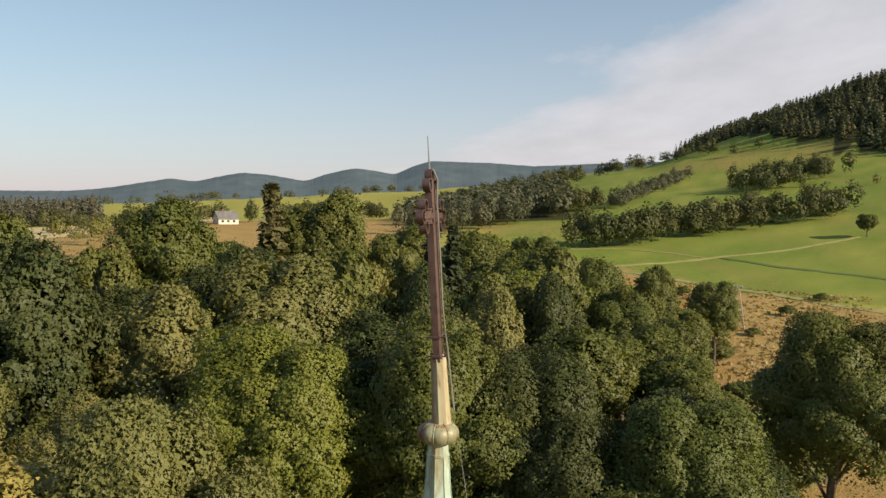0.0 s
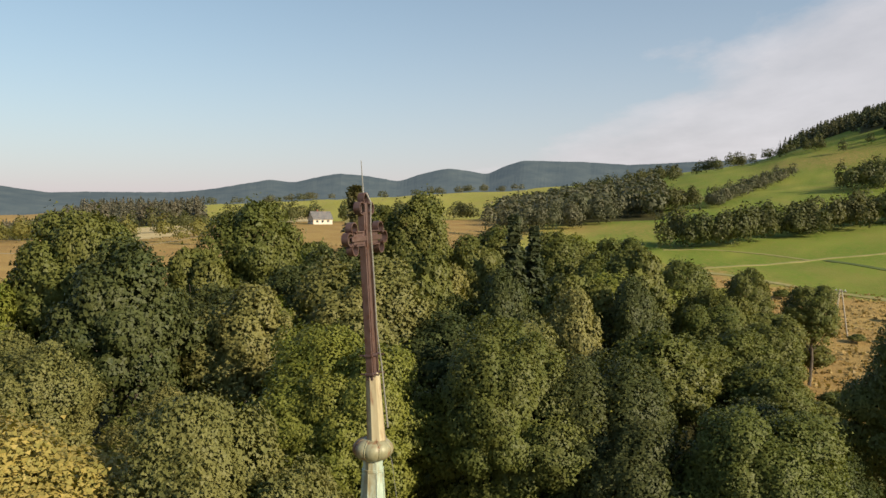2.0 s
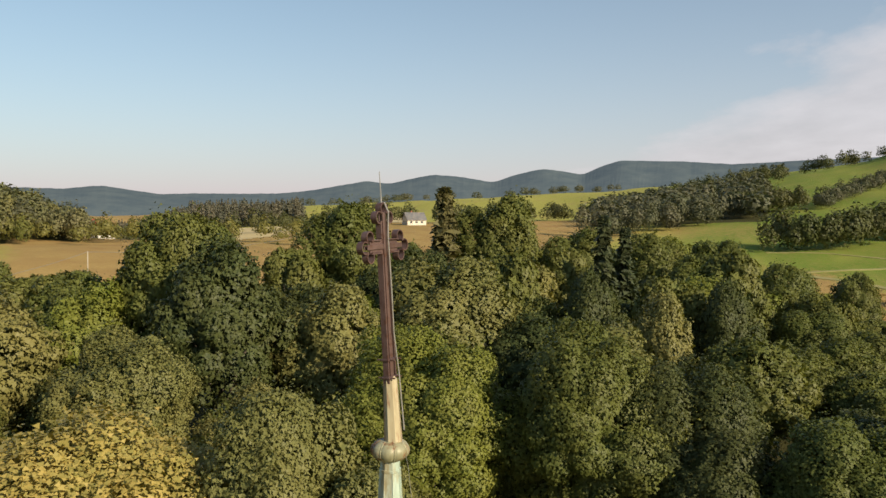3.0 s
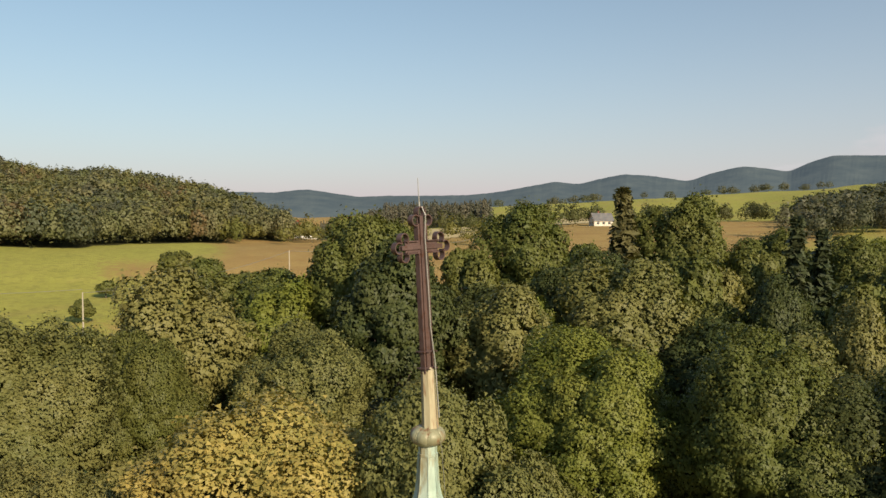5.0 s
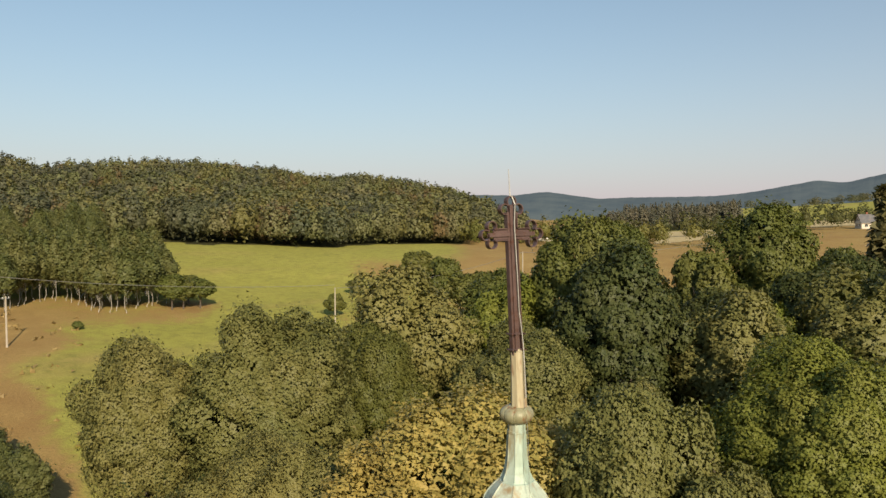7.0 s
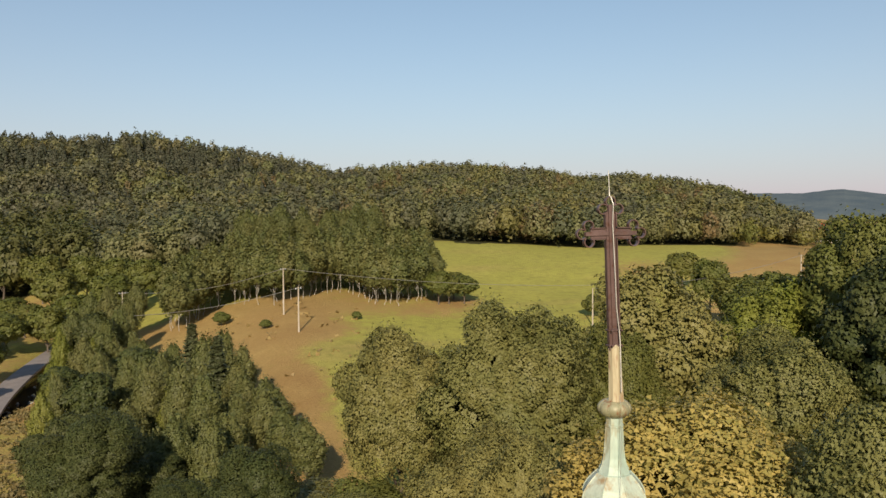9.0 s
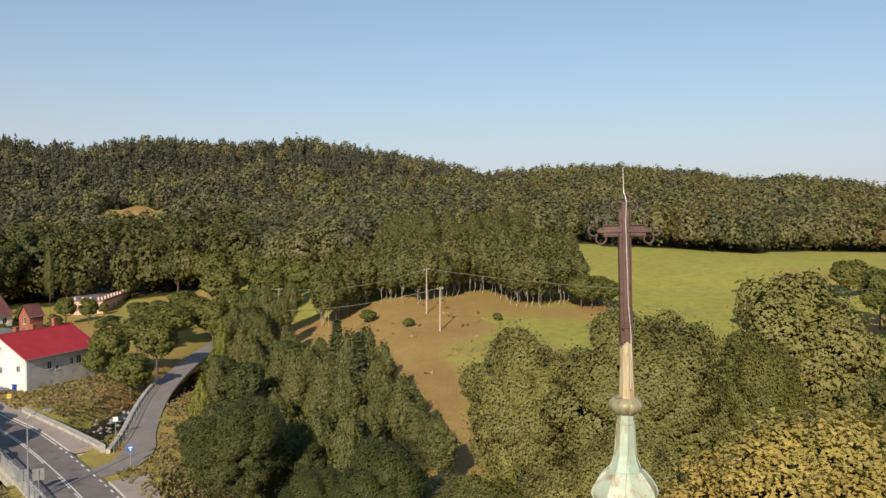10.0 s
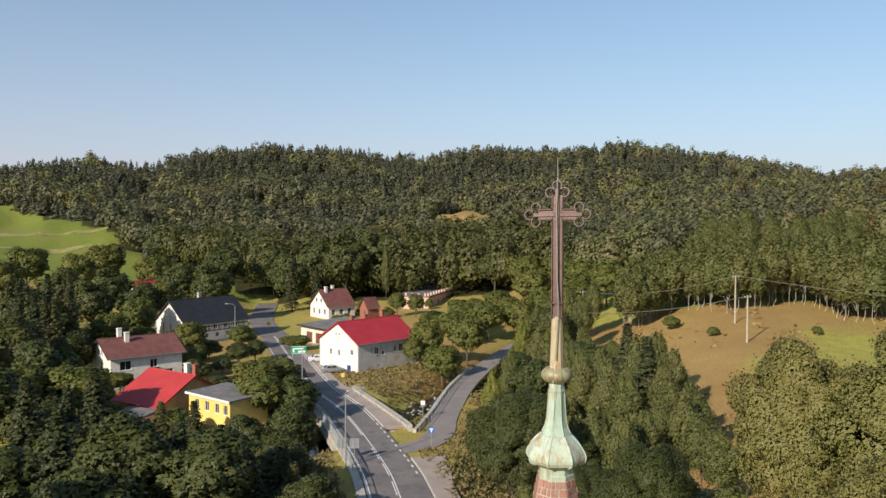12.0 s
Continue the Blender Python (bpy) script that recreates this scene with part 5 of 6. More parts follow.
p1 = power_pole(49.6, 126.0, 18.1, "tall pale wooden power pole on a meadow", turn=25)
p2 = power_pole(46.2, 111.9, 15.9, "pale wooden power pole on a dry meadow", turn=25)
p3 = power_pole(98.5, 98.0, 13.8, "wooden power pole beside a bush", False)
p4 = power_pole(143, 84, 19.0, "wooden power pole at the field's edge", False)
p5 = power_pole(29, 157, 12.6, "wooden power pole behind trees")


def tripod(x, y):
    z = ground(x, y)
    p = thing("power_pole", pose(x, y, z, 0, 0, 20), "wooden A-frame power pole on rough ground", "pole", "power poles")
    for u, v in ((-1.5, -0.4), (1.5, -0.4), (0.2, 1.6)):
        part("leg", tube(bmesh.new(), [(u, v, -0.4), (u * 0.12, v * 0.12, 8.6)], [0.15, 0.10], 8), WOOD, p)
    part("crossarm", box(bmesh.new(), -1.2, 1.2, -0.07, 0.07, 8.2, 8.36), WOOD, p)
    for u in (-1.0, 1.0):
        part("insulator", tube(bmesh.new(), [(u, 0, 8.36), (u, 0, 8.6)], 0.06, 6), FRAMEWHITE, p)


tripod(134, -77)


def wire(a, b, sag, r=0.04):
    pts = [a.lerp(b, t / 24) - Vector((0, 0, 4 * sag * (t / 24) * (1 - t / 24))) for t in range(25)]
    single("overhead_wire", tube(bmesh.new(), pts, r, 4), ROD, pose(0, 0, 0), "thin pale overhead wire between poles", "wire", "overhead wires")


wire(p1, p5, 1.6)
wire(p1, p3 + Vector((0, 0, 0.6)), 1.0)
wire(p2, Vector((25, 130, 11.0)), 0.8)
wire(p3, p4, 1.5)
wire(p4, Vector((210, 60, 20)), 1.5)


def tarpaulin(x, y, turn):
    """A sheet drawn over a low stack, hanging down on all sides."""
    g = np.random.RandomState(61)
    bm = bmesh.new()
    nu, nv = 13, 8
    rows = []
    for i in range(nu):
        row = []
        for j in range(nv):
            u, v = i / (nu - 1) * 5.2 - 2.6, j / (nv - 1) * 2.8 - 1.4
            rim = i in (0, nu - 1) or j in (0, nv - 1)
            row.append(bm.verts.new((u, v, (0.05 if rim else 0.85 + 0.12 * math.sin(u * 1.7)) + g.uniform(-0.05, 0.05))))
        rows.append(row)
    for i in range(nu - 1):
        for j in range(nv - 1):
            bm.faces.new((rows[i][j], rows[i + 1][j], rows[i + 1][j + 1], rows[i][j + 1]))
    ob = single("tarpaulin", bm, TARP, pose(x, y, ground(x, y) + 0.05, 0, 0, turn), "blue-grey tarpaulin over a stack beside the stream", "tarpaulin", smooth=True)
    ob.modifiers.new("thickness", "SOLIDIFY").thickness = 0.03


tarpaulin(-17.0, 73.0, 74)

# ---- trees ----
def leaves(rng, places, normals, sizes, aspect=0.62):
    """Folded leaves, one four-cornered face each."""
    n = len(places)
    normals = normals / (np.linalg.norm(normals, axis=1, keepdims=True) + 1e-9)
    t = np.cross(normals, rng.normal(size=(n, 3)))
    t[:, 2] -= 0.25
    t -= normals * (t * normals).sum(1, keepdims=True)
    t /= np.linalg.norm(t, axis=1, keepdims=True) + 1e-9
    b = np.cross(normals, t)
    s = sizes[:, None]
    fold = normals * s * rng.uniform(0.05, 0.3, (n, 1))
    v = np.stack([places - t * s * 0.5, places + b * s * aspect * 0.5 + fold, places + t * s * 0.5, places - b * s * aspect * 0.5 + fold], 1)
    return v.reshape(-1, 3), np.arange(4 * n).reshape(-1, 4)


def cards_of(rng, places, normals, sizes):
    """Three-cornered sprays of leaves for far trees."""
    normals = normals / (np.linalg.norm(normals, axis=1, keepdims=True) + 1e-9)
    t = np.cross(normals, rng.normal(size=places.shape))
    t /= np.linalg.norm(t, axis=1, keepdims=True) + 1e-9
    b = np.cross(normals, t)
    s = sizes[:, None]
    return np.stack([places - t * s * 0.5 - b * s * 0.35, places + t * s * 0.5 - b * s * 0.35, places + b * s * 0.6], 1).reshape(-1, 3)


def round_off(me, directions, geometry=0.45):
    """Lets leaves take light as the mass that they belong to, not each by itself alone."""
    d = np.repeat(directions, 3, axis=0)
    flat = np.zeros(len(me.polygons) * 3)
    me.polygons.foreach_get("normal", flat)
    d = d * (1 - geometry) + np.repeat(flat.reshape(-1, 3), 3, axis=0) * geometry
    d /= np.linalg.norm(d, axis=1, keepdims=True) + 1e-9
    me.polygons.foreach_set("use_smooth", np.ones(len(me.polygons), bool))
    me.normals_split_custom_set_from_vertices(d)


def bulges(rng, d, count, amp):
    """Rounded bulges over the unit sphere: the height at directions d, and the slope away from each bulge's middle."""
    k = np.arange(count) + 0.5
    up, turn = 1 - 2 * k / count, k * 2.39996
    c = np.stack([np.cos(turn) * np.sqrt(1 - up * up), np.sin(turn) * np.sqrt(1 - up * up), up], -1)
    c += rng.normal(size=c.shape) * 0.9 / math.sqrt(count)
    c /= np.linalg.norm(c, axis=1, keepdims=True)
    size = rng.uniform(0.5, 1.0, count)
    near = np.concatenate([(q @ c.T).argmax(1) for q in np.array_split(d, 12)])
    off = d - c[near]
    reach = 2.5 / math.sqrt(count)
    u = np.linalg.norm(off, axis=1) / reach
    return amp * size[near] * np.sqrt(np.clip(1 - u * u, 0, 1)), off / reach


def crown_leaves(rng, n, high, across, foot, size, seed, shag=0.06, rough=(0.44, 0.38, 0.09), counts=(8, 46, 260), deep=1.0, spire=0.0):
    """Leaves over a crown of bulges upon bulges: places, facings, sizes and the lie of the mass below each leaf."""
    d = rng.normal(size=(int(n * 1.7), 3))
    d /= np.linalg.norm(d, axis=1, keepdims=True)
    d = d[d[:, 2] > rng.uniform(-0.75, -0.2, len(d))]
    # the smaller bulges are boughs, broader than they are high
    flat = d * np.array([1, 1, 1.7])
    flat /= np.linalg.norm(flat, axis=1, keepdims=True)
    r = np.full(len(d), 1.0 - sum(rough) * 0.72)
    mass = d * 0.75 + np.array([0, 0, 0.12])
    thin = np.zeros(len(d))
    for count, amp, lean, gap in zip(counts, rough, (0.35, 0.65, 0.38), (0.0, 0.6, 0.35)):
        h, off = bulges(np.random.RandomState(seed * 13 + count), d if amp == rough[0] else flat, count, amp)
        r = r + h
        mass = mass + off * lean
        thin = thin + gap * np.clip(1 - h / (amp * 0.72), 0, 1)
    # few leaves grow in the creases between the bulges
    keep = np.nonzero(rng.random_sample(len(d)) > thin * deep)[0][:n]
    d, r, mass = d[keep], r[keep], mass[keep]
    r = r * (1 - rng.exponential(shag, len(d))) + (rng.random_sample(len(d)) < 0.08) * rng.uniform(0, shag * 2, len(d))
    body = high - foot
    mid = foot + body * 0.52
    q = d * r[:, None]
    q[:, :2] *= across * np.where(d[:, 2:] > 0, 1.0, 1 + 0.4 * d[:, 2:]) / np.percentile(np.hypot(q[:, 0], q[:, 1]), 96)
    q[:, :2] *= 1 - spire * np.clip(d[:, 2:], 0, 1) ** 1.5
    q[:, 2] *= np.where(d[:, 2] > 0, (high - mid) / q[:, 2].max(), body * 0.52)
    q[:, 2] += mid
    mass /= np.linalg.norm(mass, axis=1, keepdims=True)
    return q, mass + rng.normal(size=mass.shape) * 0.5, size * rng.uniform(0.6, 1.35, len(d)), mass


def trunk_with_limbs(high, across, foot, thick, rng, seg=7):
    bm = bmesh.new()
    body = high - foot
    tube(bm, [(0, 0, -1.0), (0, 0, 0.4), (rng.normal() * 0.15, rng.normal() * 0.15, foot), (rng.normal() * 0.3, rng.normal() * 0.3, foot + body * 0.6)], [thick * 1.5, thick, thick * 0.8, thick * 0.25], seg)
    for k in range(6):
        a, out, z = k * 1.05 + rng.uniform(-0.3, 0.3), across * rng.uniform(0.5, 0.75), foot + body * rng.uniform(0.25, 0.7)
        x, y, z0 = math.cos(a) * out, math.sin(a) * out, foot * 0.85 + (z - foot) * 0.35
        tube(bm, [(0, 0, z0), (x * 0.45, y * 0.45, (z0 + z) / 2 + 0.3), (x, y, z)], [thick * 0.42, thick * 0.28, thick * 0.09], 5)
    return bm


def tree_kind(name, seed, mat, bark, label, category, high=20.0, across=5.0, foot=7.5, n=12000, size=0.3, thick=0.3, geometry=0.4, **form):
    """A first tree of its kind, standing at the origin; copies of it make the wood."""
    rng = np.random.RandomState(seed)
    p, nrm, s, d = crown_leaves(rng, n, high, across, foot, size, seed, **form)
    # shaded inner leaves close the crown
    body = high - foot
    p2, n2, s2, d2 = crown_leaves(rng, n // 6, foot + body * 0.93, across * 0.87, foot + body * 0.05, size * 2.3, seed, deep=0.3, **form)
    v = cards_of(rng, np.concatenate([p, p2]), np.concatenate([nrm, n2]), np.concatenate([s, s2]))
    f = np.arange(len(v)).reshape(-1, 3)
    t = thing(name, pose(0, 0, 0), label, category, "woodland trees")
    part("trunk", trunk_with_limbs(high, across, foot, thick, rng), bark, t)
    me = mesh("crown", v, f, mat)
    round_off(me, np.concatenate([d, d2]), geometry)
    crown = new("crown", me)
    crown.parent = t
    t["high"], t["across"] = high, across
    return t


def spruce_kind(name, seed, mat, label, high=18.0, across=3.2, boughs=460, size=0.52):
    """A conifer: whorls of drooping boughs, each a fan of needle sprays."""
    rng = np.random.RandomState(seed)
    f = rng.uniform(0.0, 1.0, boughs) ** 0.8
    z = 1.2 + (high - 1.4) * f
    a = rng.uniform(0, 6.283, boughs)
    reach = across * (1 - f) ** 0.95 * rng.uniform(0.5, 1.15, boughs) + 0.10
    per = 10
    u = np.linspace(0.25, 1.0, per)[None] + rng.uniform(-0.05, 0.05, (boughs, per))
    x = np.cos(a)[:, None] * reach[:, None] * u + rng.normal(size=(boughs, per)) * 0.14
    y = np.sin(a)[:, None] * reach[:, None] * u + rng.normal(size=(boughs, per)) * 0.14
    zz = z[:, None] - reach[:, None] * 0.28 * u + rng.normal(size=(boughs, per)) * 0.1
    p = np.stack([x, y, zz], -1).reshape(-1, 3)
    nrm = np.stack([np.cos(a)[:, None] * 0.5 + 0 * u, np.sin(a)[:, None] * 0.5 + 0 * u, 0.8 + 0 * u], -1).reshape(-1, 3) + rng.normal(size=(boughs * per, 3)) * 0.45
    v = cards_of(rng, p, nrm, size * rng.uniform(0.6, 1.25, len(p)))
    q = np.arange(len(v)).reshape(-1, 3)
    t = thing(name, pose(0, 0, 0), label, "conifer", "woodland trees")
    part("trunk", tube(bmesh.new(), [(0, 0, -1.0), (0, 0, high * 0.5), (0, 0, high * 0.98)], [0.26, 0.15, 0.03], 7), BARK, t)
    crown = new("crown", mesh("crown", v, q, mat))
    crown.parent = t
    t["high"], t["across"] = high, across
    return t


def stand(kind, x, y, top, across, rng, squash=1.0):
    """A copy of a kind of tree, rooted in the ground at x, y, grown to a top and a width."""
    z = ground(x, y)
    sz, sx = (top - z) / kind["high"], across / kind["across"]
    m = Matrix.Translation((x, y, z)) @ Matrix.Rotation(rng.uniform(0, 6.283), 4, "Z") @ Matrix.Diagonal((sx, sx * rng.uniform(0.92, 1.08), sz, 1))
    return copy_thing(kind, m)


wood_rng = random.Random(17)
N = dict(n=46000, size=0.145, foot=6.0)
F = dict(n=14000, size=0.25, foot=5.0)
D = dict(n=6000, size=0.40, counts=(8, 34, 200))
TALL = dict(spire=0.45, shag=0.15, rough=(0.40, 0.30, 0.06), counts=(14, 50, 200))
LOW = dict(shag=0.05, counts=(7, 34, 150))
KINDS = {
    "olive": tree_kind("linden_tree", 1, OLIVE, BARK, "linden tree with olive-green leaves and pale bracts", "tree", **N),
    "olive_b": tree_kind("linden_tree", 31, OLIVE, BARK, "spreading linden with greyish olive-green leaves", "tree", **N),
    "gold": tree_kind("maple_tree", 2, GOLD, BARK, "maple with golden yellow leaves beside the church", "tree", **N),
    "bright": tree_kind("ash_tree", 3, BRIGHT, BARK, "broad tree with fresh green leaves in the wood", "tree", **N),
    "green": tree_kind("oak_tree", 4, GREEN, BARK, "dense dark-green deciduous tree in the wood", "tree", **N),
    "deep": tree_kind("alder_tree", 21, DARK, BARK, "dark green alder near the church", "tree", n=46000, size=0.145, foot=2.0),
    "olive_far": tree_kind("linden_tree", 5, OLIVE, BARK, "olive-green linden tree deeper in the wood", "tree", **F),
    "bright_far": tree_kind("ash_tree", 6, BRIGHT, BARK, "fresh green broad-crowned tree in the wood", "tree", **F),
    "green_far": tree_kind("oak_tree", 7, GREEN, BARK, "tall green deciduous tree in the wood", "tree", **F),
    "green_far_b": tree_kind("oak_tree", 37, GREEN, BARK, "tall green tree with a bulging crown in the wood", "tree", **F),
    "dark_far": tree_kind("alder_tree", 8, DARK, BARK, "dark green shaded tree in the wood", "tree", **F),
    "olive_deep": tree_kind("linden_tree", 25, OLIVE, BARK, "olive-green linden tree in the depth of the wood", "tree", **D),
    "bright_deep": tree_kind("ash_tree", 26, BRIGHT, BARK, "fresh green tree in the depth of the wood", "tree", **D),
    "green_deep": tree_kind("oak_tree", 27, GREEN, BARK, "green deciduous tree in the depth of the wood", "tree", **D),
    "dark_deep": tree_kind("alder_tree", 28, DARK, BARK, "dark green tree in the depth of the wood", "tree", **D),
    "birch": tree_kind("birch_tree", 9, BIRCH, BIRCH_BARK, "slim birch with a white trunk at the meadow's edge", "birch", high=14.0, across=2.4, foot=1.0, n=2000, size=0.42, thick=0.055, **TALL),
    "aspen": tree_kind("aspen_tree", 10, BIRCH, BARK, "tall narrow feathery grey-green aspen", "tree", high=16.0, across=3.0, foot=0.8, n=9000, size=0.22, thick=0.14, **TALL),
    "aspen_b": tree_kind("aspen_tree", 40, BRIGHT, BARK, "tall narrow light-green aspen", "tree", high=16.0, across=3.0, foot=0.8, n=9000, size=0.22, thick=0.14, **TALL),
    "small": tree_kind("village_tree", 11, GREEN, BARK, "round green tree between the houses", "tree", high=12.0, across=4.0, foot=1.6, n=3000, size=0.44, thick=0.22, **LOW),
    "small_dark": tree_kind("village_tree", 12, DARK, BARK, "dark round tree between the houses", "tree", high=12.0, across=4.0, foot=1.6, n=3000, size=0.44, thick=0.22, **LOW),
    "bush": tree_kind("bush", 13, GREEN, BARK, "low round green bush on open ground", "bush", high=4.0, across=2.0, foot=0.2, n=1200, size=0.3, thick=0.08, **LOW),
    "spruce": spruce_kind("spruce_tree", 14, SPRUCE, "tall dark spruce in the wood"),
    "pale_spruce": spruce_kind("larch_tree", 15, LARCH, "pale green feathery conifer by the houses"),
}
PLACES = {}
PLACES["gold"] = [(20.5, 15.2, 20.8, 6.4)]
PLACES["olive"] = [(20.8, 6.6, 21.7, 4.4), (24.6, 31.8, 22.8, 5.2), (18, 26.2, 17.2, 4), (20.8, 38.4, 20.9, 4.4), (26.2, 4.6, 16.4, 3.4), (37, 22.6, 21.2, 5.2), (17.2, 21.6, 17.6, 3.2), (37.6, 14.6, 17.8, 4), (13.4, 30, 13.2, 3.2)]
PLACES["bright"] = [(36, 3.4, 21.5, 5.4)]
PLACES["deep"] = [(12.5, 44.5, 12.2, 3.6), (10.4, 51.5, 8.4, 3.4), (5.4, 61, 12.5, 4.4), (33.6, -10.6, 20.5, 5), (25.5, -14, 12, 3.8), (36.5, -22, 14.5, 4.4)]
PLACES["green"] = [(30.6, -16.6, 18.6, 5), (35.2, -4.9, 22.2, 4.8), (34.4, 32, 20.3, 3.8), (39.5, -31.5, 21.6, 5.4), (28, 19.5, 13.5, 3.8)]
PLACES["olive_far"] = [(56.2, 13.6, 21.9, 5.2), (42.8, 36, 23.7, 5.8), (64, 4.6, 23.8, 6), (52, -7.5, 19.5, 5)]
PLACES["bright_far"] = [(47.5, 6.5, 20, 4.6), (44.5, -8, 19.4, 4.4), (75, -18.6, 21.6, 5.6), (90, -27, 21.5, 5.5), (55, 33.5, 22, 5)]
PLACES["green_far"] = [(86.2, 19, 29.4, 6.2), (90.5, 1.2, 30.6, 6.4), (60.5, 29, 28.2, 5.4), (54.2, -18.8, 19, 5.2), (64, -26, 16, 4.6), (101.5, -46, 20.2, 3.6), (101, -55, 17.8, 4), (67, 42, 22, 5.5), (80, -33, 17.5, 4.5), (52, 46, 15, 4.2), (93, 40, 27, 6), (89.6, -31.7, 19.7, 4.8), (68.2, -31.1, 16.5, 4.4), (84.7, -35.9, 19, 4.4), (75.5, -37.5, 16, 4.2), (58.8, -30, 15, 4.2), (98.7, -35.9, 21.5, 5), (95.9, -24.4, 22.6, 5.2), (106, -20, 25.2, 5.6), (108, -10, 26, 5.8), (110, -30, 24.2, 5.2), (112, 0, 26.6, 5.8)]
PLACES["dark_far"] = [(53, 22, 25.6, 5.8), (72, 12, 22.5, 4.8), (76, 8.5, 24, 4.6), (48.5, -24.5, 14, 4.6), (68, 19, 20.5, 4.8), (60, -2.5, 19, 4.6)]
PLACES["pale_spruce"] = [(86.5, 7.2, 30.4, 5.6)]
PLACES["spruce"] = [(80.5, -10.8, 27, 4.2), (83.5, -13.5, 25.6, 4)]
placed = []
for kind, rows in PLACES.items():
    for k, (x, y, top, across) in enumerate(rows):
        other = kind + "_b" if k % 2 and kind + "_b" in KINDS else kind
        stand(KINDS[other], x, y, top, across, wood_rng)
        placed.append((x, y, top, across))


def fill_wood():
    """Trees between the ones that stand out, lower than they are."""
    known = np.array([(p[0], p[1], p[2]) for p in placed])
    tries = 0
    count = 0
    while tries < 9000 and count < 185:
        tries += 1
        az = wood_rng.uniform(-3, 128) if tries % 3 else wood_rng.uniform(-2, 22)
        r = 17 + 113 * wood_rng.random() ** 0.75
        x, y = at_bearing(az, r)
        if woodland(np.array([x]), np.array([y]))[0] < 0.5 or polyline_gap(np.array([x]), np.array([y]), PATH_MID)[0] < (7 if r < 80 else 8.5) or polyline_gap(np.array([x]), np.array([y]), ROAD_MID)[0] < 9:
            continue
        if 62 < az < 112 and r < 46:
            continue
        d = np.hypot(known[:, 0] - x, known[:, 1] - y)
        w = 1 / (d + 2) ** 3
        top = float((known[:, 2] * w).sum() / w.sum()) - wood_rng.uniform(4.0, 8.5)
        if 62 < az < 108 and r > 55:
            top = wood_rng.uniform(18.5, 24.0)
        if az < 20:
            top = min(top, float(np.interp(r, [20, 45, 60, 75, 100, 140], [8, 10, 9.5, 12.5, 11, 12])) + wood_rng.uniform(-3.0, 2.0))
        if az > 112:
            top = min(top, 15)
        across = wood_rng.uniform(3.2, 4.6)
        if any(math.hypot(x - p[0], y - p[1]) < 0.72 * (across + p[3]) for p in placed):
            continue
        if r < 34:
            kind = wood_rng.choice(["olive_b", "green", "bright", "deep"])
        else:
            kind = wood_rng.choice(["olive_far", "green_far", "dark_far", "bright_far", "green_far_b"])
        if az < 20:
            kind, across = wood_rng.choice([("aspen", 1.5), ("dark_far", across * 0.7), ("aspen", 1.8), ("aspen_b", 1.5), ("aspen", 1.4)])
        if r > 70 and "_far" in kind:
            kind = kind.split("_")[0] + "_deep"
        stand(KINDS[kind], x, y, max(top, ground(x, y) + 6), across, wood_rng)
        placed.append((x, y, top, across))
        count += 1


fill_wood()


def grove():
    """Birches with bare white feet along the top of the meadow."""
    n = 0
    while n < 140:
        az = wood_rng.uniform(13.5, 33.2)
        r = wood_rng.uniform(153, 184) if n > 44 else wood_rng.uniform(151, 156)
        x, y = at_bearing(az, r + 6 * math.sin(az * 0.8))
        if any(math.hypot(x - p[0], y - p[1]) < 1.7 for p in placed):
            continue
        stand(KINDS["birch"], x, y, ground(x, y) + wood_rng.uniform(10.0, 13.5), wood_rng.uniform(2.0, 2.9), wood_rng)
        placed.append((x, y, 0, 2.0))
        n += 1
    for az, r in ((34.2, 152), (35.4, 154), (34.6, 158), (33.4, 150.5)):
        x, y = at_bearing(az, r)
        stand(KINDS["small"], x, y, ground(x, y) + wood_rng.uniform(5.5, 8.0), 3.0, wood_rng)
    for k in range(26):
        x, y = at_bearing(wood_rng.uniform(18.5, 29.5), wood_rng.uniform(196, 224))
        stand(KINDS["aspen"], x, y, ground(x, y) + wood_rng.uniform(12, 16), 3.0, wood_rng)


grove()


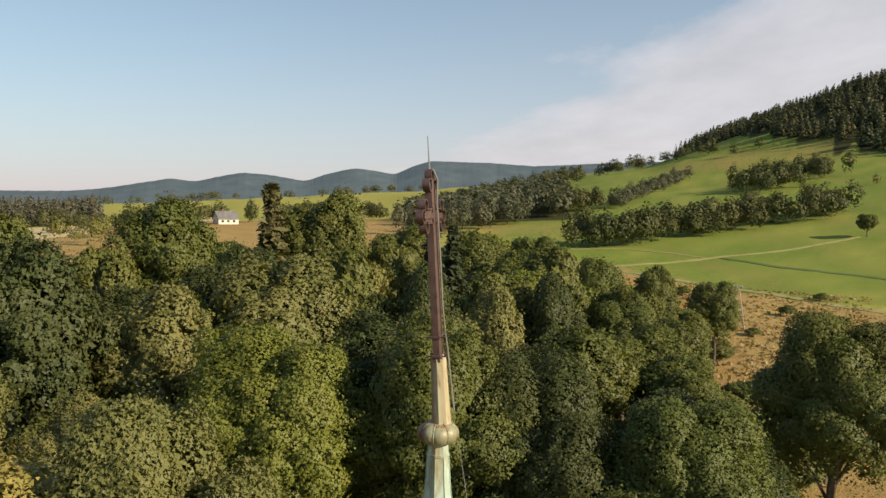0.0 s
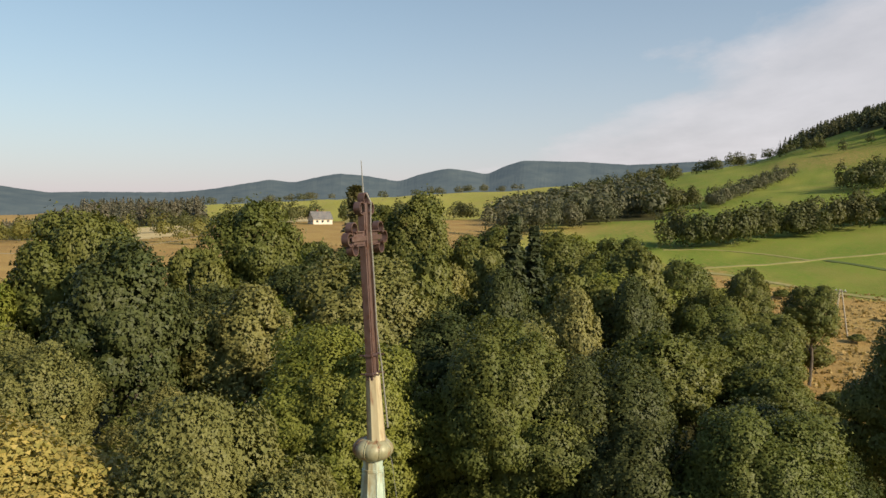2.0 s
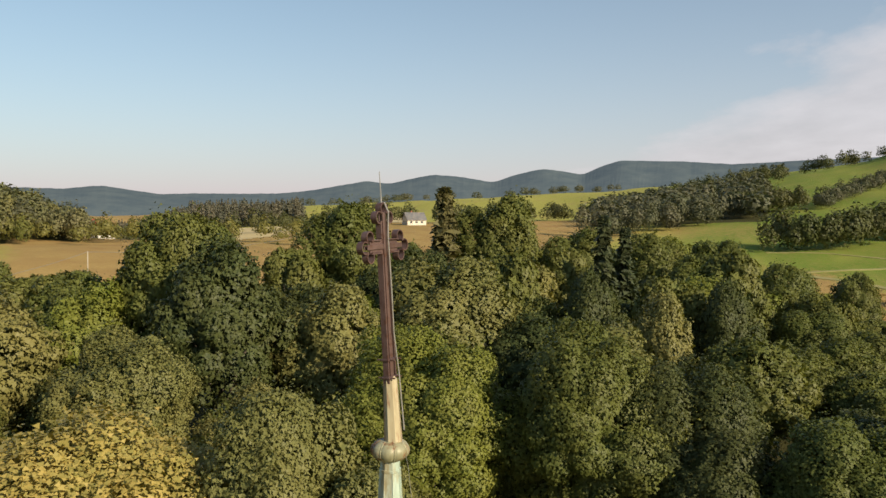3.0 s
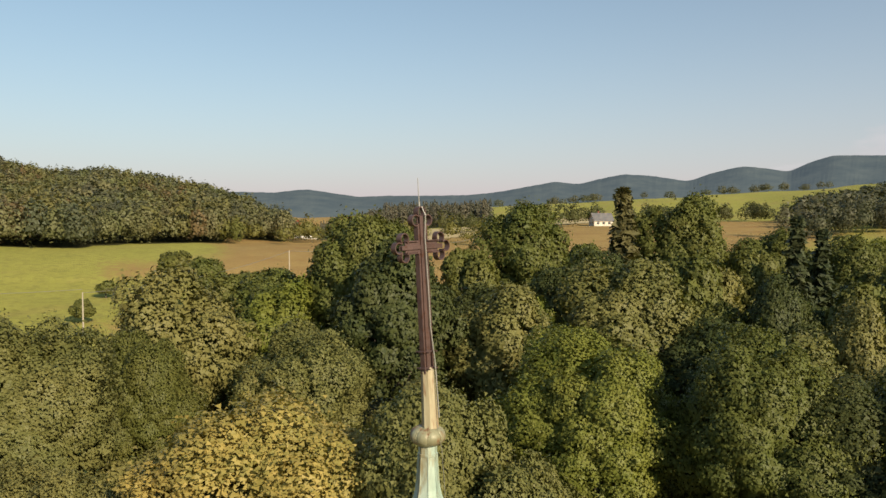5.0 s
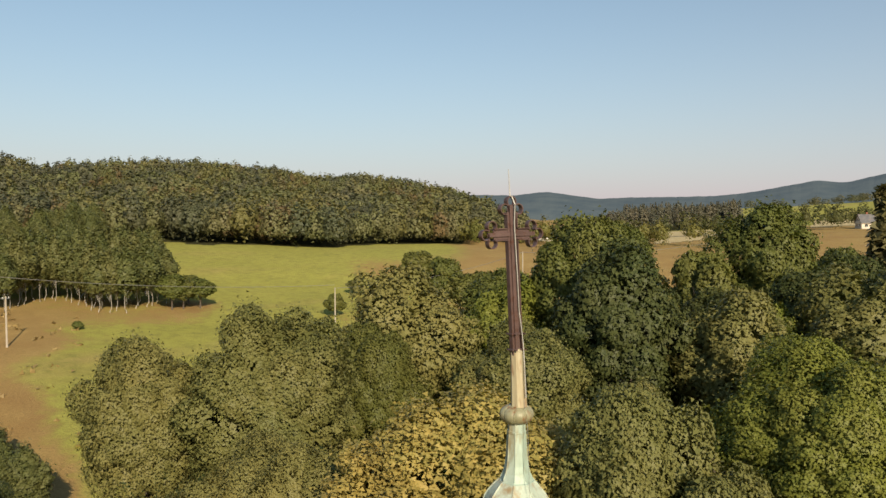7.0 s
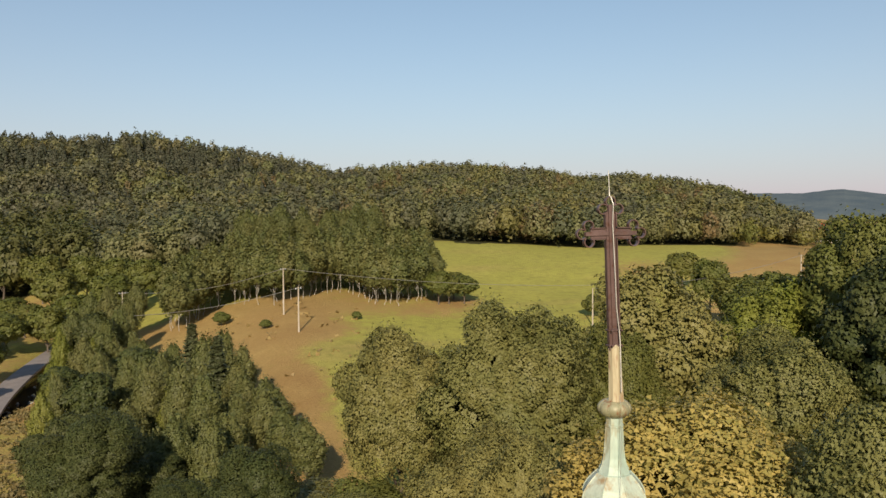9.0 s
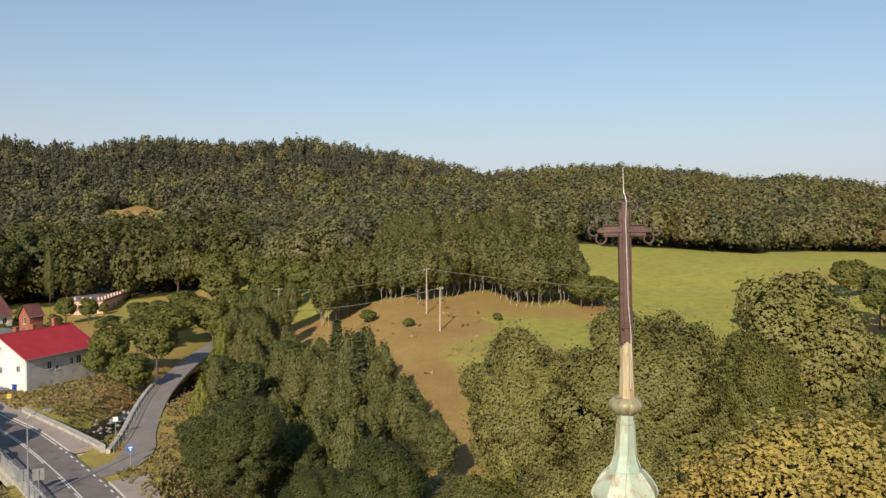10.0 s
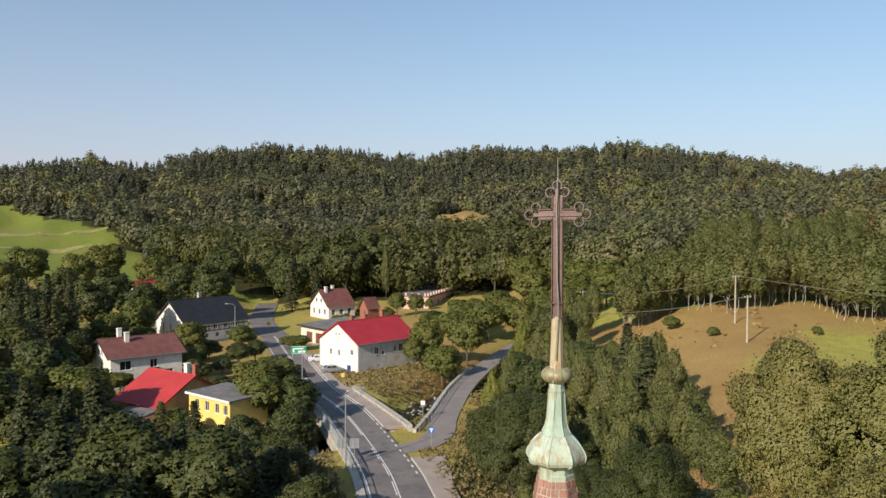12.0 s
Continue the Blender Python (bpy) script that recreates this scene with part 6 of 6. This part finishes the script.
def loose_trees():
    """Single trees and bushes on open ground, by bearing, range, height and width."""
    plan = []
    plan.append(("bush", [(45.2, 147, 4.4, 2.4), (46.9, 176, 3.8, 2.2), (20, 128, 1.6, 1.2), (27, 132, 1.4, 1), (52, 205, 2.2, 1.6), (17, 140, 2.6, 1.8), (113, 150, 2.5, 2), (118, 172, 2, 2), (121, 150, 1.6, 1.6), (123, 176, 2.4, 2), (116, 190, 2.2, 2), (110, 170, 3, 2.4), (106, 150, 3.5, 2.4), (125, 196, 2, 2), (127, 150, 2.6, 2)]))
    plan.append(("small", [(122, 72, 7, 3.4), (125, 66, 6.5, 3.2), (119.6, 82, 6, 3), (127, 74, 7, 3.4), (123.5, 58, 5, 3), (117.6, 90, 6, 3), (121, 96, 4, 2.6), (126, 92, 5, 3), (118.6, 120, 5, 3), (115.2, 134, 6, 3.2), (127.3, 300, 8, 3.6), (125.3, 380, 8, 4), (51.6, 186, 9, 4.2), (53.6, 155, 11.5, 4), (55.5, 142, 10.5, 4.4), (57.5, 128, 13, 4.6), (59, 150, 10, 4.2), (0.8, 112, 9, 3.8), (2.4, 124, 10, 4), (4, 136, 9, 4.2), (1.6, 142, 9.5, 3.8), (-1.6, 139, 8.5, 3.2)]))
    plan.append(("small", [(-2.6, 134, 6, 2), (5.6, 150, 9, 4), (3, 155, 8.5, 4), (-0.4, 128, 7.5, 3.4), (-19.3, 148, 8, 3.4), (-24.5, 158, 8.5, 3.6), (-11.5, 160, 3, 3.4), (-6, 205, 6, 2.4), (-3.6, 208, 7, 2.6), (-2.2, 206, 6.5, 2.4), (-13.6, 109, 7, 3.4), (-15, 105, 7.5, 3.6), (-14.6, 99, 6.5, 3.2), (-12.9, 116, 6, 3), (-14.8, 118, 5, 2.6), (0.5, 160, 7.5, 3.8), (1.6, 175, 7.5, 4.2), (3.2, 168, 8.5, 4.2), (4.6, 186, 7.5, 4.2), (2.4, 196, 6, 3.6), (5.8, 171, 11, 4.4), (6.6, 196, 12, 5)]))
    plan.append(("small", [(4, 206, 6, 3.8), (7.6, 180, 11, 4.6), (1, 204, 5, 3.2), (8.6, 205, 12, 5), (6, 222, 13, 5.4), (10.5, 190, 12, 5), (9.8, 168, 11, 4.4), (12.2, 178, 11, 4.6), (-20.6, 147, 6.5, 2.6), (-22.6, 131, 5.5, 2.4)]))
    plan.append(("spruce", [(15.6, 84, 11.5, 3), (14, 92, 12, 3.2)]))
    plan.append(("aspen", [(18.5, 70, 9, 3), (20, 66, 8, 3), (19.5, 74, 7.5, 2.8), (21.5, 62, 8, 3), (17.5, 78, 8.5, 3), (16.8, 80, 10, 2.6), (17.6, 87, 9.5, 2.6), (14.8, 88, 12, 3), (18.8, 77, 8, 2.4), (16.2, 92, 11, 2.8), (9.4, 143, 13, 3.4), (8.2, 149, 12, 3.2), (10.4, 136, 11, 3.2), (7, 141, 11, 3), (11.2, 148, 12, 3.2), (12.6, 76, 12.5, 3), (14.2, 72, 11.5, 3), (10.6, 80, 12, 3), (13.8, 62, 10.5, 2.8), (11.6, 67, 10, 2.8), (8.8, 74, 10, 2.8), (7.2, 84, 10.5, 2.8)]))
    plan.append(("aspen", [(9.6, 92, 11, 3), (12, 96, 9.5, 2.8), (8, 100, 10.5, 2.8), (7, 110, 11, 3), (8.6, 118, 11.5, 3.2), (6.4, 124, 11, 3), (9.8, 126, 11, 3), (-4.4, 232, 19, 2.2), (15.8, 66, 9, 2.6), (16.6, 74, 8, 2.6), (11, 108, 9, 2.8)]))
    for kind, rows in plan:
        for az, r, high, across in rows:
            x, y = at_bearing(az, r)
            across = across * 0.65 if kind == "aspen" else across
            if r < 160 and polyline_gap(np.array([x]), np.array([y]), PATH_MID)[0] < across * 0.7 + 1.6:
                continue
            stand(KINDS[kind], x, y, ground(x, y) + high, across, wood_rng)


loose_trees()


def village_wood():
    """Dark trees round the houses and along the stream."""
    plan = []
    plan.append(("small_dark", [(-16.05, 89.7, 6, 2.6), (-20, 62, 9, 4.4), (-26, 66, 10, 4.8), (-29, 78, 10, 4.6), (-24.5, 80, 8, 4), (-17.8, 72, 6.5, 3.6), (-14.2, 70, 5.5, 3.4), (-31, 92, 8, 4.2), (-15.6, 83, 3, 2.4), (-29.4, 112, 11, 4.6), (-31, 128, 12, 5), (-29, 150, 13, 5), (-30, 165, 13, 5.5), (-25.5, 178, 13, 5), (-27.5, 190, 14, 5.6), (-22.4, 186, 12, 5), (-24, 205, 13, 5.4), (-17.2, 212, 15, 6), (-14.2, 226, 16, 6.2), (-19.5, 222, 14, 5.8), (-11.5, 236, 17, 6.2), (-7.4, 244, 22, 8)]))
    plan.append(("small_dark", [(-9.4, 252, 20, 7), (-3.8, 252, 20, 6.6), (-1.6, 258, 19, 6.2), (-5.4, 256, 20, 7), (1, 250, 16, 6), (3.8, 240, 15, 5.6), (-12.6, 262, 18, 7), (-16.2, 255, 17, 6.6), (-33, 180, 14, 6), (-34, 150, 13, 6), (-35, 120, 12, 6), (-34, 95, 11, 5.5), (-33, 75, 10, 5), (-28.5, 58, 8, 4), (-12.4, 62, 4.5, 3)]))
    plan.append(("small", [(-27.5, 104, 8.5, 4), (-31.6, 104, 9, 4.2), (-25.4, 98, 3.2, 2.2), (-22.4, 172, 10, 3.8), (-20.6, 192, 12, 4.6), (-13, 210, 12, 4.4), (-26, 230, 14, 5), (-21, 240, 14, 5.5), (-24, 262, 14, 6), (-29, 240, 14, 6), (-30.5, 215, 13, 5)]))
    plan.append(("spruce", [(-24, 72, 8, 2.8), (-21.8, 68, 8.5, 2.6), (-14, 66.5, 6.5, 2), (-27, 86, 11, 3), (-30.2, 70, 11, 3), (-22.6, 84, 5.5, 2), (-18.9, 82, 5.5, 2), (-28.6, 92, 8, 2.4), (-31.5, 84, 11, 3), (-20.3, 77, 6.5, 2.2), (-16.6, 64, 6, 2.2), (-11.4, 228, 15, 3.2), (-9.6, 224, 13, 2.8)]))
    plan.append(("pale_spruce", [(-22.2, 94, 5, 2), (-28.2, 144, 13, 3.2), (-27.2, 150, 14, 3.4), (-13.2, 64.5, 5, 1.8)]))
    for kind, rows in plan:
        for az, r, high, across in rows:
            x, y = at_bearing(az, r)
            if polyline_gap(np.array([x]), np.array([y]), ROAD_MID)[0] < 5.0 or any(point_in_plan(x, y, plan) for plan in PLANS):
                continue
            stand(KINDS[kind], x, y, ground(x, y) + high, across, wood_rng)


village_wood()


def shade_and_garden_trees():
    """Unseen trees added west of the church to shade the stream and the gardens."""
    # out of view, added only for their cast shade
    for k in range(18):
        x, y = wood_rng.uniform(-62, -34), wood_rng.uniform(12, 46)
        if math.atan2(-x, y + 9) < radians(36):
            continue
        stand(KINDS[wood_rng.choice(["green_deep", "dark_deep"])], x, y, wood_rng.uniform(11, 15), wood_rng.uniform(3.6, 4.6), wood_rng)
    # garden trees and a dark belt of spruces behind the white house
    done = []
    for k in range(400):
        az, r = wood_rng.uniform(-31, -12.5), wood_rng.uniform(88, 168)
        x, y = at_bearing(az, r)
        if polyline_gap(np.array([x]), np.array([y]), ROAD_MID)[0] < 6.5 or any(math.hypot(x - a, y - b) < 5.2 for a, b in done) or len(done) > 52:
            continue
        if any(point_in_plan(x, y, plan) for plan in PLANS) or (-20.5 < az < -16.5 and r < 104):
            continue
        done.append((x, y))
        if az < -26.5 and r > 125:
            kind, high, across = wood_rng.choice([("spruce", 13, 2.6), ("spruce", 15, 2.8), ("small_dark", 10, 3.6)])
        else:
            kind, high, across = wood_rng.choice([("small_dark", 4.0, 2.4), ("small", 3.4, 2.2), ("small", 5.0, 2.6), ("small_dark", 2.6, 2.0)])
        stand(KINDS[kind], x, y, ground(x, y) + high * wood_rng.uniform(0.85, 1.1), across, wood_rng)
    for k in range(26):
        x, y = at_bearing(wood_rng.uniform(-9.5, -0.5), wood_rng.uniform(158, 222))
        if polyline_gap(np.array([x]), np.array([y]), ROAD_MID)[0] < 6 or any(point_in_plan(x, y, plan) for plan in PLANS):
            continue
        stand(KINDS[wood_rng.choice(["bush", "small_dark", "bush"])], x, y, ground(x, y) + wood_rng.uniform(1.6, 3.2), wood_rng.uniform(1.4, 2.2), wood_rng)
    for az, r, high, across, kind in ((-13.3, 86, 5.4, 2.8, "small_dark"), (-14.1, 89, 5.2, 2.7, "small_dark"), (-14.8, 84, 4.6, 2.6, "small_dark"), (-16.4, 83, 4.4, 2.4, "spruce"), (-18.2, 84, 5.0, 2.0, "spruce"), (-12.6, 92, 7.5, 3.2, "small_dark"), (-11.9, 98, 7.0, 3.0, "small_dark"), (-20, 88, 6.5, 2.2, "spruce"), (-21.6, 84, 7, 2.3, "spruce")):
        x, y = at_bearing(az, r)
        stand(KINDS[kind], x, y, ground(x, y) + high, across, wood_rng)


shade_and_garden_trees()
for first in KINDS.values():
    for ob in (*first.children_recursive, first):
        bpy.data.objects.remove(ob)


# ---- far woods, hedges, grass: uncounted ----
def far_shapes(seed, cards, kind):
    """Leaf places, directions and sizes of one far tree, 1 m high and 1 m across."""
    g = np.random.RandomState(seed)
    if kind == "spruce":
        f = g.uniform(0, 1, cards) ** 1.25
        a = g.uniform(0, 6.283, cards)
        r = 0.5 * (1 - f) ** 0.7 * g.uniform(0.5, 1.0, cards)
        p = np.stack([np.cos(a) * r, np.sin(a) * r, 0.06 + 0.92 * f], -1)
        n = np.stack([np.cos(a), np.sin(a), 0.9 + 0 * a], -1) + g.normal(size=(cards, 3)) * 0.35
        s = (0.5 + 0.9 * (1 - f)) * 1.75 / math.sqrt(cards)
    else:
        d = g.normal(size=(cards, 3))
        d[:, 2] = np.abs(d[:, 2]) * 1.2 - 0.75
        d /= np.linalg.norm(d, axis=1, keepdims=True)
        lump = 1 + 0.22 * np.sin(d[:, 0] * 5 + seed) * np.sin(d[:, 1] * 5 + seed * 2) + 0.18 * np.sin(d[:, 2] * 7 + seed)
        p = d * np.array([0.46, 0.46, 0.46]) * np.where(d[:, 2:] > 0, np.array([[1, 1, 1.0]]) * (1 - 0.25 * d[:, 2:] ** 2) + np.array([[0, 0, 0.25]]), 1.0) * (lump * g.uniform(0.8, 1.05, cards))[:, None] + np.array([0, 0, 0.56])
        n = d + g.normal(size=(cards, 3)) * 0.25 + np.array([0, 0, 0.15])
        s = g.uniform(0.7, 1.4, cards) * 1.65 / math.sqrt(cards)
    return p, n, s


def far_wood(name, spots, mat, label, cards=46, kind="broad", high=(10, 15), wide=(5, 7), seed=1):
    """One object of many far trees at the given spots."""
    if not len(spots):
        return
    g = np.random.RandomState(seed)
    shapes = [far_shapes(seed * 10 + k, cards, kind) for k in range(6)]
    vs, lean, ds = [], [], []
    for x, y in spots:
        p, n, s = shapes[g.randint(6)]
        h, w = g.uniform(*high), g.uniform(*wide)
        a = g.uniform(0, 6.283)
        ca, sa = math.cos(a), math.sin(a)
        rot = np.array([[ca, sa, 0], [-sa, ca, 0], [0, 0, 1]])
        q = (p * np.array([w, w, h])) @ rot + np.array([x, y, ground(x, y)])
        way = n @ rot
        vs.append(cards_of(g, q, way, s * (w + h) * 0.5))
        lean.append(min(1.0, max(0.0, 0.45 + 0.6 * float(wave(np.array([x]), np.array([y]), 75, 51)[0]) + g.uniform(-0.22, 0.22))))
        ds.append(way)
    v = np.concatenate(vs)
    me = mesh(name, v, np.arange(len(v)).reshape(-1, 3), mat)
    round_off(me, np.concatenate(ds), 0.12)
    # each tree leans its own way in colour
    me.attributes.new("lean", "FLOAT", "POINT").data.foreach_set("value", np.repeat(lean, cards * 3))
    tagged(new(name, me), label, "trees", kind="stuff")


def wooded_hills():
    g = np.random.RandomState(77)
    az = g.uniform(-42, 66, 26000)
    r = np.sqrt(g.uniform(225 ** 2, 690 ** 2, 26000))
    x, y = r * np.sin(np.radians(az)), r * np.cos(np.radians(az))
    ok = (woodland(x, y) > 0.5) & (clearings(x, y) < 0.5)
    x, y, r, az = x[ok], y[ok], r[ok], az[ok]
    # thin out to a tree every few metres
    cell = {}
    pick = []
    for k in range(len(x)):
        c = 4.2 + r[k] * 0.003
        key = (int(x[k] // c), int(y[k] // c))
        if key not in cell:
            cell[key] = 1
            pick.append(k)
    x, y, r, az = x[pick], y[pick], r[pick], az[pick]
    mix = 1.3 * wave(x, y, 130, 41) + g.uniform(-0.3, 0.3, len(x)) + np.interp(r, [300, 520, 640], [-0.5, 0.1, 0.75]) + np.interp(az, [-40, -5, 20, 40, 66], [0.35, 0.25, 0.05, -0.25, -0.35])
    tint = np.interp(az, [-30, 10, 30, 60], [-0.5, -0.35, 0.1, 0.3]) + wave(x, y, 60, 42) + g.uniform(-0.35, 0.35, len(x))
    pts = np.stack([x, y], -1)
    con = mix > np.interp(az, [-40, 20, 34, 45], [0.12, 0.25, 0.8, 1.0])
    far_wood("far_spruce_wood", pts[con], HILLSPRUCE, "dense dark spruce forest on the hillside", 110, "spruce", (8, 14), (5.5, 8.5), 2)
    rest = ~con
    # shade on the northern slope and behind the village is put into darker leaves
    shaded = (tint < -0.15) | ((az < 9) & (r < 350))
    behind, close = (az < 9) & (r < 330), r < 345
    far_wood("far_mixed_wood", pts[rest & behind], DARK, "tall dark trees behind the village, shade put into their leaves", 420, "broad", (12, 18), (7.5, 10.5), 22)
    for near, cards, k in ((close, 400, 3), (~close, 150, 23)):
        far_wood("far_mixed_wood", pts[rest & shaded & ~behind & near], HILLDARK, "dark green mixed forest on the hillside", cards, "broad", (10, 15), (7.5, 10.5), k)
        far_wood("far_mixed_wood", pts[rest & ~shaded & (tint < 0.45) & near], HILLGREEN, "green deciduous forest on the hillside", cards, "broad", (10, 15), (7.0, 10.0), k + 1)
    far_wood("far_birch_wood", pts[rest & ~shaded & (tint >= 0.45) & (tint < 0.85)], BIRCH, "light birch trees in the hillside forest", 260, "broad", (11, 15), (6.2, 8.6), 5)
    far_wood("far_russet_wood", pts[rest & ~shaded & (tint >= 0.85)], RUSSET, "reddish-brown trees in the hillside forest", 260, "broad", (10, 14), (5.5, 8), 6)


wooded_hills()


def eastern_country():
    """Hedges, shelter belts and the forested hill over the great field."""
    g = np.random.RandomState(88)

    def belt(rows, step, spread):
        out = []
        for (a0, r0), (a1, r1) in zip(rows, rows[1:]):
            p, q = np.array(at_bearing(a0, r0)), np.array(at_bearing(a1, r1))
            for k in range(max(1, int(np.linalg.norm(q - p) / step))):
                out.append(p + (q - p) * g.uniform() + g.normal(size=2) * spread)
        return np.array(out)
    far_wood("hedge", belt([(108.5, 266), (110, 270), (113, 284), (116, 303), (119, 325), (122, 344), (126.5, 362)], 1.3, 4.5), DARK, "dark belt of trees along the great field", 360, "broad", (7.5, 13), (6, 9), 7)
    far_wood("hedge", belt([(119.6, 470), (122, 520), (125, 560)], 2.2, 8), DARK, "dark wood on the slope above the field", 340, "broad", (10, 16), (7, 11), 8)
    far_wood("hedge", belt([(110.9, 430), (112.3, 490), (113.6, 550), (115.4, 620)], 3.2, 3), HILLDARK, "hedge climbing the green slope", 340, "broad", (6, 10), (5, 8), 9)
    far_wood("hedge", belt([(106, 400), (108, 425), (110.2, 445)], 1.6, 8), DARK, "clump of trees beside the meadow", 340, "broad", (8, 13), (6, 9), 10)
    far_wood("hedge", belt([(101, 640), (104, 700), (107, 760), (109.5, 790), (112.5, 800)], 3, 12), DARK, "line of trees on the skyline", 340, "broad", (9, 15), (7, 11), 11)
    far_wood("hedge", belt([(113, 790), (116, 760), (119, 730)], 6, 10), DARK, "single trees on the skyline", 340, "broad", (8, 14), (6, 10), 12)
    far_wood("hedge", belt([(114.5, 480), (117, 470), (124, 500), (128, 470)], 26, 12), GREEN, "single trees on the green slope", 340, "broad", (5, 9), (4, 7), 13)
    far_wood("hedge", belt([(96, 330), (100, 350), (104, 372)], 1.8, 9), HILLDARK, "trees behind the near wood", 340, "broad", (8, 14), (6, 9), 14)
    n = 13000
    az, r = g.uniform(60, 140, n), np.sqrt(g.uniform(380 ** 2, 1350 ** 2, n))
    x, y = r * np.sin(np.radians(az)), r * np.cos(np.radians(az))
    ok = woodland(x, y) > 0.5
    pts, az = np.stack([x, y], -1)[ok], az[ok]
    east = az > 108
    far_wood("far_spruce_wood", pts[east], SPRUCE, "spruce forest on the steep eastern hill", 90, "spruce", (12, 19), (6, 8.5), 15)
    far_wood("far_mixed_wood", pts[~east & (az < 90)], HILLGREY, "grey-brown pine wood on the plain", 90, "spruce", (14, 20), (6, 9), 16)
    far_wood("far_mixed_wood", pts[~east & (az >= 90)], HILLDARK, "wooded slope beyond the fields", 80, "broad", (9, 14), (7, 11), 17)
    far_wood("hedge", belt([(67, 300), (70, 330), (74, 345)], 4, 14), GREEN, "trees and bushes among the stubble fields", 340, "broad", (5, 10), (5, 8), 18)
    far_wood("hedge", belt([(72, 400), (76, 420), (88, 480), (97, 520)], 3.4, 16), DARK, "tree line across the plain", 340, "broad", (7, 13), (6, 10), 19)
    far_wood("hedge", belt([(57.0, 300), (60, 350), (63, 410), (66, 470)], 3.0, 16), GREEN, "trees along the valley floor", 340, "broad", (6, 11), (5, 9), 20)
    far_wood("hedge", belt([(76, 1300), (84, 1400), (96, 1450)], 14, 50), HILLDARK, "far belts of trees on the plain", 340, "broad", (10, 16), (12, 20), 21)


eastern_country()


def rough_grass():
    """Tufts of tall grass on the banks by the road and the stream."""
    g = np.random.RandomState(99)
    p = []
    for _ in range(5200):
        x, y = g.uniform(-34, 8), g.uniform(62, 140)
        gap = polyline_gap(np.array([x]), np.array([y]), ROAD_MID)[0]
        if gap < 5.2 or (gap < 7.4 and x > -16 and y > 88) or polyline_gap(np.array([x]), np.array([y]), PATH_MID)[0] < 2.4 or polyline_gap(np.array([x]), np.array([y]), STREAM)[0] < 2.6:
            continue
        z = ground(x, y)
        for _ in range(4):
            p.append((x + g.normal() * 0.3, y + g.normal() * 0.3, z + g.uniform(0.05, 0.45)))
    p = np.array(p)
    v, f = leaves(g, p, g.normal(size=p.shape) + np.array([0, 0, 0.4]), g.uniform(0.3, 0.9, len(p)), 0.4)
    tagged(new("rough_grass", mesh("rough_grass", v, f, GRASSY)), "tall dry and green grass on the banks", "grass", kind="stuff")


rough_grass()


def tussocks():
    """Clumps of dead and green grass over the dry slopes."""
    g = np.random.RandomState(101)
    p = []
    for a0, a1, r0, r1, n in ((112, 128, 62, 205, 1700), (12, 27, 75, 145, 70)):
        for _ in range(n):
            x, y = at_bearing(g.uniform(a0, a1), math.sqrt(g.uniform(r0 ** 2, r1 ** 2)))
            if woodland(np.array([x]), np.array([y]))[0] > 0.5:
                continue
            z, s = ground(x, y), g.uniform(0.2, 0.7)
            for _ in range(4):
                p.append((x + g.normal() * s, y + g.normal() * s, z + g.uniform(0.0, 0.5) * s))
    p = np.array(p)
    v = cards_of(g, p, g.normal(size=p.shape) + np.array([0, 0, 0.5]), g.uniform(0.3, 0.9, len(p)))
    tagged(new("tussock_grass", mesh("tussock_grass", v, np.arange(len(v)).reshape(-1, 3), TUSSOCK)), "dry tussocks of grass on the slopes", "grass", kind="stuff")


tussocks()
